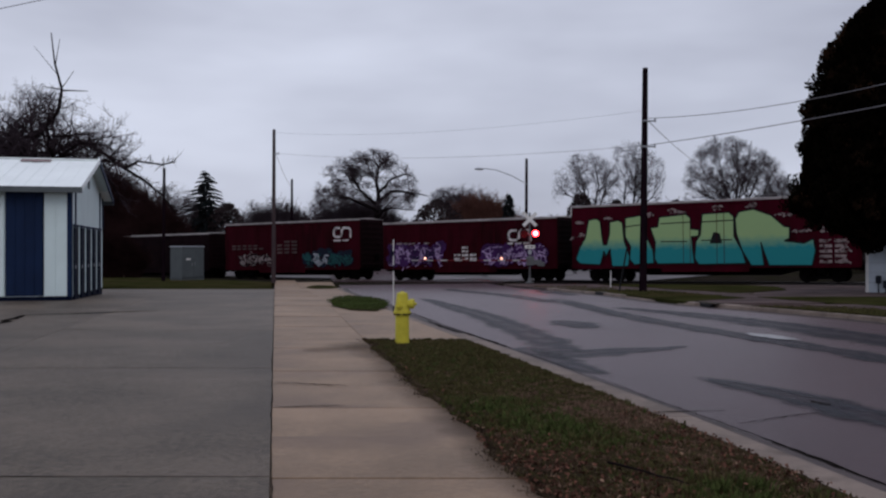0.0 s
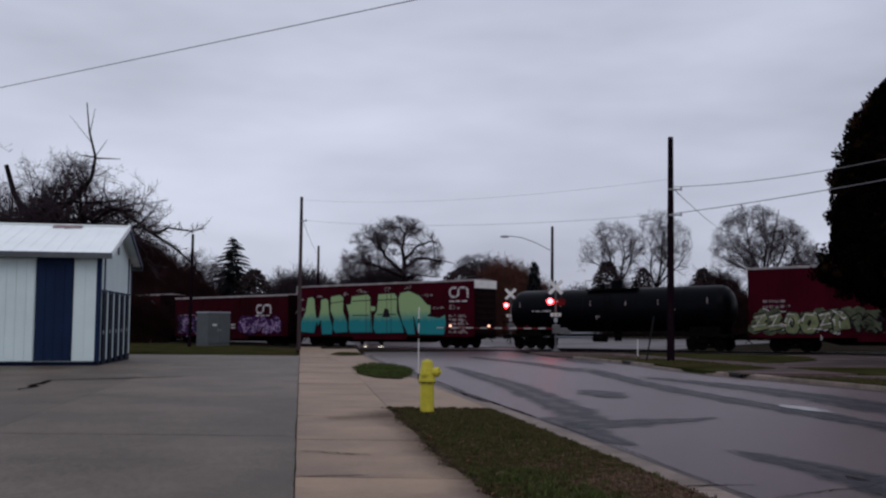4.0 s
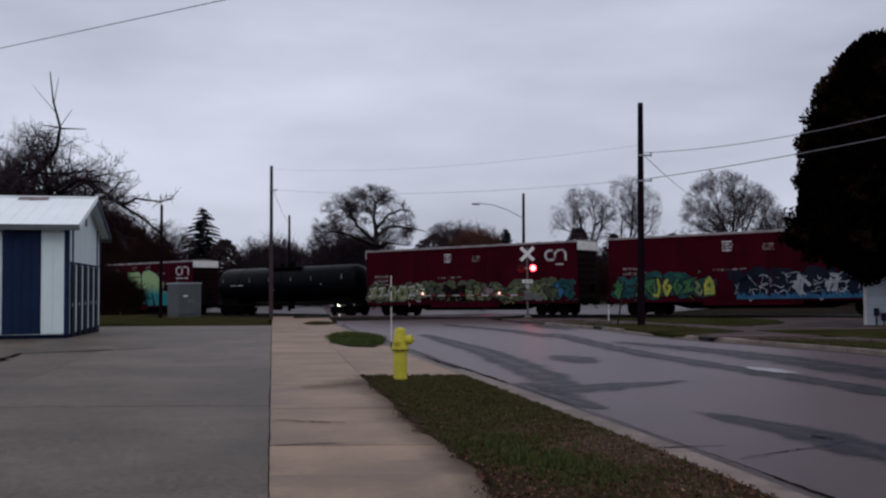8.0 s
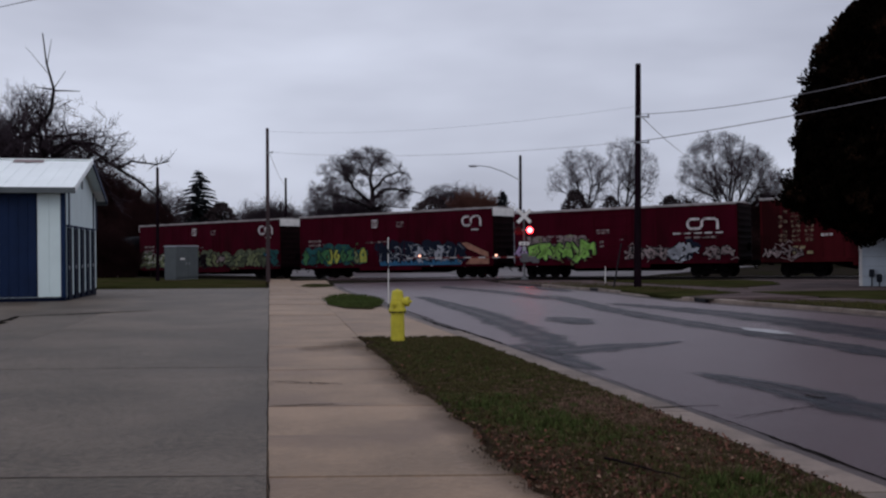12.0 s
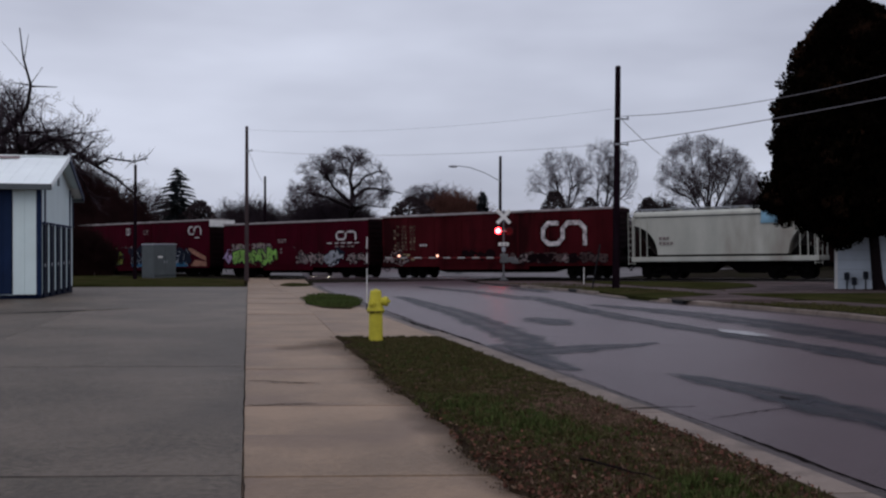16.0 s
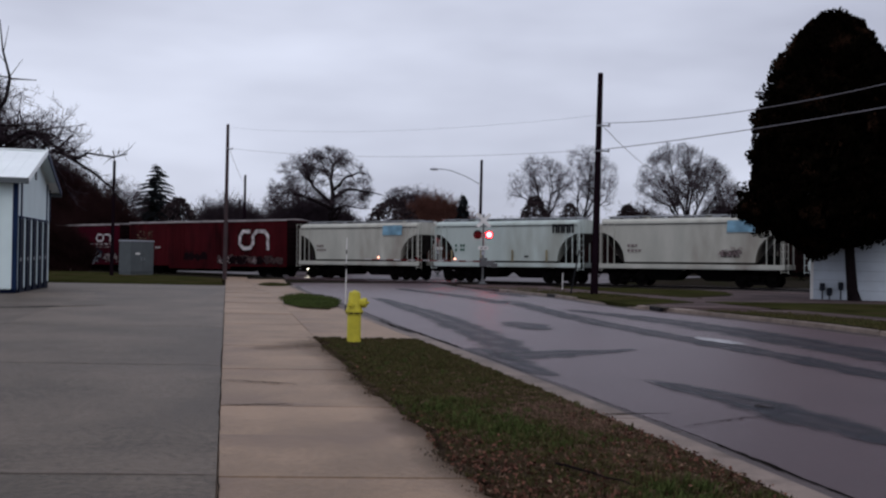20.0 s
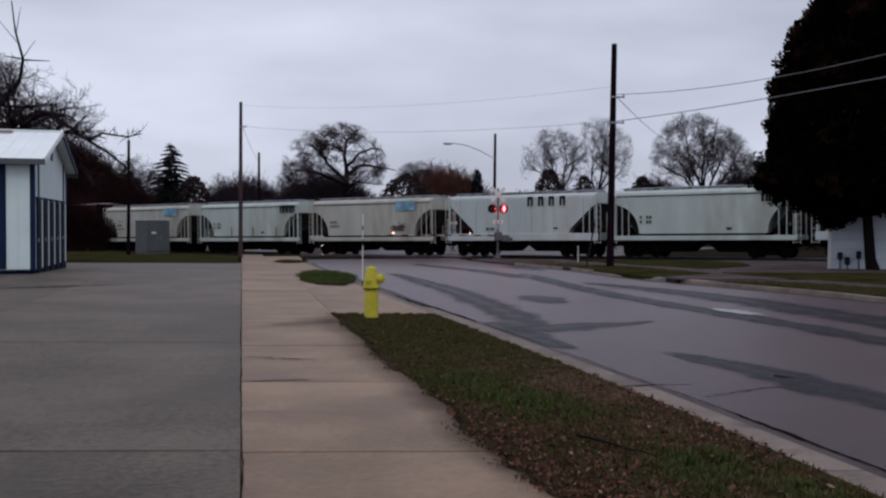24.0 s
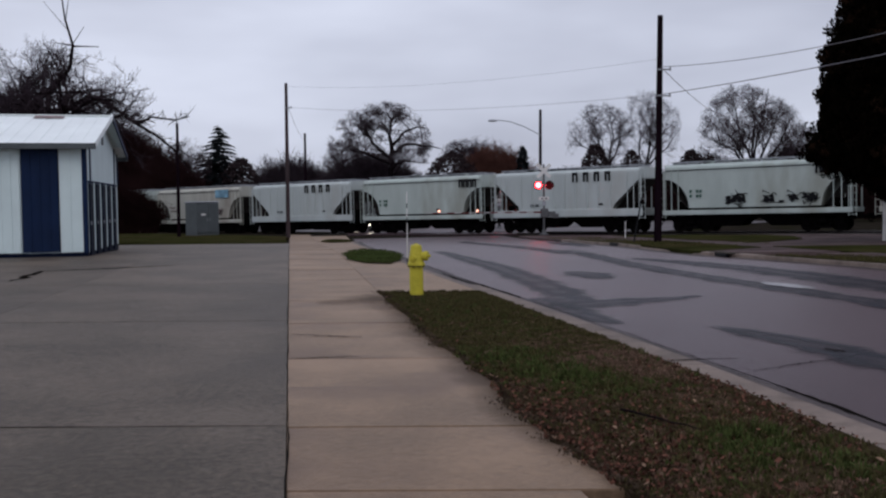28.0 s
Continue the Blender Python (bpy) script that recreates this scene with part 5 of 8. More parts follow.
# ---- street furniture ----
def hydrant(x, y):
    h = thing("fire_hydrant", pose(x, y, gz(x, y) + 0.01), "yellow cast-iron fire hydrant at the end of the grass strip", "fire hydrant")
    bm = B()
    lathe(bm, [(0.12, -0.03), (0.12, 0.1), (0.117, 0.46), (0.122, 0.49)], 24)
    part("barrel", bm, M_YELLOW, h)
    bm = B()
    lathe(bm, [(0.15, 0.515), (0.15, 0.55), (0.138, 0.56), (0.13, 0.6), (0.122, 0.66), (0.112, 0.7)], 24)
    part("upper_barrel", bm, M_YELLOW, h)
    bm = B()
    lathe(bm, [(0.118, 0.49), (0.146, 0.494), (0.146, 0.514), (0.118, 0.516)], 24)
    part("flange_gap", bm, M_BLACKPAINT, h, "dark line between the flanges")
    bm = B()
    lathe(bm, [(0.112, 0.7), (0.116, 0.715), (0.108, 0.745), (0.102, 0.79), (0.096, 0.835), (0.084, 0.866), (0.05, 0.876), (0.03, 0.878), (0.028, 0.892)], 24)
    part("bonnet", bm, M_YELLOW, h)
    for a, r, l, z in ((-12, 0.088, 0.21, 0.68), (-112, 0.06, 0.16, 0.64)):
        bm = B()
        d = Vector((math.cos(radians(a)), math.sin(radians(a)), 0))
        up = Vector((0, 0, z))
        tube(bm, d * 0.06 + up, d * (l - 0.05) + up, r * 0.78, n=16)
        tube(bm, d * (l - 0.06) + up, d * l + up, r, r * 0.9, n=16)
        tube(bm, d * l + up, d * (l + 0.045) + up, 0.026, 0.022, n=6)
        part("hose_cap", bm, M_YELLOW, h)
    for i in range(8):
        a = 2 * math.pi * i / 8
        bm = B()
        tube(bm, (0.134 * math.cos(a), 0.134 * math.sin(a), 0.48), (0.134 * math.cos(a), 0.134 * math.sin(a), 0.555), 0.014, n=6)
        part("bolt", bm, M_YELLOW, h)
    whip = thing("marker_whip", pose(x - 0.155, y + 0.05, 0.53), "thin white snow marker rod with dark bands on the hydrant", "marker rod")
    for z0, z1, m in ((0, 0.12, M_BLACKPAINT), (0.12, 0.72, M_WHITE), (0.72, 0.82, M_BLACKPAINT), (0.82, 0.98, M_WHITE), (0.98, 1.06, M_BLACKPAINT), (1.06, 1.26, M_WHITE)):
        bm = B()
        tube(bm, (0, 0, z0), (0.004 * z1, 0, z1), 0.0085, n=6)
        part("rod_band", bm, m, whip)


hydrant(-0.70, 16.0)


def utility_pole(x, y, top, r, mat, label, lean=0.0, extras=()):
    z = gz(x, y)
    p = thing("utility_pole", pose(x, y, z - 0.1, 0, lean, 0), label, "utility pole", "utility poles")
    bm = B()
    tube(bm, (0, 0, 0), (0, 0, top - z), r, r * 0.68, 12)
    part("shaft", bm, mat, p)
    bm = B()
    tube(bm, (0, 0, top - z), (0, 0, top - z + 0.05), r * 0.74, r * 0.6, 12)
    part("cap", bm, M_WIRE, p)
    for zz in extras:
        bm = B()
        tube(bm, (-r * 0.7, -r, zz - z), (r * 2.6, -r, zz - z), 0.035, n=6)
        tube(bm, (r * 2.4, -r, zz - z - 0.05), (r * 2.4, -r, zz - z + 0.12), 0.05, 0.035, 8)
        part("insulator_bracket", bm, M_GALV, p)
    return p


POLE_R = (8.58, 40.0)
POLE_L = (-12.36, 68.0)
utility_pole(*POLE_R, 9.5, 0.17, M_WOODPOLE, "tall dark creosoted utility pole on the grass corner", 0.6, (7.25, 6.15))
utility_pole(*POLE_L, 10.5, 0.16, M_WOODGREY, "tall grey weathered utility pole by the pavement", 0.15, (8.75,))
utility_pole(-21.6, 72.0, 8.06, 0.15, M_WOODPOLE, "dark wooden pole near the signal cabinet", 0.4)
utility_pole(-15.4, 95.0, 8.95, 0.16, M_WOODPOLE, "dark wooden pole past the railway")
utility_pole(-20.15, 120.0, 7.8, 0.15, M_WOODPOLE, "distant thin wooden pole")
LP = utility_pole(7.57, 85.0, 10.05, 0.17, M_WOODPOLE, "wooden pole with a long street lamp arm past the railway", 0.3)
bm = B()
pts = [Vector((0, -0.1, 8.3)), Vector((-1.4, -0.1, 9.05)), Vector((-2.8, -0.1, 9.55)), Vector((-3.9, -0.1, 9.68))]
for a, b in zip(pts, pts[1:]):
    tube(bm, a, b, 0.04, n=6)
part("lamp_arm", bm, M_GALV, LP)
bm = B()
lathe(bm, [(0.04, -0.5), (0.13, -0.42), (0.17, -0.1), (0.15, 0.2), (0.06, 0.34)], 12, Matrix.Translation((-4.25, -0.1, 9.63)) @ pose(0, 0, 0, 0, 90, 0) @ Matrix.Diagonal((0.7, 1, 1, 1)))
part("lamp_head", bm, M_GALV, LP, "grey cobra-head street lamp")


def cable(a, b, sag, r, label):
    a, b = Vector(a), Vector(b)
    n = 28
    across = (b - a).cross(Vector((0, 0, 1))).normalized()
    up = across.cross(b - a).normalized()
    vs, fs = [], []
    for i in range(n + 1):
        k = i / n
        p = a.lerp(b, k) - Vector((0, 0, sag * 4 * k * (1 - k)))
        for j in range(5):
            q = 2 * math.pi * j / 5
            vs.append(p + across * (r * math.cos(q)) + up * (r * math.sin(q)))
        if i:
            for j in range(5):
                fs.append((5 * i - 5 + j, 5 * i - 5 + (j + 1) % 5, 5 * i + (j + 1) % 5, 5 * i + j))
    return tagged(new("overhead_cable", mesh_of("overhead_cable", vs, fs, M_WIRE)), label, "cable", "overhead cables")


PR = lambda z: (POLE_R[0] + 0.13, POLE_R[1] - 0.2, z)
PL = lambda z: (POLE_L[0] + 0.1, POLE_L[1] - 0.15, z)
cable(PL(8.7), PR(6.1), 0.45, 0.008, "thin dark cable between the two utility poles")
cable(PL(10.2), PR(7.6), 0.5, 0.005, "very thin wire between the two pole tops")
cable(PR(7.25), (17.7, 21.35, 7.63), 0.65, 0.014, "dark service cable passing in front of the cedar")
cable(PR(6.1), (18.0, 9.0, 6.05), 0.32, 0.016, "dark cable running towards the camera side")
cable(PR(7.2), (27.5, 95.0, 9.8), 0.4, 0.016, "thin cable sloping down to the far trees")
cable(PL(8.9), (-15.4, 95.0, 8.0), 0.3, 0.015, "thin wire between far poles")
utility_pole(17.8, 21.3, 7.9, 0.15, M_WOODPOLE, "dark wooden pole carrying the service cable")
utility_pole(18.1, 8.9, 7.2, 0.16, M_WOODPOLE, "dark wooden pole carrying the street cables")
utility_pole(-41.9, 46.0, 9.4, 0.15, M_WOODPOLE, "dark wooden pole carrying the lot cable")
utility_pole(14.4, 12.4, 9.3, 0.15, M_WOODPOLE, "dark wooden pole carrying the lot cable")
cable((-41.9, 46.0, 9.4), (14.4, 12.4, 9.22), 0.1, 0.013, "dark overhead cable crossing above the lot")


def mark_post(name, x, y, tip, r, mat, label, category):
    z = gz(x, y)
    bm = B()
    tube(bm, (0, 0, -0.05), (tip[0] - x, 0, tip[1] - z), r, n=8)
    ob = part(name, bm, mat)
    ob.matrix_basis = pose(x, y, z)
    return tagged(ob, label, category)


mark_post("leaning_post", 7.55, 40.0, (7.9, 1.75), 0.035, M_BLACKPAINT, "thin black post leaning beside the pole", "post")
mark_post("white_post", 9.35, 52.0, (9.36, 0.5), 0.027, M_WHITE, "short white marker post by the tracks", "post")


def pale_rocks():
    rng = random.Random(17)
    for x, y, r in ((-31.2, 87.0, 0.75), (-29.9, 86.4, 0.45), (-32.6, 88.5, 0.55)):
        bm = B()
        bmesh.ops.create_icosphere(bm, subdivisions=2, radius=r)
        for v in bm.verts:
            v.co = Vector((v.co.x * 1.5, v.co.y, v.co.z * 0.5)) * (1 + 0.3 * noise.noise(v.co * 1.7 + Vector((x, 0, 0))))
        ob = part("boulder", bm, M_KERB)
        ob.matrix_basis = pose(x, y, gz(x, y) + 0.15 * r, 0, 0, rng.uniform(0, 90))
        tagged(ob, "pale rough boulder lying on the grass", "boulder", "boulders")


pale_rocks()


def kerb_drain(y):
    x = xr(y)
    ob = thing("storm_drain", pose(x, y, gz(x, y), 0, 0, 9), "dark storm drain slot cut into the kerb", "drain", "storm drains")
    bm = B()
    box(bm, -0.10, 0.02, -0.55, 0.55, -0.12, -0.015, 0.01)
    part("opening", bm, M_BLACKPAINT, ob)
    bm = B()
    box(bm, -0.08, 0.3, -0.65, 0.65, -0.012, 0.012, 0.005)
    part("cover", bm, M_TIE, ob, "dark iron cover plate")


for drain_y in (28.6, 39.0):
    kerb_drain(drain_y)


# ---- crossing signals ----
M_MASTDARK = shade("dark_meter_metal", (0.014, 0.017, 0.026), 0.5, 0.2, 2.0, bump=0.1)
M_MASTGREY = shade("weathered_grey_metal", (0.12, 0.12, 0.125), 0.6, 0.2, 2.0, metal=0.2, bump=0.1)
M_HOUSE = shade("dull_house_siding", (0.26, 0.28, 0.32), 0.8, 0.1, 1.2, bump=0.1)
LAMPS = []
LENS_FRONT = -0.14


def lamp_rotor(parent, x, y, z, r, lit, core, name="flasher_lamp"):
    """A round lamp unit: its glowing lens on one face, a dark lens on the other."""
    bm = B()
    lathe(bm, [(r, -0.03), (r, 0.0), (r * 0.9, 0.012)], 20, pose(0, -0.005, 0, 90))
    ob = part(name, bm, M_LAMPDARK, parent, "round red signal lamp")
    ob.matrix_basis = pose(x, y, z)
    bm = B()
    lathe(bm, [(r * 0.96, 0), (r * 0.9, 0.014), (r * 0.5, 0.03), (0.005, 0.036)], 20, pose(0, -0.008, 0, 90))
    part("lens", bm, lit, ob)
    if core:
        bm = B()
        lathe(bm, [(r * 0.8, 0), (r * 0.5, 0.012), (0.005, 0.018)], 16, pose(0, -0.038, 0, 90))
        part("bulb", bm, core, ob)
    LAMPS.append((ob, x, y, z, name))
    return ob


def signal_mast(x, y, turn, gate, label):
    z = gz(x, y)
    m = thing("crossing_signal", pose(x, y, z, 0, 0, turn), label, "railway signal", "crossing signals")
    bm = B()
    lathe(bm, [(0.3, 0), (0.3, 0.06), (0.16, 0.1), (0.1, 0.3), (0.065, 0.42), (0.06, 4.5), (0.075, 4.55), (0.02, 4.66)], 14)
    part("mast", bm, M_MASTGREY, m)
    for a in (45, -45):
        bm = B()
        box(bm, -0.6, 0.6, -0.012, 0.012, -0.115, 0.115, 0.004, Matrix.Translation((0, -0.09 - (0.01 if a > 0 else 0.0), 4.2)) @ pose(0, 0, 0, 0, a, 0))
        part("crossbuck_board", bm, M_WHITE, m, "white diagonal crossing board")
    bm = B()
    box(bm, -0.34, 0.34, -0.1, -0.08, 2.28, 2.5, 0.005)
    part("track_count_plate", bm, M_WHITE, m, "small white plate with plain bars")
    for bx in (-0.2, 0.05):
        bm = B()
        box(bm, bx, bx + 0.16, -0.106, -0.102, 2.35, 2.42)
        part("plate_bar", bm, M_BLACKPAINT, m)
    bm = B()
    tube(bm, (-0.5, 0, 3.27), (0.5, 0, 3.27), 0.04, n=8)
    part("lamp_crossarm", bm, M_GALV, m)
    for dx in (-0.37, 0.37):
        bm = B()
        tube(bm, (dx, -0.02, 3.27), (dx, 0.02, 3.27), 0.3, n=24)
        bg = part("background_disc", bm, M_BLACKPAINT, m, "round black backing disc")
        bm = B()
        tube(bm, (dx, 0.0, 3.27), (dx, 0.22, 3.27), 0.17, 0.13, 16)
        part("lamp_housing", bm, M_BLACKPAINT, bg)
        bm = B()
        for i in range(9):
            a = math.pi * i / 8
            b2 = math.pi * (i + 1) / 8
            if i == 8:
                break
            box(bm, -0.035, 0.035, -0.16, 0.0, -0.006, 0.006, 0, Matrix.Translation((dx + 0.225 * math.cos((a + b2) / 2), -0.03, 3.27 + 0.225 * math.sin((a + b2) / 2))) @ pose(0, 0, 0, 0, 90 - math.degrees((a + b2) / 2), 0))
        part("visor", bm, M_BLACKPAINT, bg)
        lamp_rotor(m, dx, LENS_FRONT, 3.27, 0.222, M_LAMPRED, M_LAMPCORE)
    bm = B()
    box(bm, -0.22, 0.28, -0.2, 0.25, 1.15, 1.75, 0.04)
    part("gate_mechanism", bm, M_MASTGREY, m, "grey gate motor box")
    bm = B()
    box(bm, 0.25, 0.75, -0.28, -0.18, 1.2, 1.55, 0.03)
    box(bm, 0.5, 0.95, -0.3, -0.16, 1.1, 1.4, 0.03)
    part("counterweight", bm, M_MASTGREY, m)
    bm = B()
    box(bm, -0.12, 0.12, -0.12, -0.06, 1.9, 2.2, 0.02)
    part("junction_box", bm, M_GALV, m)
    if gate:
        arm = thing("crossing_gate", pose(x, y, z, 0, 0, turn), "lowered red and white crossing gate arm with lamps", "crossing gate")
        n = 16
        for i in range(n):
            x0, x1 = -0.2 - 7.6 * i / n, -0.2 - 7.6 * (i + 1) / n
            h = 0.05 - 0.02 * i / n
            bm = B()
            box(bm, x1, x0, -0.255, -0.225, 1.5 - h, 1.5 + h)
            part("arm_band", bm, M_GATEWHITE if i % 2 else M_GATERED, arm, "white reflective band" if i % 2 else "dull red band")
        for k, lx in enumerate((-6.9, -4.38, -1.88)):
            bm = B()
            box(bm, lx - 0.06, lx + 0.06, -0.27, -0.21, 1.56, 1.66, 0.01)
            part("lamp_bracket", bm, M_BLACKPAINT, arm)
            lamp_rotor(arm, lx, -0.3, 1.63, 0.085, M_GATELAMP, None, ("tip_lamp", "left_phase_lamp", "right_phase_lamp")[k])
    return m


M_GATEWHITE = shade("gate_white", (0.4, 0.38, 0.38), 0.6, 0.3, 3, bump=0.05)
M_GATERED = shade("gate_red", (0.12, 0.012, 0.014), 0.5, 0.2, 3, bump=0.05)
signal_mast(5.72, 61.5, 0, True, "grey crossing signal mast with crossbuck and twin red lamps")
signal_mast(3.55, 79.0, 0, False, "crossing signal mast on the far side of the railway")


# ---- signal cabinet ----
def cabinet(x, y):
    c = thing("signal_cabinet", pose(x, y, gz(x, y), 0, 0, TURN), "grey metal railway signal cabinet with a pale lid", "equipment cabinet")
    bm = B()
    box(bm, -1.43, 0, 0, 2.26, 0.14, 2.62, 0.03)
    part("body", bm, M_CABINET, c)
    bm = B()
    box(bm, -1.47, 0.04, -0.04, 2.3, 2.62, 2.73, 0.03)
    part("lid", bm, M_GALV, c, "pale metal lid")
    bm = B()
    box(bm, -1.41, -0.02, 0.02, 2.24, -0.2, 0.14)
    part("plinth", bm, M_CABINET, c)
    for y0, y1 in ((0.06, 1.1), (1.16, 2.2)):
        bm = B()
        box(bm, 0.0, 0.03, y0, y1, 0.24, 2.54, 0.008)
        d = part("door", bm, M_CABINET, c)
        bm = B()
        box(bm, 0.03, 0.07, y1 - 0.12 if y0 < 1 else y0 + 0.08, y1 - 0.08 if y0 < 1 else y0 + 0.12, 1.15, 1.4, 0.01)
        part("handle", bm, M_GALV, d)
    bm = B()
    box(bm, 0.034, 0.038, 0.4, 0.85, 1.6, 1.75)
    part("plate", bm, M_WHITE, c, "small white plate")


cabinet(-20.75, 74.1)


# ---- striped shed ----
def shed():
    x1, y0, y1, eave, ridge = 0.0, 0.0, 7.7, 3.68, 4.82
    x0, ym = -11.0, 3.85
    s = thing("storage_shed", pose(-12.07, 30.25, 0, 0, 0, 13), "white and blue striped metal storage shed with a pale ribbed roof", "shed", "", "")
    bm = B()
    box(bm, x0, x1, y0, y1, -0.3, 0.12)
    part("base", bm, M_DOORBLUE, s, "dark base band")
    bm = B()
    prof = [(y0, 0.1), (y1, 0.1), (y1, eave), (ym, ridge - 0.06), (y0, eave)]
    a = [bm.verts.new((x0, y, z)) for y, z in prof]
    b = [bm.verts.new((x1, y, z)) for y, z in prof]
    for i in range(5):
        bm.faces.new((a[i], a[(i + 1) % 5], b[(i + 1) % 5], b[i]))
    bm.faces.new(a[::-1])
    bm.faces.new(b)
    bmesh.ops.recalc_face_normals(bm, faces=bm.faces)
    part("wall", bm, M_WHITEMETAL, s)

    def panel(name, u0, u1, mat, label=""):
        p = B()
        box(p, u0, u1, y0 - 0.025, y0 - 0.002, 0.14, eave - 0.02)
        n = max(1, round((u1 - u0) / 0.28))
        for i in range(n + 1):
            u = u0 + (u1 - u0) * i / n
            box(p, u - 0.022, u + 0.022, y0 - 0.05, y0 - 0.02, 0.14, eave - 0.02)
        part(name, p, mat, s, label)

    u = x1 - 0.14
    for w, blue in ((0.7, 0), (1.15, 1), (1.2, 0), (1.15, 1), (1.2, 0), (1.15, 1), (1.2, 0), (1.15, 1), (1.2, 0)):
        panel("siding_panel", u - w, u, M_BLUEMETAL if blue else M_WHITEMETAL, "blue ribbed metal panel" if blue else "white ribbed metal panel")
        u -= w
    bm = B()
    box(bm, x1 - 0.14, x1 + 0.03, y0 - 0.03, y0 + 0.14, 0.1, eave - 0.02, 0.01)
    part("corner_trim", bm, M_BLUEMETAL, s, "blue corner trim")
    # gable end: blue doors between white strips
    for i in range(5):
        v = y0 + 0.42 + i * 1.44
        bm = B()
        box(bm, x1, x1 + 0.05, v, v + 0.8, -0.05, 2.38, 0.01)
        d = part("door", bm, M_DOORBLUE, s, "narrow dark blue door")
        bm = B()
        box(bm, x1 + 0.05, x1 + 0.09, v + 0.06, v + 0.1, 1.0, 1.12, 0.01)
        part("handle", bm, M_GALV, d)
        bm = B()
        box(bm, x1, x1 + 0.07, v - 0.06, v + 0.86, 2.39, 2.47, 0.01)
        part("door_head", bm, M_BLUEMETAL, d)
    for v in (y0 + 0.75, y1 - 0.9, y1 - 0.1):
        bm = B()
        box(bm, x1, x1 + 0.035, v, v + 0.16, 2.47, eave + 0.02 if v > y1 - 0.2 else eave + 0.2)
        part("trim_strip", bm, M_BLUEMETAL, s, "blue trim strip")
    bm = B()
    box(bm, x1, x1 + 0.03, ym - 0.16, ym + 0.16, 3.85, 4.2, 0.01)
    v = part("gable_vent", bm, M_CABINET, s)
    # roof: two ribbed sheets with overhang
    ov, out = 0.42, 0.38
    sl = (ridge - eave) / (ym - y0)
    for side, yy in ((-1, y0 - ov), (1, y1 + ov)):
        bm = B()
        ze = eave - ov * sl + 0.07
        zr = ridge + 0.07
        d = Vector((0, ym - yy, zr - ze))
        tilt = Matrix.Rotation(math.atan2(d.z, d.y) if side < 0 else math.atan2(-d.z, -d.y), 4, "X")
        box(bm, x0, x1 + out, -d.length / 2, d.length / 2, -0.02, 0.02, 0, Matrix.Translation((0, (yy + ym) / 2, (ze + zr) / 2)) @ tilt)
        n = 26
        for i in range(n + 1):
            u = x0 + (x1 + out - x0) * i / n
            d = Vector((0, ym - yy, zr - ze))
            mid = Vector((u, (yy + ym) / 2, (ze + zr) / 2 + 0.03))
            rb = B()
            box(rb, -0.015, 0.015, -d.length / 2, d.length / 2, -0.02, 0.008, 0, Matrix.Translation(mid) @ Matrix.Rotation(math.atan2(d.z, d.y) if side < 0 else math.atan2(-d.z, -d.y), 4, "X"))
            part("roof_rib", rb, M_ROOFMETAL, s)
        part("roof_sheet", bm, M_ROOFMETAL, s)
        bm = B()
        box(bm, x0, x1 + out + 0.02, yy - 0.03, yy + 0.03, ze - 0.17, ze + 0.02, 0.01)
        part("fascia", bm, M_CABINET, s, "grey eave fascia")
        bm = B()
        d = Vector((0, ym - yy, zr - ze))
        box(bm, -0.025, 0.025, -d.length / 2, d.length / 2, -0.1, 0.1, 0.01, Matrix.Translation((x1 + out, (yy + ym) / 2, (ze + zr) / 2 - 0.02)) @ Matrix.Rotation(math.atan2(d.z, d.y) if side < 0 else math.atan2(-d.z, -d.y), 4, "X"))
        part("barge_board", bm, M_ROOFMETAL if side < 0 else M_BLUEMETAL, s)
        bm = B()
        vs = [bm.verts.new(c) for c in ((x1, yy + 0.05, ze - 0.02), (x1 + out, yy + 0.05, ze - 0.02), (x1 + out, ym, zr - 0.06), (x1, ym, zr - 0.06))]
        bm.faces.new(vs)
        part("soffit", bm, M_WHITEMETAL, s)
    bm = B()
    box(bm, x0, x1 + out + 0.02, ym - 0.16, ym + 0.16, ridge + 0.07, ridge + 0.11, 0.015)
    part("ridge_cap", bm, M_ROOFMETAL, s)
    tagged(blob_on_roof(x1, y0, ym, eave, ridge, s), "dull brown rust patch")


def blob_on_roof(x1, y0, ym, eave, ridge, parent):
    bm = B()
    sl = (ridge - eave) / (ym - y0)
    for i in range(5):
        xa, xb = x1 - 2.2 + i * 0.2, x1 - 2.2 + (i + 1) * 0.2
        ya = ym - 0.62 + 0.05 * math.sin(i * 2.3)
        vs = [bm.verts.new((x, y, ridge + 0.125 - sl * (ym - y))) for x, y in ((xa, ya), (xb, ya), (xb, ym - 0.2), (xa, ym - 0.2))]
        bm.faces.new(vs)
    bmesh.ops.remove_doubles(bm, verts=bm.verts, dist=0.001)
    return part("rust_patch", bm, M_RUST, parent)


shed()


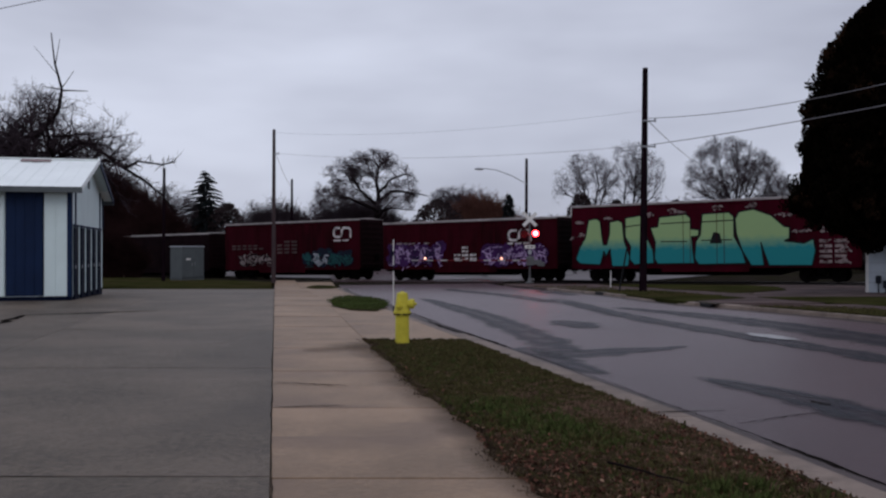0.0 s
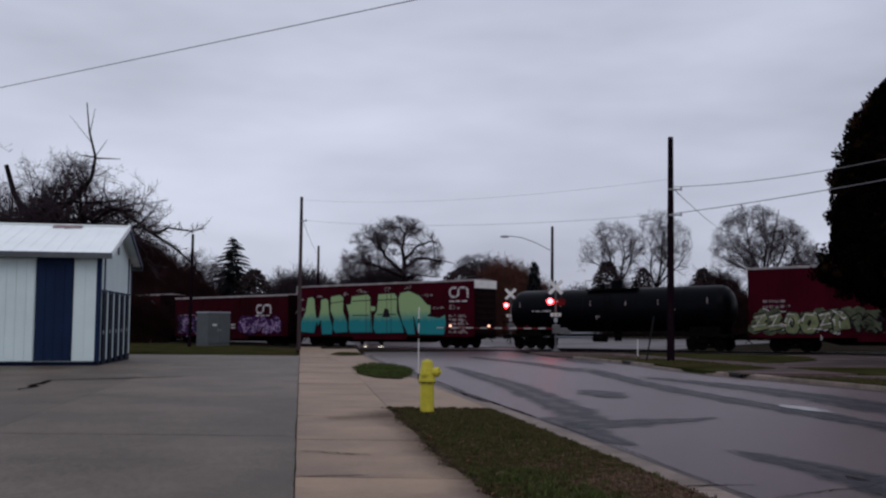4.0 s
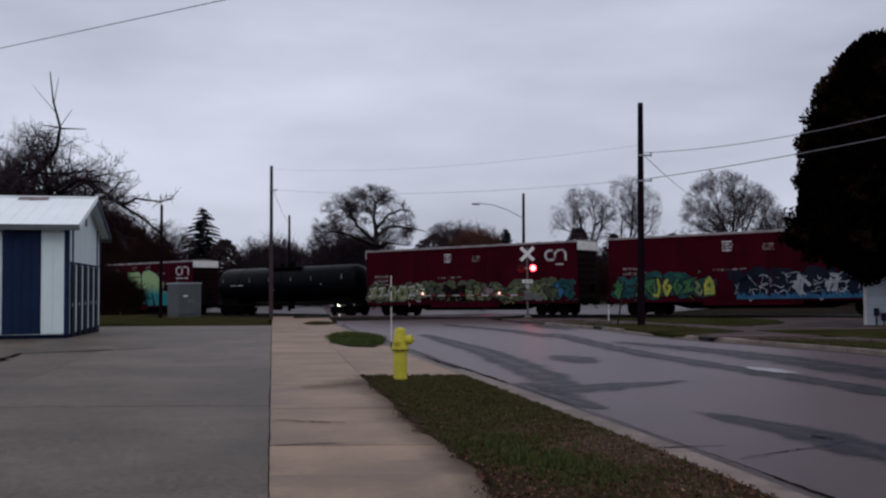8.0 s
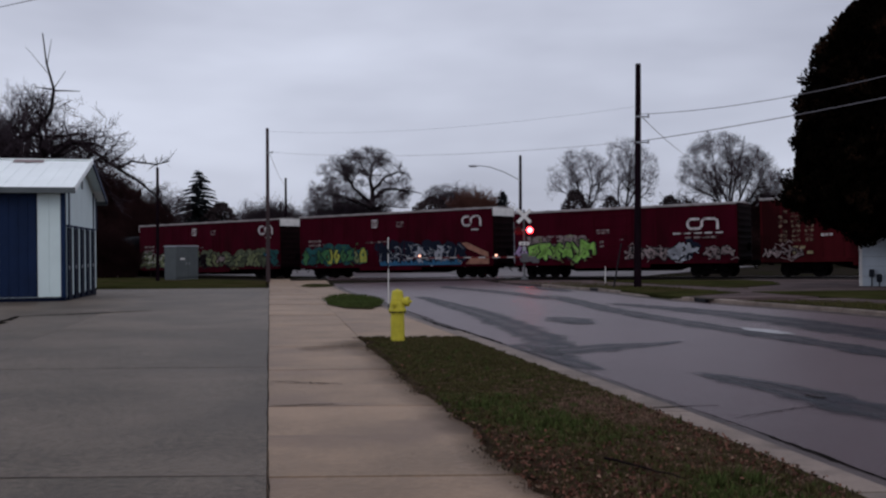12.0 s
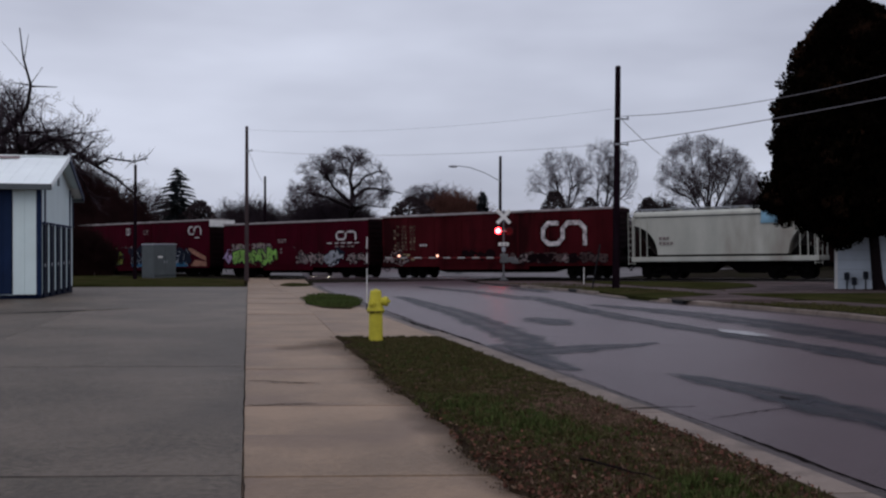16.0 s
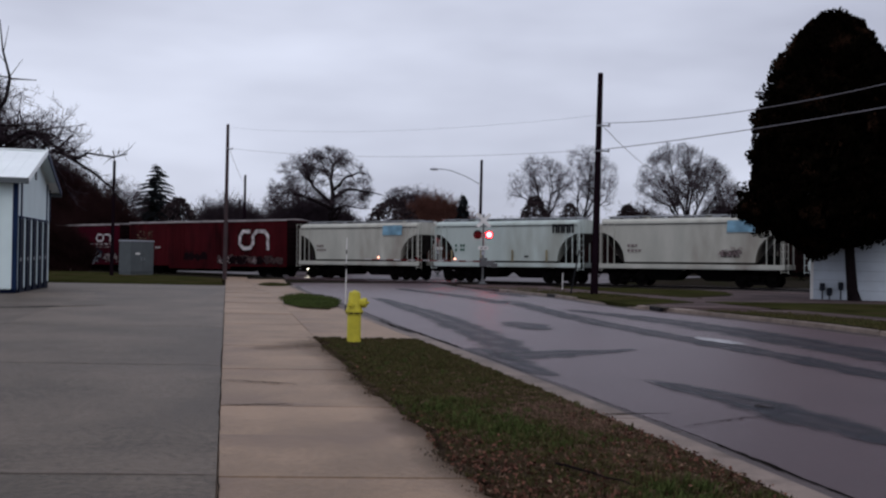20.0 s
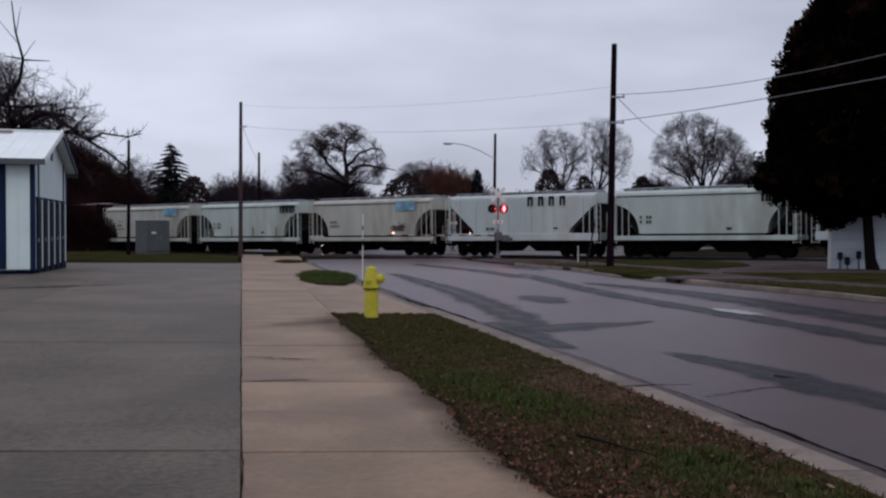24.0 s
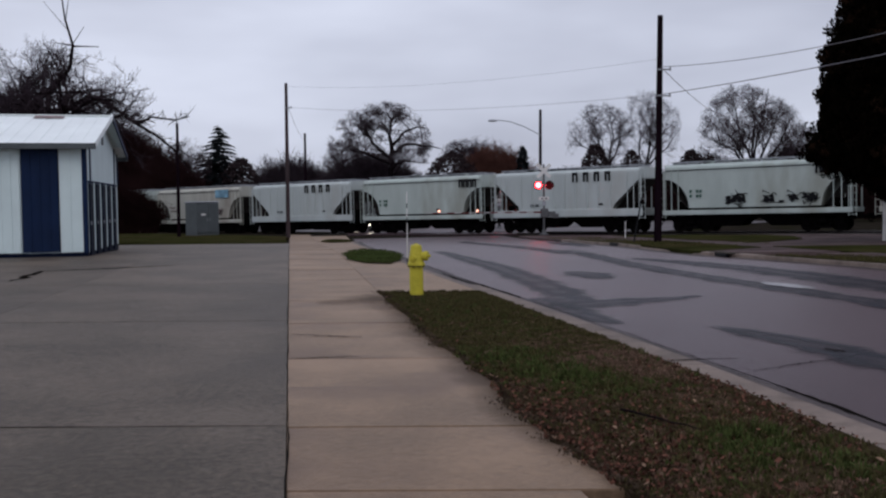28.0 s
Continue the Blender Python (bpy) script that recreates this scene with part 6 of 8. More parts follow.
# ---- white building behind the cedar ----
def white_building():
    b = thing("white_building", pose(17.25, 38.0, -0.12, 0, 0, -25), "low white-painted block building with a flat roof edge", "building")
    bm = B()
    box(bm, 0, 14, 0, 6.5, -0.3, 2.75)
    part("wall", bm, M_BLOCK, b)
    for i in range(6):
        bm = B()
        box(bm, -0.012, 14.012, -0.012, 6.512, 0.42 + i * 0.4, 0.428 + i * 0.4)
        part("siding_line", bm, M_CABINET, b)
    bm = B()
    box(bm, -0.3, 14.3, -0.3, 6.8, 2.75, 2.95, 0.03)
    part("roof", bm, M_CABINET, b, "dark flat roof edge")
    bm = B()
    box(bm, -0.02, 0.1, -0.03, 0.0, -0.3, 2.75, 0.005)
    part("corner_board", bm, M_WHITE, b)
    for x, z in ((0.45, 0.55), (0.72, 0.35), (1.15, 0.6)):
        bm = B()
        box(bm, x - 0.1, x + 0.1, -0.16, 0.0, z - 0.16, z + 0.16, 0.03)
        tube(bm, (x, -0.16, z + 0.02), (x, -0.22, z + 0.02), 0.08, n=12)
        tube(bm, (x, -0.07, z - 0.16), (x, -0.07, -0.1), 0.03, n=6)
        part("utility_meter", bm, M_MASTDARK, b, "dark utility meter with pipe")
    return b


white_building()


# ---- waiting car past the crossing ----
def waiting_car(x, y, turn):
    z = gz(x, y) - 0.05
    c = thing("waiting_car", pose(x, y, z, 0, 0, turn), "pale car waiting past the railway with lit headlights", "car")
    bm = B()
    prof = [(-2.2, 0.35), (-2.25, 0.75), (-1.3, 0.92), (-0.55, 1.4), (1.0, 1.42), (1.75, 1.0), (2.15, 0.92), (2.2, 0.4)]
    a = [bm.verts.new((-0.86, u, w)) for u, w in prof]
    b = [bm.verts.new((0.86, u, w)) for u, w in prof]
    n = len(prof)
    for i in range(n):
        bm.faces.new((a[i], a[(i + 1) % n], b[(i + 1) % n], b[i]))
    bm.faces.new(a[::-1])
    bm.faces.new(b)
    bmesh.ops.recalc_face_normals(bm, faces=bm.faces)
    bmesh.ops.bevel(bm, geom=bm.edges[:], offset=0.07, segments=2, affect="EDGES")
    part("body", bm, M_HOPPER3, c)
    bm = B()
    vs = [bm.verts.new(p) for p in ((-0.72, -1.24, 0.96), (0.72, -1.24, 0.96), (0.62, -0.62, 1.37), (-0.62, -0.62, 1.37))]
    bm.faces.new(vs)
    for v in bm.verts:
        v.co.y -= 0.03
    part("windscreen", bm, M_GLASS, c)
    bm = B()
    box(bm, -0.6, 0.6, -2.3, -2.2, 0.4, 0.6, 0.02)
    part("grille", bm, M_BLACKPAINT, c)
    for sx in (-0.64, 0.64):
        bm = B()
        lathe(bm, [(0.13, 0), (0.12, 0.03), (0.02, 0.05)], 14, Matrix.Translation((sx, -2.26, 0.68)) @ pose(0, 0, 0, 90))
        part("headlight", bm, M_HEADLIGHT, c, "glowing headlight")
        for yy in (-1.35, 1.35):
            bm = B()
            tube(bm, (sx * 1.34 - 0.1, yy, 0.32), (sx * 1.34 + 0.1, yy, 0.32), 0.32, n=18)
            w = part("wheel", bm, M_BLACKPAINT, c)
            bm = B()
            tube(bm, (sx * 1.34 - 0.105, yy, 0.32), (sx * 1.34 + 0.105, yy, 0.32), 0.19, n=12)
            part("rim", bm, M_GALV, w)


waiting_car(-8.6, 83.0, 9)


# ---- house past the railway ----
def far_house():
    h = thing("white_house", pose(12.5, 112, gz(12, 112) - 0.1, 0, 0, -8), "small white house with a dark gable roof past the railway", "house")
    bm = B()
    box(bm, -3.5, 3.5, -3, 3, 0, 3.0)
    part("wall", bm, M_HOUSE, h)
    bm = B()
    a = [bm.verts.new((-3.9, y, z)) for y, z in ((-3.4, 2.9), (3.4, 2.9), (0, 5.2))]
    b = [bm.verts.new((3.9, y, z)) for y, z in ((-3.4, 2.9), (3.4, 2.9), (0, 5.2))]
    for i in range(3):
        bm.faces.new((a[i], a[(i + 1) % 3], b[(i + 1) % 3], b[i]))
    bm.faces.new(a)
    bm.faces.new(b)
    bmesh.ops.recalc_face_normals(bm, faces=bm.faces)
    part("roof", bm, M_CABINET, h)
    for x in (-1.8, 1.6):
        bm = B()
        box(bm, x - 0.5, x + 0.5, -3.04, -3.0, 1.0, 2.2)
        w = part("window", bm, M_WHITE, h)
        bm = B()
        box(bm, x - 0.42, x + 0.42, -3.06, -3.045, 1.08, 2.12)
        part("pane", bm, M_GLASS, w)


far_house()


# ---- trees ----
def twig_mesh(name, segs, sides, mat):
    """Tapered prisms from (start, end, radius, radius)."""
    vs, fs = [], []
    ang = [2 * math.pi * i / sides for i in range(sides)]
    for p, q, r0, r1 in segs:
        d = (q - p).normalized()
        u = d.orthogonal().normalized()
        v = d.cross(u)
        k = len(vs)
        for c, r in ((p, r0), (q, r1)):
            for a in ang:
                vs.append(c + u * (r * math.cos(a)) + v * (r * math.sin(a)))
        for i in range(sides):
            j = (i + 1) % sides
            fs.append((k + i, k + j, k + sides + j, k + sides + i))
    return mesh_of(name, vs, fs, mat)


def bare_tree(x, y, height, spread, seed, label, trunk=0.3, fork=0.25, stems=1, levels=6, up=0.35, twigs=M_TWIG, name="bare_tree", kids=3, fine=0.012, fill=1.0, cap=14000, limbs=(), lumpy=0.24):
    """A leafless tree grown branch by branch inside a rounded crown, ending in a haze of fine twigs."""
    rng = random.Random(seed)
    thick, thin = [], []
    z0 = gz(x, y) - 0.1
    crown = Vector((0, 0, height * (0.5 + fork / 2)))
    rad = Vector((spread / 2, spread / 2, height * (1 - fork) / 2 * 1.03))
    lump = [Vector((rng.gauss(0, 1), rng.gauss(0, 1), rng.gauss(0, 1))).normalized() for _ in range(7)]

    def out(p):
        q = Vector(((p.x - crown.x) / rad.x, (p.y - crown.y) / rad.y, (p.z - crown.z) / rad.z))
        r = q.length
        if r < 1e-6:
            return 0.0
        d = q / r
        return r / (1 - lumpy + 1.2 * lumpy * max(0.0, max(d.dot(l) for l in lump)) ** 2)

    def twig(p, d, n, size):
        for _ in range(n):
            w = Vector((rng.gauss(0, 1), rng.gauss(0, 1), rng.gauss(0.25, 0.8))).normalized()
            e = (d * 0.6 + w).normalized()
            q = p + e * size * rng.uniform(0.5, 1.1)
            if out(q) > 1.06:
                continue
            thin.append((p, q, fine * 0.75, fine * 0.5))
            m = p.lerp(q, rng.uniform(0.3, 0.7))
            thin.append((m, m + (e + Vector((rng.gauss(0, 0.7), rng.gauss(0, 0.7), rng.gauss(0, 0.7)))).normalized() * size * 0.5, fine * 0.6, fine * 0.4))

    def grow(p, d, length, r, level):
        n = 4 if level < 2 else 3 if level < 4 else 2
        for i in range(n):
            pull = Vector((0, 0, 0))
            if out(p) > 0.8:
                pull = (crown - p).normalized() * 0.1
            d = (d + Vector((rng.gauss(0, 0.2), rng.gauss(0, 0.2), rng.gauss(0, 0.14) + (up * 0.2 if level < 4 else up * 0.08))) + pull).normalized()
            q = p + d * (length / n)
            if level > 1 and out(q) > 1.0:
                return
            r1 = max(fine * 0.8, r * (1 - 0.26 / n))
            (thick if level < 2 else thin).append((p, q, r, r1))
            p, r = q, r1
            if level < levels and (level or i) and rng.random() < 0.7 * fill:
                side(p, d, length, r, level)
            if level >= 3:
                twig(p, d, 2 if level < 5 else 3, height * 0.045)
        if level < levels:
            for _ in range(kids - (rng.random() < 0.4)):
                side(p, d, length, r, level, 0.95)

    def side(p, d, length, r, level, k=0.8):
        w = Vector((rng.gauss(0, 1), rng.gauss(0, 1), rng.gauss(0, 0.6))).normalized()
        e = (d * 0.7 + w * rng.uniform(0.5, 1.0)).normalized()
        queue[level + 1].append((p, e, length * rng.uniform(0.58, 0.86) * k, max(fine, r * rng.uniform(0.5, 0.74)), level + 1))

    queue = [[] for _ in range(levels + 2)]
    arms = []
    for pts, r in limbs:
        own = []
        arms.append(own)
        way = [Vector((u, rng.gauss(0, 0.06) * height * (k > 0), w)) for k, (u, w) in enumerate(pts)]
        fan = rng.uniform(-0.25, 0.25)
        way = [Vector((p.x, p.y + fan * abs(p.x), p.z)) for p in way]
        steps = []
        for p, q in zip(way, way[1:]):
            n = max(2, int((q - p).length / 0.8))
            bend = Vector((rng.gauss(0, 0.12), rng.gauss(0, 0.12), rng.gauss(0, 0.12)))
            steps += [p.lerp(q, i / n) + bend * math.sin(math.pi * i / n) for i in range(n)]
        steps.append(way[-1])
        for i, (p, q) in enumerate(zip(steps, steps[1:])):
            r0, r1 = (r * (1 - 0.8 * k / (len(steps) - 1)) for k in (i, i + 1))
            own.append((p, q, r0, r1))
            if i > 1 or len(steps) < 5:
                for _ in range(2):
                    side(q, (q - p).normalized(), height * 0.2, r1 * 0.8, 1)
        grow(way[-1], (way[-1] - way[-2]).normalized(), height * 0.1, r * 0.2, 2)
    for s in range(0 if limbs else stems):
        a = 2 * math.pi * s / max(1, stems) + rng.uniform(0, 1)
        lean = 0.0 if stems == 1 else 0.3
        grow(Vector((0.25 * math.cos(a), 0.25 * math.sin(a), 0)) * (stems > 1), Vector((lean * math.cos(a), lean * math.sin(a), 1)).normalized(), height * (0.4 if stems == 1 else 0.45), trunk if stems == 1 else trunk * 0.6, 0)
    for todo in queue[1:]:
        rng.shuffle(todo)
        for job in todo:
            if len(thin) > cap:
                break
            grow(*job)
    t = thing(name, pose(x, y, z0), label, "tree")
    if arms:
        thick = arms[0]
    ob = new("trunk", twig_mesh("trunk", thick, 7, M_BARK))
    ob.parent = t
    for own in arms[1:]:
        ob = new("limb", twig_mesh("limb", own, 7, M_BARK))
        ob.parent = t
    big = [g for g in thin if g[2] > fine * 2.2]
    ob = tagged(new("branchwork", twig_mesh("branchwork", big, 5, M_BARK)), kind="stuff")
    ob.parent = t
    ob = new("crown", twig_mesh("crown", [g for g in thin if g[2] <= fine * 2.2], 3, twigs))
    ob.parent = t
    return t


def conifer(x, y, height, width, seed, label, mat=M_SPRUCE):
    rng = random.Random(seed)
    t = thing("spruce", pose(x, y, gz(x, y) - 0.1), label, "tree")
    bm = B()
    tube(bm, (0, 0, 0), (0, 0, height), 0.2, 0.02, 8)
    part("trunk", bm, M_BARK, t)
    vs, fs = [], []
    tiers = 24
    for tier in range(tiers):
        k = (tier + 0.4) / tiers
        z = height * (0.06 + 0.93 * k)
        reach = width / 2 * (1 - k) ** 0.8 + 0.25
        for b in range(max(9, round(34 * (1 - k)))):
            a = rng.uniform(0, 6.283)
            l = reach * rng.uniform(0.7, 1.08)
            lift = rng.gauss(0, 0.1)
            n = max(3, int(l / 0.12))
            for i in range(n):
                u = (i + 1) / n
                c = Vector((l * u * math.cos(a), l * u * math.sin(a), z + lift + 0.16 * l * u - 0.3 * l * u * u))
                for _ in range(4):
                    size = rng.uniform(0.28, 0.55) * (1.2 - 0.5 * u)
                    turn = a + rng.gauss(0, 0.8)
                    q = len(vs)
                    side = Vector((-math.sin(turn), math.cos(turn), 0)) * size * 0.3
                    tip = c + Vector((math.cos(turn) * size, math.sin(turn) * size, -size * rng.uniform(0.2, 0.9)))
                    vs += [c - side, c + side, tip]
                    fs.append((q, q + 1, q + 2))
    ob = new("crown", mesh_of("crown", vs, fs, mat))
    ob.parent = t
    return t


def shrub_mass(x, y, w, d, height, seed, label, mat=M_TWIGRED, count=1500, name="brush", thick=1.0):
    """A thicket of upright thin stems and twigs."""
    rng = random.Random(seed)
    segs, stems = [], []
    for _ in range(count):
        a, r = rng.uniform(0, 6.283), rng.random() ** 0.5
        px, py = w / 2 * r * math.cos(a), d / 2 * r * math.sin(a)
        top = height * (1 - 0.55 * r ** 2) * rng.uniform(0.55, 1.0)
        p = Vector((px, py, rng.uniform(0, 0.4) * top))
        q = Vector((px + rng.gauss(0, 0.25), py + rng.gauss(0, 0.25), top * 0.75))
        stems.append((p, q, 0.03 * thick, 0.018 * thick))
        for _ in range(5):
            k = p.lerp(q, rng.uniform(0.35, 1.0))
            e = k + Vector((rng.gauss(0, 0.55), rng.gauss(0, 0.5), rng.uniform(0.1, 0.28) * height * 0.5))
            segs.append((k, e, 0.018 * thick, 0.008 * thick))
            for _ in range(2):
                e2 = k.lerp(e, rng.uniform(0.4, 1)) 
                segs.append((e2, e2 + Vector((rng.gauss(0, 0.35), rng.gauss(0, 0.3), rng.uniform(0.0, 0.5))), 0.012 * thick, 0.006 * thick))
    t = thing(name, pose(x, y, gz(x, y) - 0.1), label, "shrub")
    for name, some in (("stem_mass", stems), ("twig_mass", segs)):
        ob = tagged(new(name, twig_mesh(name, some, 3, mat)), kind="stuff")
        ob.parent = t
    return t


M_HEDGE = shade("hedge_foliage", (0.04, 0.029, 0.031), 0.95, 0.4, 1.2, bump=0, spec=0.0)


def leafy_lump(x, y, w, height, seed, label, mat=M_SPRUCE, base=0.1, n=2600, name="evergreen"):
    rng = random.Random(seed)
    t = thing(name, pose(x, y, gz(x, y) - 0.1), label, "tree")
    bm = B()
    tube(bm, (0, 0, 0), (0, 0, height * 0.8), 0.14, 0.05, 8)
    part("trunk", bm, M_BARK, t)
    vs, fs = [], []
    for _ in range(n):
        a, k = rng.uniform(0, 6.283), rng.random()
        prof = math.sin(math.pi * min(1, 0.2 + 0.8 * k)) ** 0.5
        r = w / 2 * prof * rng.uniform(0.55, 1.08)
        p = Vector((r * math.cos(a), r * math.sin(a), height * (base + (1 - base) * k)))
        s = rng.uniform(0.18, 0.42)
        d = [Vector((rng.gauss(0, 1), rng.gauss(0, 1), rng.gauss(0, 1))).normalized() * s for _ in range(3)]
        q = len(vs)
        vs += [p + e for e in d]
        fs.append((q, q + 1, q + 2))
    ob = new("crown", mesh_of("crown", vs, fs, mat))
    ob.parent = t
    return t


def cedar(x, y):
    """Broad dark evergreen: rounded crown of upright flat sprays over a short leaning trunk."""
    rng = random.Random(31)
    t = thing("cedar_tree", pose(x, y, gz(x, y) - 0.1), "large dark brown-green cedar with a dense rounded crown", "tree")
    segs = [(Vector((0.14, 0, 0)), Vector((0.02, 0, 0.5)), 0.3, 0.22), (Vector((0.02, 0, 0.5)), Vector((-0.2, 0, 3.0)), 0.22, 0.18), (Vector((-0.2, 0, 3.0)), Vector((-0.95, 0, 10.6)), 0.17, 0.03)]
    for i in range(70):
        z = rng.uniform(2.2, 9.5)
        a = rng.uniform(0, 6.283)
        l = lerp(z, [(2, 2.4), (4, 3.6), (8, 3.0), (11, 1.6)])
        l *= 0.62
        segs.append((Vector((-0.5, 0, z)), Vector((l * math.cos(a) - 0.95, l * math.sin(a), z + 0.2 * l)), 0.06, 0.015))
    ob = new("trunk", twig_mesh("trunk", segs, 8, M_BARK))
    ob.parent = t
    shape = [(1.8, 0.5), (2.4, 1.4), (2.8, 2.6), (3.3, 3.4), (4.5, 3.4), (6.2, 3.1), (7.5, 2.8), (8.4, 2.4), (9.5, 2.0), (10.2, 1.55), (11.0, 0.85), (11.45, 0.15)]
    vs, fs = [], []

    def spray(p, out, s):
        n = Vector((rng.gauss(0, 1), rng.gauss(0, 1), rng.gauss(0, 0.4))).normalized()
        u = (out * 0.5 + Vector((0, 0, 0.9)) + Vector((rng.gauss(0, 0.35), rng.gauss(0, 0.35), rng.gauss(0, 0.35)))).normalized()
        v = u.cross(n).normalized()
        q = len(vs)
        vs.extend((p - v * s * 0.18, p + v * s * 0.18, p + u * s * 0.55 + v * s * 0.34, p + u * s + v * s * 0.05, p + u * s * 0.6 - v * s * 0.33))
        fs.append((q, q + 1, q + 2, q + 3, q + 4))

    for _ in range(1300):
        z = rng.uniform(1.8, 11.4)
        r = lerp(z, shape)
        a = rng.uniform(0, 6.283)
        lump = 1 + 0.2 * noise.noise((math.cos(a) * 1.9, math.sin(a) * 1.9, z * 0.7)) + 0.16 * noise.noise((math.cos(a) * 4, math.sin(a) * 4, z * 1.5))
        r *= lump * rng.uniform(0.84, 0.99)
        c = Vector((r * math.cos(a) - 0.95, r * math.sin(a), z + (0.35 * (1 + math.cos(a)) if z < 2.4 else 0)))
        out = Vector((math.cos(a), math.sin(a), 0.1))
        cr = rng.uniform(0.25, 0.55)
        for _ in range(70):
            w = Vector((rng.gauss(0, 1), rng.gauss(0, 1), rng.gauss(0, 0.9)))
            p = c + w * (cr * 0.42 * min(1.0, 1.5 / w.length))
            spray(p, out, rng.uniform(0.07, 0.16))
    for _ in range(15000):
        z = rng.uniform(2.2, 11.1)
        r = lerp(z, shape) * (1 - 0.72 * rng.random() ** 2.2) * 0.86
        a = rng.uniform(0, 6.283)
        spray(Vector((r * math.cos(a) - 0.95, r * math.sin(a), z)), Vector((math.cos(a), math.sin(a), 0)), rng.uniform(0.25, 0.45))
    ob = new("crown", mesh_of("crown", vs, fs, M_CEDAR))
    ob.parent = t


cedar(18.25, 36.5)


def old_tree():
    """The broken-topped tree behind the shed, with a long low limb."""
    rng = random.Random(8)
    t = bare_tree(-25.0, 55.0, 12.6, 20, 21, "old bare tree with a broken top behind the shed", 0.55, 0.1, 3, 6, 0.22, M_TWIG, "old_tree", 3, 0.011, 1.1, 38000)
    segs = []
    pts = [Vector((0.8, -1, 5)), Vector((1.7, -1.5, 8.9)), Vector((2.9, -1.5, 10.35)), Vector((3.12, -1.5, 11.65)), Vector((2.7, -1.5, 13.2)), Vector((2.5, -1.5, 14.9))]
    for i, (a, b) in enumerate(zip(pts, pts[1:])):
        segs.append((a, b, 0.17 - 0.03 * i, 0.14 - 0.027 * i))
    for a, b, r in (((3.12, 11.65), (2.1, 11.8), 0.05), ((3.12, 11.6), (4.6, 11.55), 0.05), ((2.75, 13.1), (3.0, 14.55), 0.03), ((2.95, 12.4), (1.5, 14.15), 0.025), ((3.1, 11.7), (3.8, 12.7), 0.03)):
        segs.append((Vector((a[0], -1.5, a[1])), Vector((b[0], -1.5, b[1])), r, r * 0.4))
    limb = [Vector((0.4, -1.0, 6.4)), Vector((2.4, -1.5, 7.9)), Vector((4.0, -1.5, 8.7)), Vector((4.86, -1.5, 8.44)), Vector((6.5, -1.5, 7.25)), Vector((7.87, -1.5, 6.4)), Vector((8.87, -1.5, 5.55)), Vector((9.7, -1.5, 4.5))]
    for i, (a, b) in enumerate(zip(limb, limb[1:])):
        segs.append((a, b, 0.18 - 0.02 * i, 0.16 - 0.02 * i))
    high = [limb[4], Vector((6.9, -1.5, 7.2)), Vector((7.5, -1.5, 7.52)), Vector((8.9, -1.5, 7.32)), Vector((9.7, -1.5, 7.5))]
    for i, (a, b) in enumerate(zip(high, high[1:])):
        segs.append((a, b, 0.1 - 0.02 * i, 0.08 - 0.02 * i))
    for a, b in list(zip(limb[1:], limb[2:])) + list(zip(high, high[1:])):
        for _ in range(9):
            p = a.lerp(b, rng.random())
            q = p + Vector((rng.gauss(0.2, 0.26), rng.gauss(0, 0.3), rng.gauss(0.08, 0.26)))
            segs.append((p, q, 0.025, 0.01))
            for _ in range(2):
                segs.append((p.lerp(q, 0.6), q + Vector((rng.gauss(0, 0.22), rng.gauss(0, 0.2), rng.gauss(0, 0.22))), 0.012, 0.005))
    for way, r in (([(-0.1, 6.5), (0.6, 7.8), (1.7, 8.5), (2.9, 9.8)], 0.22), ([(-0.1, 7.7), (-1.1, 9.4), (-1.6, 11.0)], 0.2), ([(-0.6, 6.4), (-2.4, 8.4), (-3.6, 8.8)], 0.2)):
        for k, ((u0, w0), (u1, w1)) in enumerate(zip(way, way[1:])):
            segs.append((Vector((u0, -2.6, w0)), Vector((u1, -2.6, w1)), r - 0.035 * k, r - 0.035 * (k + 1)))
    ob = new("limb", twig_mesh("limb", segs, 6, M_BARK))
    ob.parent = t


old_tree()
bare_tree(-34.0, 60.0, 12.5, 14, 23, "bare tree with a dense twiggy crown", 0.45, 0.12, 2, 6, 0.25, fill=1.1, cap=26000)
bare_tree(-8.0, 110, 14.2, 13.5, 35, "broad bare tree with dark spreading limbs", 0.5, 0.3, 1, 6, 0.2, M_TWIG, "bare_tree", 3, 0.016, 0.85, 17000, [
    ([(0, 0), (0.1, 4.5), (0.35, 8.0)], 0.42), ([(0.35, 8.0), (0.1, 10.5), (0.4, 12.2), (-0.2, 13.4)], 0.3), ([(0.3, 7.8), (-1.8, 9.6), (-3.2, 10.9), (-3.8, 12.0)], 0.22),
    ([(0.1, 7.2), (-2.6, 8.4), (-4.6, 8.9), (-5.8, 8.4)], 0.2), ([(0.35, 8.2), (2.0, 9.4), (4.0, 9.2), (6.2, 8.8)], 0.24), ([(0.3, 9.2), (1.8, 10.6), (3.4, 11.4), (4.4, 11.3)], 0.2), ([(0.2, 6.4), (2.4, 7.4), (4.8, 7.2)], 0.16)])
bare_tree(-13.2, 118, 10.9, 9, 6, "smaller bare tree with fine grey twigs", 0.28, 0.2, 3, 6, 0.3, M_TWIG, "bare_tree", 3, 0.016, 1.1, cap=15000)
bare_tree(2.4, 150, 13.4, 11, 7, "distant bare tree with a dense round crown", 0.3, 0.25, 3, 6, 0.35, M_TWIG, "bare_tree", 3, 0.019, 1.15, cap=18000)
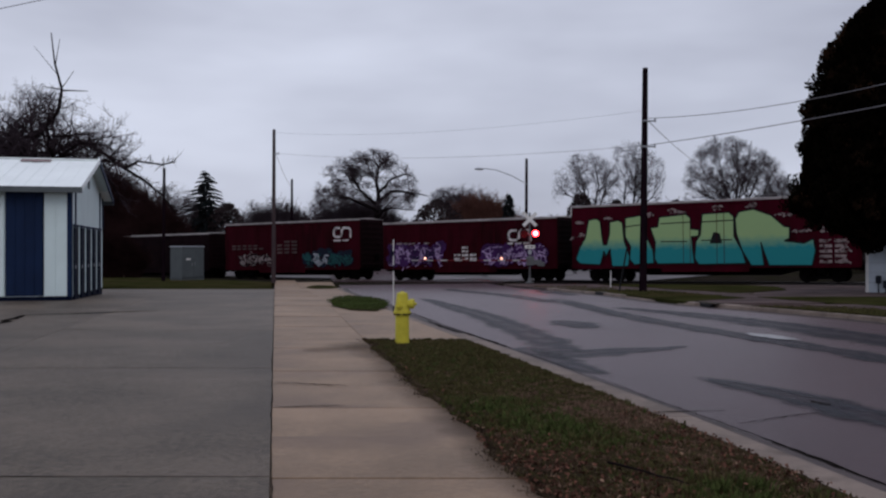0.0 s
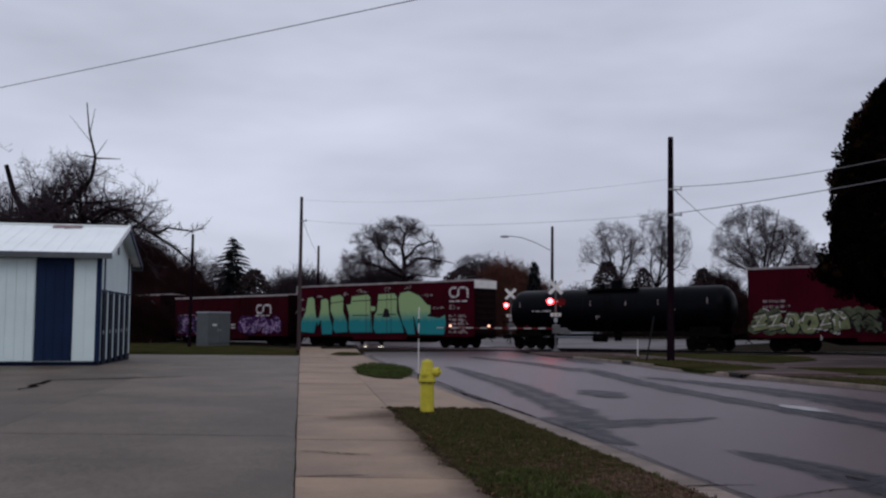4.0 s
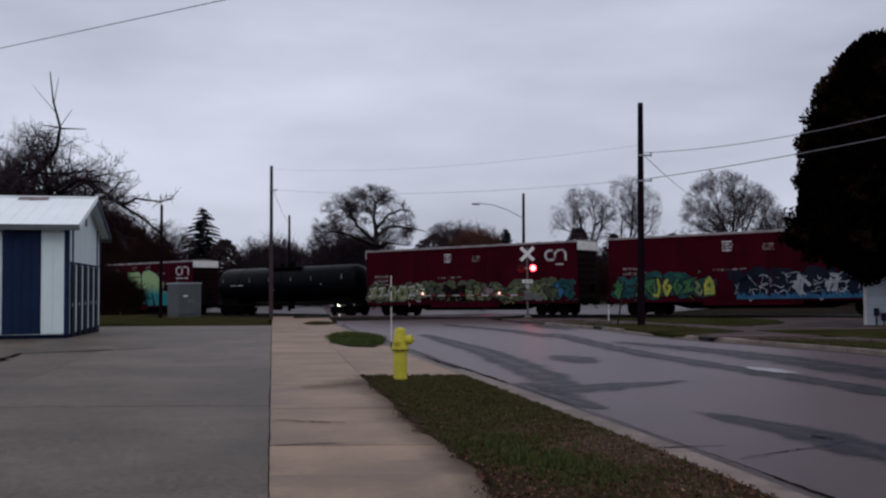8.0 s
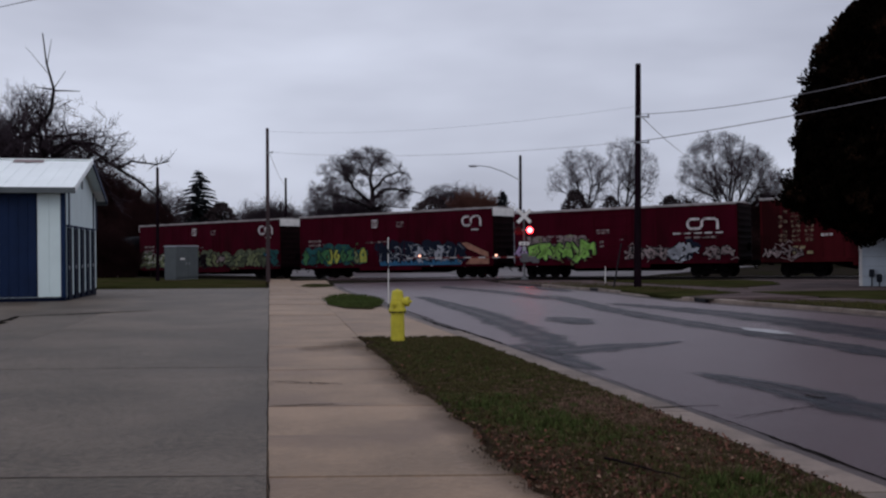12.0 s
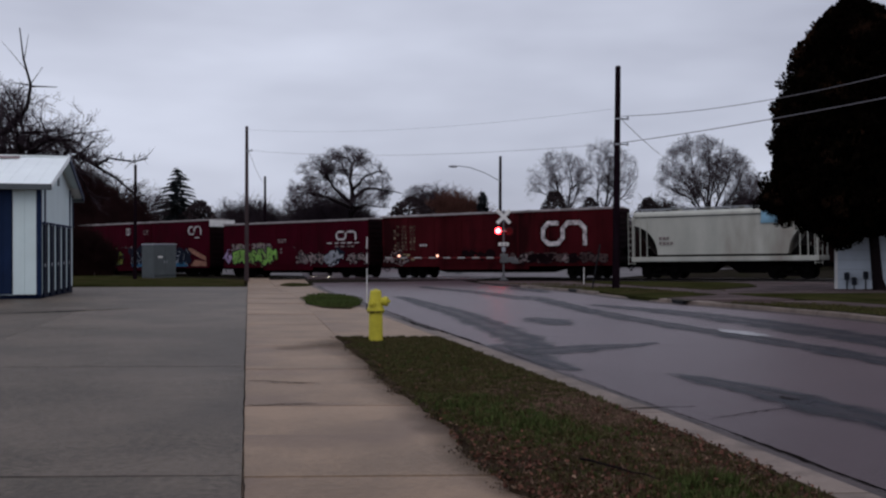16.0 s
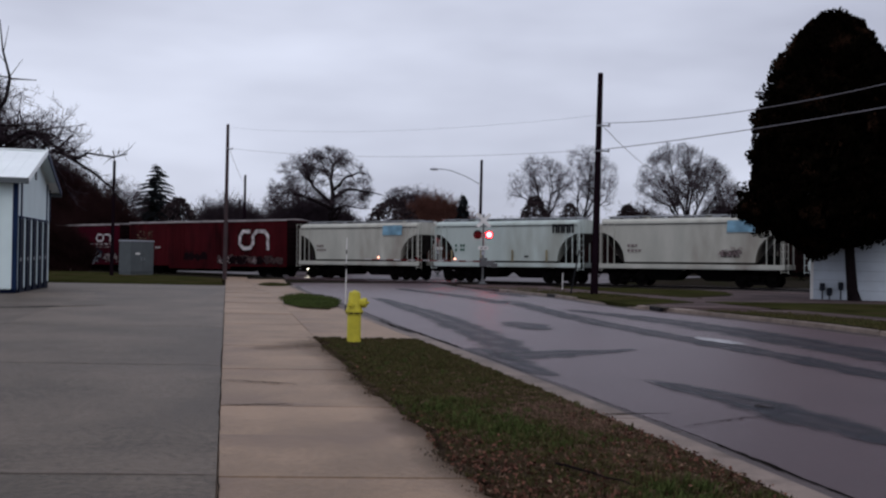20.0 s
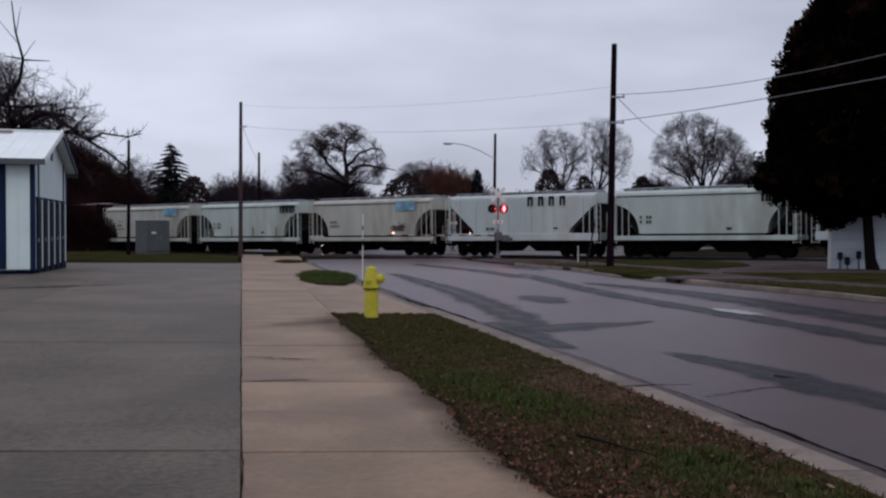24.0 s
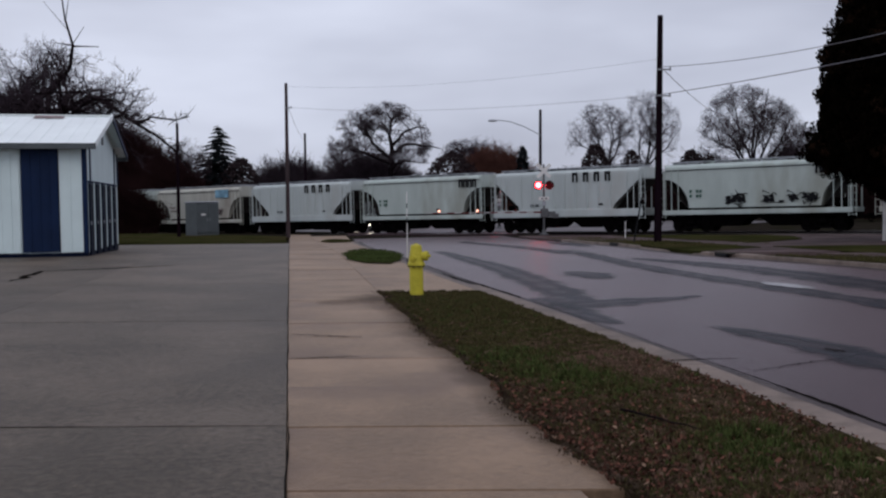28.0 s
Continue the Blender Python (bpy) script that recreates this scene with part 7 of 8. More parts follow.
bare_tree(21.0, 130, 15.8, 12, 9, "tall thin bare tree with pale twigs", 0.36, 0.25, 3, 6, 0.4, M_TWIG, "bare_tree", 2, 0.011, 0.75, 11000, [
    ([(0, 0), (0.1, 7.0)], 0.3), ([(0.1, 7.0), (-1.2, 10.0), (-2.4, 14.0)], 0.17), ([(0, 6.8), (-2.6, 9.4), (-4.6, 11.2)], 0.15), ([(0.1, 7.0), (0.6, 11.0), (0.3, 14.6)], 0.17), ([(0.1, 7.0), (1.9, 10.5), (2.4, 13.2)], 0.14)])
bare_tree(26.0, 130, 16.8, 12, 10, "tall bare tree with upright limbs", 0.36, 0.25, 3, 6, 0.4, M_TWIG, "bare_tree", 2, 0.011, 0.75, 11000, [
    ([(0, 0), (0, 6.5)], 0.3), ([(0, 6.5), (-0.6, 10.0), (-1.2, 13.0)], 0.15), ([(0, 6.5), (0.6, 11.0), (1.2, 15.6)], 0.18), ([(0, 6.4), (1.8, 10.0), (3.4, 13.4)], 0.16), ([(0, 6.2), (3.0, 9.4), (5.2, 12.2)], 0.14)])
bare_tree(34.8, 110, 15.9, 12.8, 11, "bare vase-shaped tree with many upright limbs", 0.5, 0.16, 6, 6, 0.3, M_TWIG, "bare_tree", 2, 0.012, 0.85, 26000, [
    ([(0, 0), (0, 5.2)], 0.45), ([(0, 5.0), (-3.0, 7.8), (-5.4, 9.6)], 0.17), ([(0, 5.1), (-2.6, 9.0), (-4.6, 12.2)], 0.17), ([(0, 5.2), (-1.5, 10.0), (-2.4, 14.0)], 0.17),
    ([(0, 5.2), (-0.3, 10.6), (-0.2, 15.2)], 0.17), ([(0, 5.2), (1.0, 10.4), (1.6, 15.0)], 0.17), ([(0, 5.2), (1.9, 9.8), (3.4, 13.8)], 0.17), ([(0, 5.1), (2.8, 8.8), (4.9, 12.0)], 0.17), ([(0, 5.0), (3.2, 7.6), (5.7, 9.8)], 0.16)])
bare_tree(44.0, 118, 12.0, 9, 13, "bare tree beside the cedar", 0.25, 0.25, 2, 6, 0.35, cap=7000)
bare_tree(-25.0, 125, 8.8, 9, 14, "low grey bare tree in the distance", 0.2, 0.2, 2, 6, 0.3, fill=0.8, cap=6000)
bare_tree(-18.5, 128, 8.9, 9, 15, "low bare tree in the distance", 0.2, 0.2, 2, 6, 0.3, fill=0.8, cap=6000)
bare_tree(-33.8, 118, 11.0, 7.5, 16, "grey bare tree near the spruce", 0.22, 0.2, 2, 6, 0.3, fill=1.0, cap=12000)
bare_tree(-24.6, 124, 9.2, 7, 17, "grey bare tree behind the rounded evergreen", 0.2, 0.2, 2, 6, 0.3, fill=1.0, cap=9000)
conifer(-30.6, 120, 12.9, 12.6, 3, "tall dark spruce standing above the trees")
leafy_lump(-27.6, 119, 5.6, 8.4, 4, "dark rounded evergreen next to the spruce", M_HEDGE)
leafy_lump(7.9, 112, 1.7, 8.8, 5, "narrow dark evergreen by the lamp pole", n=900)
leafy_lump(19.0, 128, 4.6, 9.8, 6, "dark round evergreen under the bare trees", M_HEDGE)
leafy_lump(24.2, 130, 3.6, 9.0, 7, "small dark evergreen under the bare trees", M_HEDGE, n=1500)
leafy_lump(-0.6, 118, 7.5, 8.6, 8, "dark evergreen hedge behind the railway", M_HEDGE, n=3400)
leafy_lump(29.0, 116, 4.0, 8.2, 9, "dark round shrub behind the railway", M_HEDGE, n=1500)
shrub_mass(5.0, 120, 12.5, 4, 12.6, 51, "reddish brown leafless thicket behind the railway", M_TWIGRUST, 3400, thick=1.5)
shrub_mass(31.0, 117, 8, 4, 11.2, 52, "brown leafless thicket by the railway", M_TWIGRED, count=1300, thick=1.8)
shrub_mass(40.5, 113, 10, 4, 11, 55, "brown leafless thicket behind the cedar", M_TWIGRED, 1900, thick=1.9)
shrub_mass(-38.0, 101, 18, 6, 15.6, 53, "dense brown leafless thicket beside the railway", count=3600, thick=2.0)
shrub_mass(-48.0, 108, 20, 6, 13.5, 54, "dense brown leafless thicket behind the shed", count=3000, thick=1.8)
shrub_mass(-21.0, 120, 13, 4, 11.5, 56, "grey leafless thicket in the distance", M_TWIG, 1700, thick=1.6)
shrub_mass(-10.5, 116, 15, 5, 11.4, 57, "grey leafless thicket under the broad tree", M_TWIG, 2600, thick=1.9)
shrub_mass(15.5, 128, 8, 4, 9.0, 58, "grey leafless thicket past the crossing", M_TWIG, 700, thick=1.8)
shrub_mass(23.0, 134, 15, 4, 9.8, 59, "grey leafless thicket under tall trees", M_TWIG, 1100, thick=1.9)
shrub_mass(47.0, 102, 20, 5, 11.0, 60, "dark leafless thicket beyond the cedar", M_TWIGRED, 2600, thick=1.5)
shrub_mass(68.0, 98, 18, 5, 9.5, 61, "dark leafless thicket along the railway", M_TWIGRED, 1900)
shrub_mass(-30.4, 98, 8.0, 3, 10.5, 65, "low brown leafless brush by the railway", M_TWIGRED, 1100, thick=1.6)
shrub_mass(-30.8, 82, 6, 3, 8.0, 62, "dark leafless brush between the shed and the railway", M_TWIGRED, 650)
shrub_mass(-29.0, 82.5, 4.8, 2.5, 5.4, 66, "scrubby dark brush in front of the railway", M_TWIGRED, 800, thick=1.3)
shrub_mass(24.0, 99, 22, 3, 7.4, 63, "low dark leafless hedge along the railway", M_TWIGRED, 2600)
shrub_mass(44.0, 88, 18, 3, 7.2, 64, "low dark leafless hedge near the cedar", M_TWIGRED, 1700)
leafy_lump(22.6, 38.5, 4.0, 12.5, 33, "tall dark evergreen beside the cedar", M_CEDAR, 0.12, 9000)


# ---- paint on the cars ----
def ribbon(bm, pts, w, y, closed=False):
    """A flat painted stroke of even width with round joints."""
    pts = [Vector((p[0], p[1])) for p in pts]
    if closed:
        pts = pts + pts[:1]
    for a, b in zip(pts, pts[1:]):
        d = b - a
        if d.length < 1e-4:
            continue
        n = Vector((-d.y, d.x)).normalized() * w / 2
        bm.faces.new([bm.verts.new((p.x, y, p.y)) for p in (a + n, a - n, b - n, b + n)])
    for p in pts[1:-1] if not closed else pts[1:]:
        bm.faces.new([bm.verts.new((p.x + w / 2 * math.cos(i * math.pi / 4), y - 0.0015, p.y + w / 2 * math.sin(i * math.pi / 4))) for i in range(8)])
    return bm


def sheet(bm, pts, y):
    bm.faces.new([bm.verts.new((x, y, z)) for x, z in pts])
    return bm


def side_of(car):
    return -1.592 if "boxcar" in car.name else -1.545


def bars(car, x0, x1, z0, z1, rows, cols, mat, name="stencil", label="row of unreadable stencil bars"):
    """Unreadable stencilling as plain bars."""
    rng = random.Random(int(1000 * (x0 + z0)) & 0xFFFF)
    y = side_of(car)
    h = (z1 - z0) / rows
    for r in range(rows):
        bm = B()
        x = x0
        for c in range(cols):
            w = (x1 - x0) / cols
            if rng.random() < 0.9:
                sheet(bm, [(x, z1 - (r + 0.78) * h), (x + w * rng.uniform(0.55, 0.85), z1 - (r + 0.78) * h), (x + w * 0.8, z1 - (r + 0.18) * h), (x, z1 - (r + 0.18) * h)], y)
            x += w
        if bm.faces:
            tagged(part(name, bm, mat, car, label), kind="stuff")
        else:
            bm.free()


def band_mark(car, x0, x1, z0, z1, mat, w=None):
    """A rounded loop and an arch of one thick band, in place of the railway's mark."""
    y = side_of(car)
    w = w or (z1 - z0) * 0.2
    k = x0 + (x1 - x0) * 0.47
    c = (z1 - z0) * 0.22
    lo, hi, a, b = z0 + w / 2, z1 - w / 2, x0 + w / 2, x1 - w / 2
    bm = B()
    path = [(k - w * 0.9, hi), (a + c, hi), (a, hi - c), (a, lo + c), (a + c, lo), (k + w * 0.1 - c, lo), (k + w * 0.1, lo + c), (k + w * 0.1, hi - c), (k + w * 0.1 + c, hi), (b - c, hi), (b, hi - c), (b, lo - w / 2)]
    ribbon(bm, path, w, y)
    part("band_mark", bm, mat, car, "thick pale painted band that loops back")


def block_mark(car, x0, x1, z0, z1, n, mat, gap=0.25, label="plain black painted block"):
    """A row of plain hollow blocks in place of the owner's name."""
    y = side_of(car) - 0.02
    w = (x1 - x0) / n
    for i in range(n):
        a, b = x0 + i * w, x0 + i * w + w * (1 - gap)
        t = (b - a) * 0.36
        bm = B()
        for u in (a, b - t):
            sheet(bm, [(u, z0), (u + t, z0), (u + t, z1), (u, z1)], y)
        sheet(bm, [(a + t, z1 - 0.3 * (z1 - z0)), (b - t, z1 - 0.3 * (z1 - z0)), (b - t, z1), (a + t, z1)], y)
        part("mark_block", bm, mat, car, label)


STROKES = [
    [[(0.1, 0.5), (0.3, 0.95), (0.75, 0.9), (0.92, 0.5), (0.7, 0.08), (0.3, 0.1), (0.1, 0.5)]],
    [[(0.05, 0.15), (0.35, 0.9), (0.6, 0.35), (0.95, 0.8)]],
    [[(0.1, 0.9), (0.5, 0.6), (0.15, 0.3), (0.6, 0.05), (0.95, 0.35)]],
    [[(0.15, 0.05), (0.1, 0.6), (0.45, 0.95), (0.8, 0.7), (0.85, 0.1)], [(0.45, 0.5), (0.45, 0.1)]],
    [[(0.0, 0.2), (1.0, 0.35)], [(0.1, 0.75), (0.9, 0.9)], [(0.3, 0.2), (0.7, 0.85)]],
    [[(0.5, 0.95), (0.12, 0.55), (0.5, 0.1), (0.88, 0.5), (0.55, 0.62)]],
]


def graffiti(car, x0, x1, z0, z1, n, fills, seed, outline=M_BLACKPAINT, shine=None, fat=0.3, cloud=None, strokes=None):
    """A painted piece: overlapping thick letters-like shapes with dark outlines, shading and highlights."""
    rng = random.Random(seed)
    y = side_of(car)
    z0 = max(z0, 1.02)
    w, h = (x1 - x0) / n, z1 - z0
    if cloud:
        bm = B()
        for _ in range(n * 5):
            cx, cz, r = rng.uniform(x0, x1), rng.uniform(z0 + h * 0.2, z1 - h * 0.05), h * rng.uniform(0.14, 0.26)
            spin, jag = rng.uniform(0, 1), rng.uniform(0.75, 1.0)
            sheet(bm, [(cx + r * 1.3 * (1 if k % 2 else jag) * math.cos(k * math.pi / 6 + spin), max(z0 - 0.02, cz + r * (1 if k % 2 else jag) * math.sin(k * math.pi / 6 + spin))) for k in range(12)], y + 0.004 - 0.0001 * rng.random())
        part("graffiti_cloud", bm, cloud, car, "soft sprayed background cloud")
    for i in range(n):
        if strokes:
            kind = [[(rng.uniform(-0.3, 1.3), rng.random()), (rng.uniform(-0.1, 1.1), rng.choice((0.0, 0.5, 1.0)) + rng.uniform(-0.1, 0.1)), (rng.uniform(-0.3, 1.3), rng.random()), (rng.uniform(-0.4, 1.4), rng.random())] for _ in range(3)]
        else:
            kind = rng.choice(STROKES)
        a, b = x0 + i * w - 0.12 * w, x0 + (i + 1) * w + 0.1 * w
        lean = rng.uniform(-0.12, 0.16) * w
        top, low = z1 - rng.uniform(0, 0.16) * h, z0 + rng.uniform(0, 0.1) * h
        yy = y - 0.0045 * (i % 2)

        def put(p):
            return (a + (b - a) * (0.14 + 0.72 * p[0]) + lean * p[1], low + (top - low) * (0.12 + 0.76 * p[1]))

        t = min(w, h) * fat * rng.uniform(0.85, 1.15)
        o, f, s = B(), B(), B()
        for st in kind:
            q = [put(p) for p in st]
            ribbon(o, q, t + h * 0.12, yy)
            ribbon(f, q, t, yy - 0.0016)
            ribbon(s, [(u - t * 0.22, v + t * 0.2) for u, v in q[: max(2, len(q) // 2)]], t * 0.16, yy - 0.0042)
        g = tagged(part("graffiti_shape", f, rng.choice(fills), car, "bold sprayed graffiti shape"), kind="stuff")
        tagged(part("outline", o, outline, g, "dark sprayed outline"), kind="stuff")
        if shine:
            tagged(part("highlight", s, shine, g, "pale sprayed highlight"), kind="stuff")
        else:
            s.free()
    bm = B()
    for _ in range(n * 4):
        cx, cz = rng.uniform(x0, x1), rng.uniform(z0, z1)
        d = Vector((rng.uniform(-0.4, 0.4), rng.uniform(-0.3, 0.3)))
        ribbon(bm, [(cx, cz), (cx + d.x, cz + d.y), (cx + d.x * 1.2 + 0.1, cz + d.y * 0.4)], 0.05, y - 0.0095 - 0.0004 * rng.random())
    tagged(part("graffiti_splash", bm, rng.choice(fills) if not shine else shine, car, "thin sprayed strokes"), kind="stuff")


def mural(car):
    """The big fading green-to-teal shapes."""
    y = side_of(car)
    X = lambda u: -8.81 + (u - 65) * 0.01768
    Z = lambda v: max(1.02, 4.45 - (v - 110) * 0.01335)
    shapes = [
        [(118, 132), (150, 126), (166, 140), (172, 215), (178, 258), (192, 258), (204, 200), (205, 145), (240, 138), (256, 150), (262, 240), (284, 320), (278, 366), (212, 366), (205, 280), (188, 318), (180, 290), (164, 358), (80, 352), (62, 330), (80, 270), (104, 220)],
        [(268, 128), (330, 118), (352, 135), (350, 220), (375, 290), (378, 352), (300, 358), (282, 330), (288, 270), (266, 220)],
        [(400, 130), (500, 120), (518, 140), (518, 190), (548, 196), (545, 226), (520, 228), (524, 290), (530, 354), (392, 356), (380, 330), (384, 250), (366, 180), (394, 176)],
        [(560, 122), (655, 118), (672, 140), (672, 230), (700, 300), (712, 356), (545, 360), (530, 330), (536, 250), (552, 220)],
        [(690, 118), (740, 108), (800, 140), (840, 190), (860, 196), (858, 245), (842, 256), (905, 268), (935, 250), (942, 300), (930, 372), (850, 374), (790, 366), (772, 300), (764, 262), (774, 366), (730, 366), (700, 300), (680, 220), (676, 150)],
    ]
    for k, s in enumerate(shapes):
        c = (sum(p[0] for p in s) / len(s), sum(p[1] for p in s) / len(s))
        bm = B()
        sheet(bm, [(X(u), Z(v)) for u, v in s][::-1], y - 0.006)
        g = part("mural_shape", bm, M_MURAL, car, "huge green to teal sprayed shape")
        bm = B()
        ribbon(bm, [(X(u), Z(v)) for u, v in s], 0.09, y - 0.008, True)
        part("outline", bm, M_BLACKPAINT, g, "dark sprayed outline")
    for pts in ([(265, 172), (355, 160)], [(405, 162), (518, 158)], [(552, 160), (670, 156)], [(405, 248), (505, 250)], [(555, 246), (665, 246)]):
        bm = B()
        ribbon(bm, [(X(u), Z(v)) for u, v in pts], 0.07, y - 0.0105)
        part("mural_line", bm, M_BLACKPAINT, car, "thin dark sprayed line")
    rng = random.Random(3)
    for u, v, a in ((85, 148, 26), (200, 130, 24), (360, 118, 30), (465, 105, 50), (605, 98, 40), (722, 92, 40), (842, 140, 38), (900, 208, 40), (968, 204, 30), (50, 222, 18), (90, 205, 22), (1030, 262, 34), (1035, 348, 30), (1035, 300, 26)):
        bm = B()
        for _ in range(4):
            cx, cz = X(u) + rng.uniform(-0.01, 0.01) * a, Z(v) + rng.uniform(-0.12, 0.12)
            ribbon(bm, [(cx - 0.006 * a, cz - 0.05), (cx, cz + 0.06), (cx + 0.006 * a, cz - 0.03)], 0.09, y - 0.003 - 0.0002 * rng.random())
        tagged(part("paint_tag", bm, M_FADE, car, "small faded paint tag"), kind="stuff")
    bm = B()
    sheet(bm, [(X(585), Z(262)), (X(630), Z(262)), (X(622), Z(215)), (X(600), Z(208))], y - 0.0115)
    part("mural_hole", bm, M_BLACKPAINT, car, "dark painted gap")


def paint_train():
    A, Bc, C, D, E, F, G, H = [CARS[k][0] for k in "ABCDEFGH"]
    band_mark(A, 5.0, 6.95, 3.45, 4.35, M_MARK)
    bars(A, 5.05, 6.9, 3.15, 3.35, 1, 2, M_MARK)
    graffiti(A, 1.9, 7.0, 1.05, 2.45, 6, [M_TEAL, M_SILVER, M_TEAL], 2, M_DARKBLUE, fat=0.17, cloud=M_DARKBLUE, strokes=True)
    graffiti(A, -5.7, -2.1, 1.1, 2.4, 5, [M_FADE], 5, M_DARKCAR, fat=0.16, strokes=True)
    bars(A, -6.8, -2.8, 2.6, 3.1, 2, 6, M_GHOST)
    bars(A, -1.3, 1.2, 2.2, 3.4, 4, 3, M_GHOST)
    band_mark(Bc, 3.7, 5.65, 2.85, 3.7, M_MARK)
    bars(Bc, 3.7, 5.6, 2.6, 2.8, 1, 3, M_MARK)
    graffiti(Bc, -7.0, -2.1, 1.0, 2.75, 7, [M_LILAC, M_LILAC, M_DARKBLUE], 11, M_PURPLE, M_LILAC, 0.1, M_PURPLE, True)
    graffiti(Bc, 1.7, 6.7, 1.0, 2.6, 8, [M_LILAC, M_LILAC, M_DARKBLUE], 12, M_PURPLE, M_LILAC, 0.1, M_PURPLE, True)
    bars(Bc, -6.9, -3.0, 2.75, 2.95, 1, 6, M_FADE)
    bars(Bc, -0.9, 1.2, 1.5, 2.6, 4, 3, M_MARK)
    mural(C)
    band_mark(C, 6.95, 8.75, 3.8, 4.65, M_MARK)
    bars(C, 6.95, 8.7, 3.45, 3.65, 1, 3, M_MARK)
    bars(C, 6.95, 8.0, 2.9, 3.15, 1, 3, M_FADE)
    bars(C, 6.9, 8.6, 1.1, 2.6, 5, 2, M_FADE)
    for x, z0, z1 in ((-6.9, 3.0, 3.4), (-3.6, 3.0, 3.35), (-1.3, 3.0, 3.35), (1.3, 3.0, 3.35), (3.6, 3.0, 3.35), (6.9, 3.0, 3.45)):
        bm = B()
        box(bm, x - 0.04, x + 0.04, -1.535, -1.515, z0, z1)
        part("reflector_strip", bm, M_FADE, D, "small pale reflector strip")
    bars(D, -5.9, -4.3, 2.62, 2.78, 1, 7, M_MARK)
    bars(D, 4.6, 5.1, 2.62, 2.7, 1, 2, M_MARK)
    bars(D, -0.9, -0.5, 2.05, 2.35, 2, 2, M_FADE)
    for car, s in ((E, 1), (F, 2)):
        band_mark(car, 6.75, 8.45, 3.8, 4.6, M_MARK)
        bars(car, 6.75, 8.4, 3.48, 3.65, 1, 2, M_MARK)
        bars(car, -1.7, -0.85, 3.95, 4.65, 4, 1, M_MARK)
        bars(car, 0.75, 1.6, 3.95, 4.4, 3, 1, M_FADE)
        bars(car, -8.3, -6.9, 2.95, 3.2, 1, 4, M_FADE)
        bars(car, -8.3, -6.6, 2.62, 2.9, 1, 5, M_FADE)
        bars(car, -2.3, 2.4, 2.75, 2.95, 1, 4, M_FADE)
    graffiti(E, -9.0, -3.3, 1.0, 2.55, 6, [M_YELGREEN], 21, shine=M_MARK, fat=0.4, cloud=M_PALEGREEN)
    graffiti(E, -3.2, 3.0, 1.0, 2.45, 9, [M_YELGREEN, M_FADE, M_PALEGREEN, M_DARKCAR], 22, fat=0.24, cloud=M_PALEGREEN, strokes=True)
    graffiti(E, 3.1, 7.6, 1.0, 2.5, 6, [M_YELGREEN, M_YELGREEN, M_PALEGREEN], 23, fat=0.3, cloud=M_PALEGREEN, strokes=True)
    graffiti(E, 7.4, 9.0, 1.0, 2.45, 2, [M_TEAL, M_BLUESPRAY], 24, fat=0.4, cloud=M_TEAL)
    graffiti(F, -8.9, -6.2, 1.0, 2.5, 4, [M_LEAFGREEN, M_FADE, M_TEAL], 31, fat=0.26, cloud=M_TEAL, strokes=True)
    graffiti(F, -6.4, -2.2, 1.0, 2.7, 6, [M_LEAFGREEN, M_LEMON, M_LEAFGREEN, M_YELGREEN], 33, fat=0.32, cloud=M_TEAL)
    graffiti(F, -1.0, 6.8, 1.0, 2.7, 9, [M_DARKBLUE, M_SILVER, M_DARKBLUE], 32, M_DARKBLUE, M_SILVER, 0.2, M_DARKBLUE, True)
    bm = B()
    for k in range(26):
        sheet(bm, [(-0.9 + 0.29 * k, 1.02), (-0.58 + 0.29 * k, 1.02), (-0.62 + 0.29 * k, 1.28 + 0.12 * math.sin(k * 1.9)), (-0.84 + 0.29 * k, 1.34 + 0.1 * math.sin(k * 2.7))], -1.607 - 0.0001 * (k % 2))
    tagged(part("graffiti_band", bm, M_BLUESPRAY, F, "bright blue sprayed band along the sill"), kind="stuff")
    bm = B()
    sheet(bm, [(6.7, 2.6), (7.2, 2.65), (8.2, 2.2), (9.0, 1.9), (9.05, 1.5), (8.3, 1.75), (7.2, 2.2)], -1.602)
    sheet(bm, [(7.0, 1.05), (9.05, 1.05), (9.05, 1.45), (7.6, 1.6)], -1.6)
    part("graffiti_shape", bm, M_PEACH, F, "peach sprayed sweep")
    graffiti(G, -6.6, -1.8, 1.0, 2.75, 6, [M_GREEN], 41, shine=M_YELGREEN, fat=0.3, cloud=M_FADE, strokes=True)
    graffiti(G, -7.7, -6.7, 1.1, 2.6, 1, [M_LILAC], 42)
    bars(G, -6.9, -2.9, 2.72, 2.95, 1, 5, M_FADE)
    band_mark(G, 4.7, 6.75, 3.0, 3.75, M_MARK)
    bars(G, 3.8, 7.2, 2.72, 2.86, 1, 5, M_MARK)
    bars(G, 4.6, 6.8, 2.42, 2.62, 1, 4, M_FADE)
    graffiti(G, 0.7, 3.6, 1.05, 2.2, 3, [M_FADE], 43, fat=0.18, strokes=True)
    graffiti(G, 3.6, 5.6, 1.0, 2.4, 2, [M_SILVER], 44, fat=0.2, cloud=M_DARKBLUE, strokes=True)
    graffiti(G, 5.9, 7.7, 1.1, 2.1, 2, [M_FADE], 45, M_DARKCAR, fat=0.15, strokes=True)
    bars(G, -1.5, -0.5, 2.9, 3.25, 2, 3, M_FADE)
    bars(G, 0.2, 0.8, 2.4, 2.6, 1, 2, M_FADE)
    bars(G, -1.3, -0.9, 2.0, 2.5, 2, 1, M_FADE)
    band_mark(H, 4.2, 7.6, 2.25, 3.95, M_MARK, 0.3)
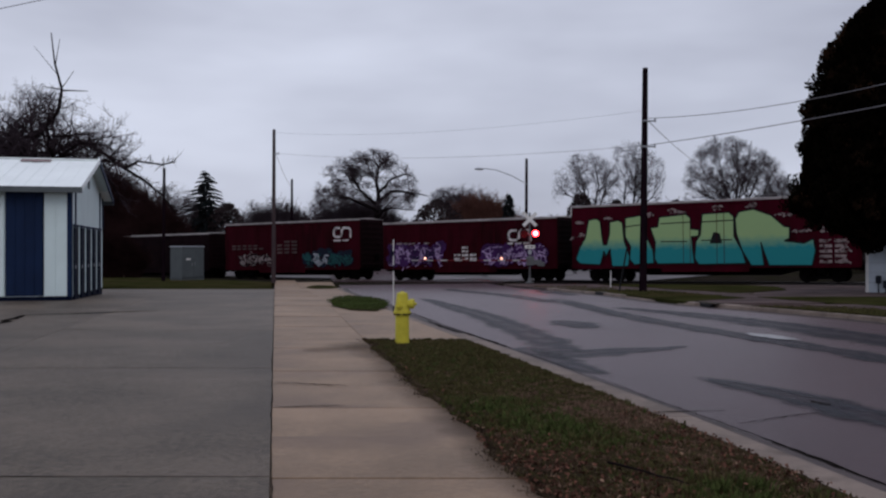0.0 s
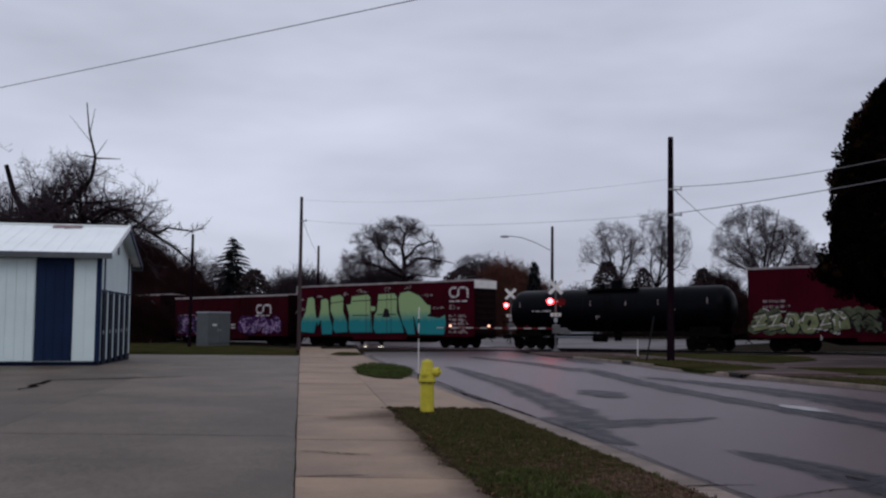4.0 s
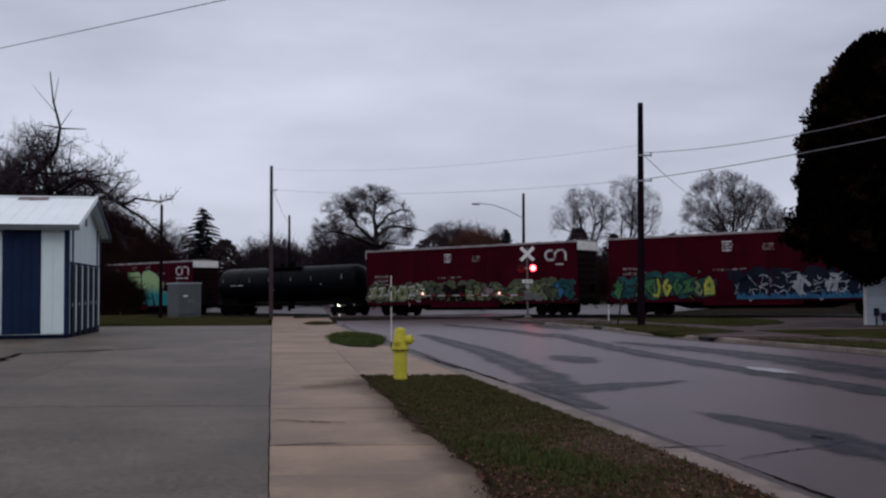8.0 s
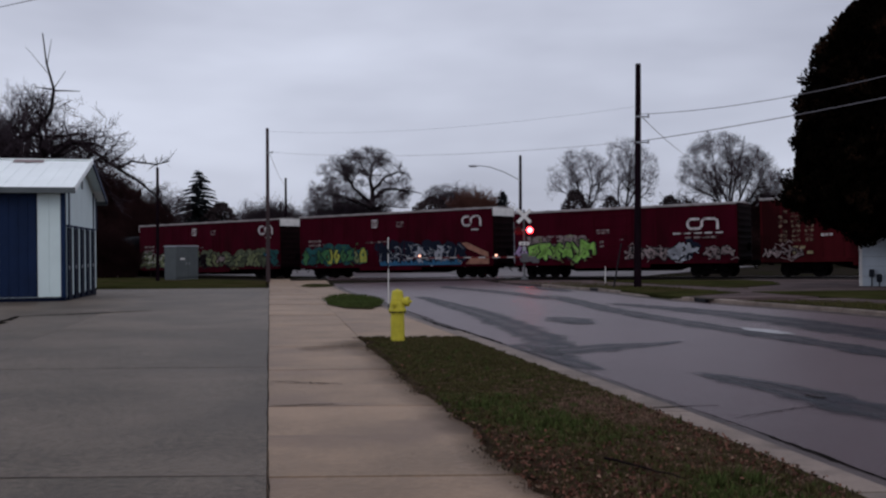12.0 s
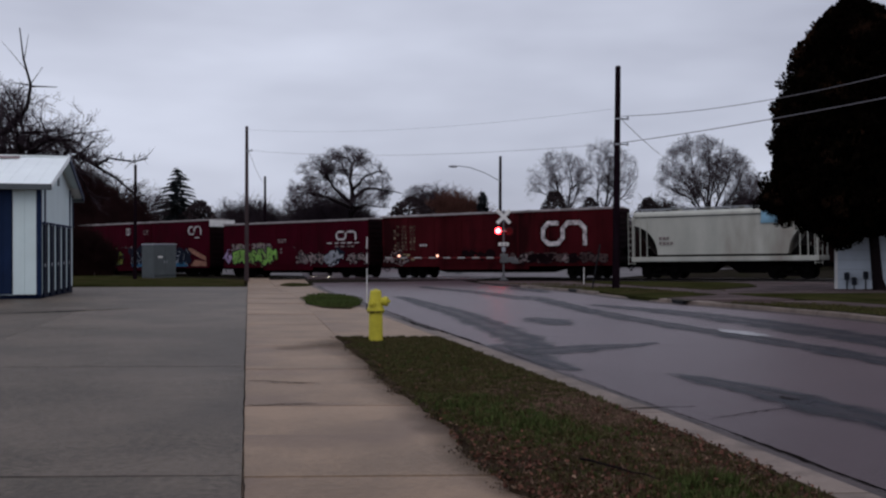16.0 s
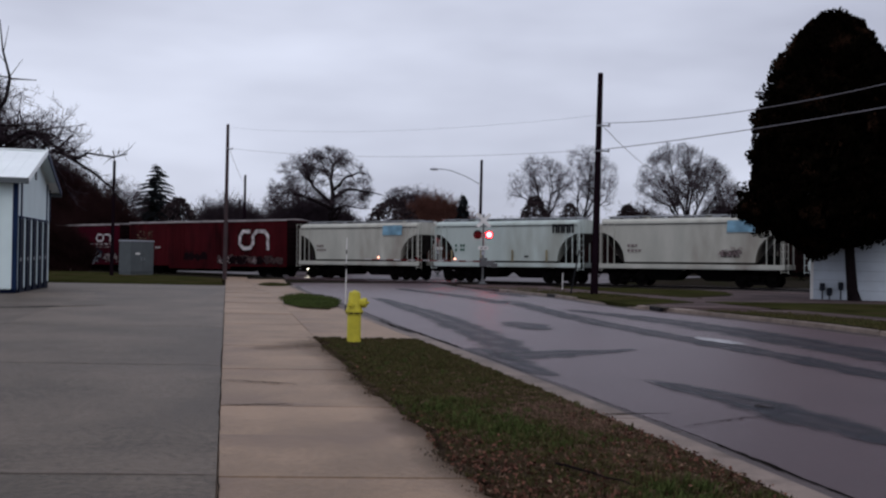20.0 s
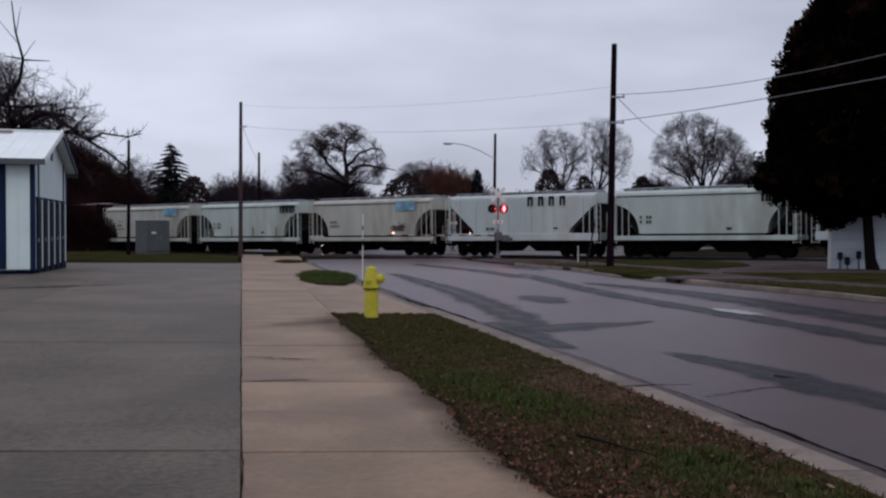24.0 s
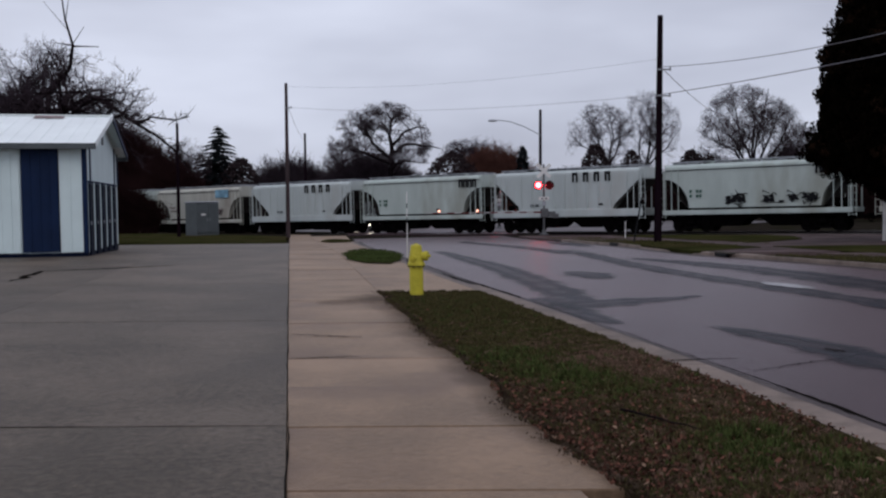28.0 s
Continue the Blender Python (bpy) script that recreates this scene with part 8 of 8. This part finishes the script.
    for k, c0 in enumerate((-8.3, -7.55, -6.8)):
        bars(H, c0, c0 + 0.55, 2.05, 4.0, 7, 2, M_TAN)
    bars(H, -5.9, -5.0, 2.35, 2.6, 1, 4, M_MARK)
    bars(H, -7.5, -6.3, 1.3, 1.9, 2, 3, M_YELFADE)
    graffiti(H, 1.9, 9.0, 1.0, 1.8, 11, [M_GHOST, M_GHOST, M_FADE, M_DARKCAR], 51, outline=M_DARKCAR, fat=0.2, cloud=M_GHOST, strokes=True)
    graffiti(H, -9.1, -7.0, 1.05, 1.9, 4, [M_FADE], 52, outline=M_DARKCAR, fat=0.15, strokes=True)
    graffiti(H, -2.4, 0.6, 1.3, 2.1, 4, [M_DARKCAR], 53, outline=M_DARKCAR)
    for k in "IKP":
        c = CARS[k][0]
        block_mark(c, 2.5, 4.15, 3.45, 4.1, 3, M_LOGOBLUE, -0.05, "blue painted block")
        bm = B()
        sheet(bm, [(2.45, 3.4), (4.2, 3.4), (4.25, 4.12), (2.5, 4.12)], side_of(c) - 0.012)
        part("mark_ground", bm, M_LOGOBLUE, c, "solid blue painted panel")
        bars(c, -3.9, -2.9, 2.1, 2.75, 2, 4, M_FADE)
    graffiti(CARS["K"][0], 2.0, 3.3, 1.85, 2.4, 3, [M_FADE], 61, outline=M_DARKCAR, fat=0.16, strokes=True)
    for k in "JMO":
        c = CARS[k][0]
        block_mark(c, 3.7, 5.3, 3.45, 4.05, 4, M_BLACKPAINT, 0.06)
        bars(c, -3.95, -3.1, 2.15, 2.75, 2, 4, M_GREENDARK)
        bars(c, 1.6, 2.0, 1.75, 1.95, 1, 1, M_BLACKPAINT)
    for x in (-4.3, -1.9, 0.6, 3.2):
        bm = B()
        sheet(bm, [(x, 1.5), (x + 0.14, 1.5), (x + 0.14, 2.3), (x, 2.3)], -1.55)
        part("reflector_strip", bm, M_YELFADE, CARS["J"][0], "faded yellow reflector strip")
    for k, (x0, x1) in enumerate(((-1.6, -0.5), (0.75, 1.3), (2.2, 2.7), (3.0, 3.75))):
        graffiti(CARS["O"][0], x0, x1, 1.75, 2.4, 3 if k in (0, 3) else 2, [M_BLACKPAINT], 70 + k, fat=0.16, strokes=True)
    for k in "LN":
        c = CARS[k][0]
        block_mark(c, 0.65, 3.9, 3.5, 4.15, 4, M_BLACKPAINT, 0.48)
        bars(c, 2.6, 3.0, 1.85, 2.05, 1, 1, M_BLACKPAINT)
        bars(c, -2.7, -1.9, 1.8, 2.1, 1, 2, M_CABINET)


M_TAN = shade("tan_stencil", (0.15, 0.105, 0.075), 0.7, 0.35, 2, bump=0)
worn_through(M_TAN, 4.0, 0.36, 0.6)
M_YELFADE = shade("faded_yellow", (0.23, 0.19, 0.11), 0.7, 0.3, 2, bump=0)
M_GREENDARK = shade("dark_green_stencil", (0.05, 0.12, 0.09), 0.7, 0.2, 2, bump=0)
M_DARKBLUE = shade("dark_blue_outline", (0.005, 0.008, 0.02), 0.6, 0.2, 2, bump=0)
paint_train()


def lamp_rows(x, y, z, phase):
    """A lamp that shows its glowing face for every other 0.596 s."""
    rows, half = [(0.0, phase(0.0))], 0.5956
    k, t = 0, 0.198
    while t < 28.0:
        before, after = phase(t - 0.05), phase(t + 0.05)
        for i in range(4):
            u = t - 0.05 + i / 30
            if rows[-1][0] < u <= 28.0:
                rows.append((u, before + (after - before) * i / 3))
        t += half
    rows.append((28.0, phase(28.0))) if rows[-1][0] < 27.95 else None
    return [(t, pose(x, y, z, 0, 0, a)) for t, a in rows]


def left_lit(t):
    return int(math.floor((t - 0.198) / 0.5956)) % 2 == 0


def motions():
    """The train rolls to the left past the crossing; the signal lamps take turns."""
    for car, s in TRAIN:
        walk(car, [(t, car_pose(s - travelled(t))) for t in (0, 4, 8, 12, 16, 20, 24, 28)])
    place = dict((car, s) for car, s in TRAIN)
    for ob, dx, car in WHEELS:
        rows = []
        for k in range(421):
            t = min(28.0, k / 15)
            inside = [abs(place[car] - travelled(u)) < 75 for u in (t - 0.07, t, t + 0.07)]
            if any(inside) or k in (0, 420):
                rows.append((t, pose(dx, 0, 0.46, 0, -math.degrees((travelled(t)) / 0.46) % 360.0, 0)))
        keep = []
        for r in rows:
            if keep and r[0] - keep[-1][0] > 0.1:
                r = (r[0], keep[-1][1]) if r[0] == 28.0 else r
                keep[-1] = (keep[-1][0], r[1]) if keep[-1][0] == 0.0 else keep[-1]
            keep.append(r)
        walk(ob, keep)
    for ob, x, y, z, name in LAMPS:
        if name == "tip_lamp":
            continue
        on_left = x < 0 if name == "flasher_lamp" else name == "left_phase_lamp"
        walk(ob, lamp_rows(x, y, z, lambda t: 0.0 if left_lit(t) == on_left else 180.0))


motions()
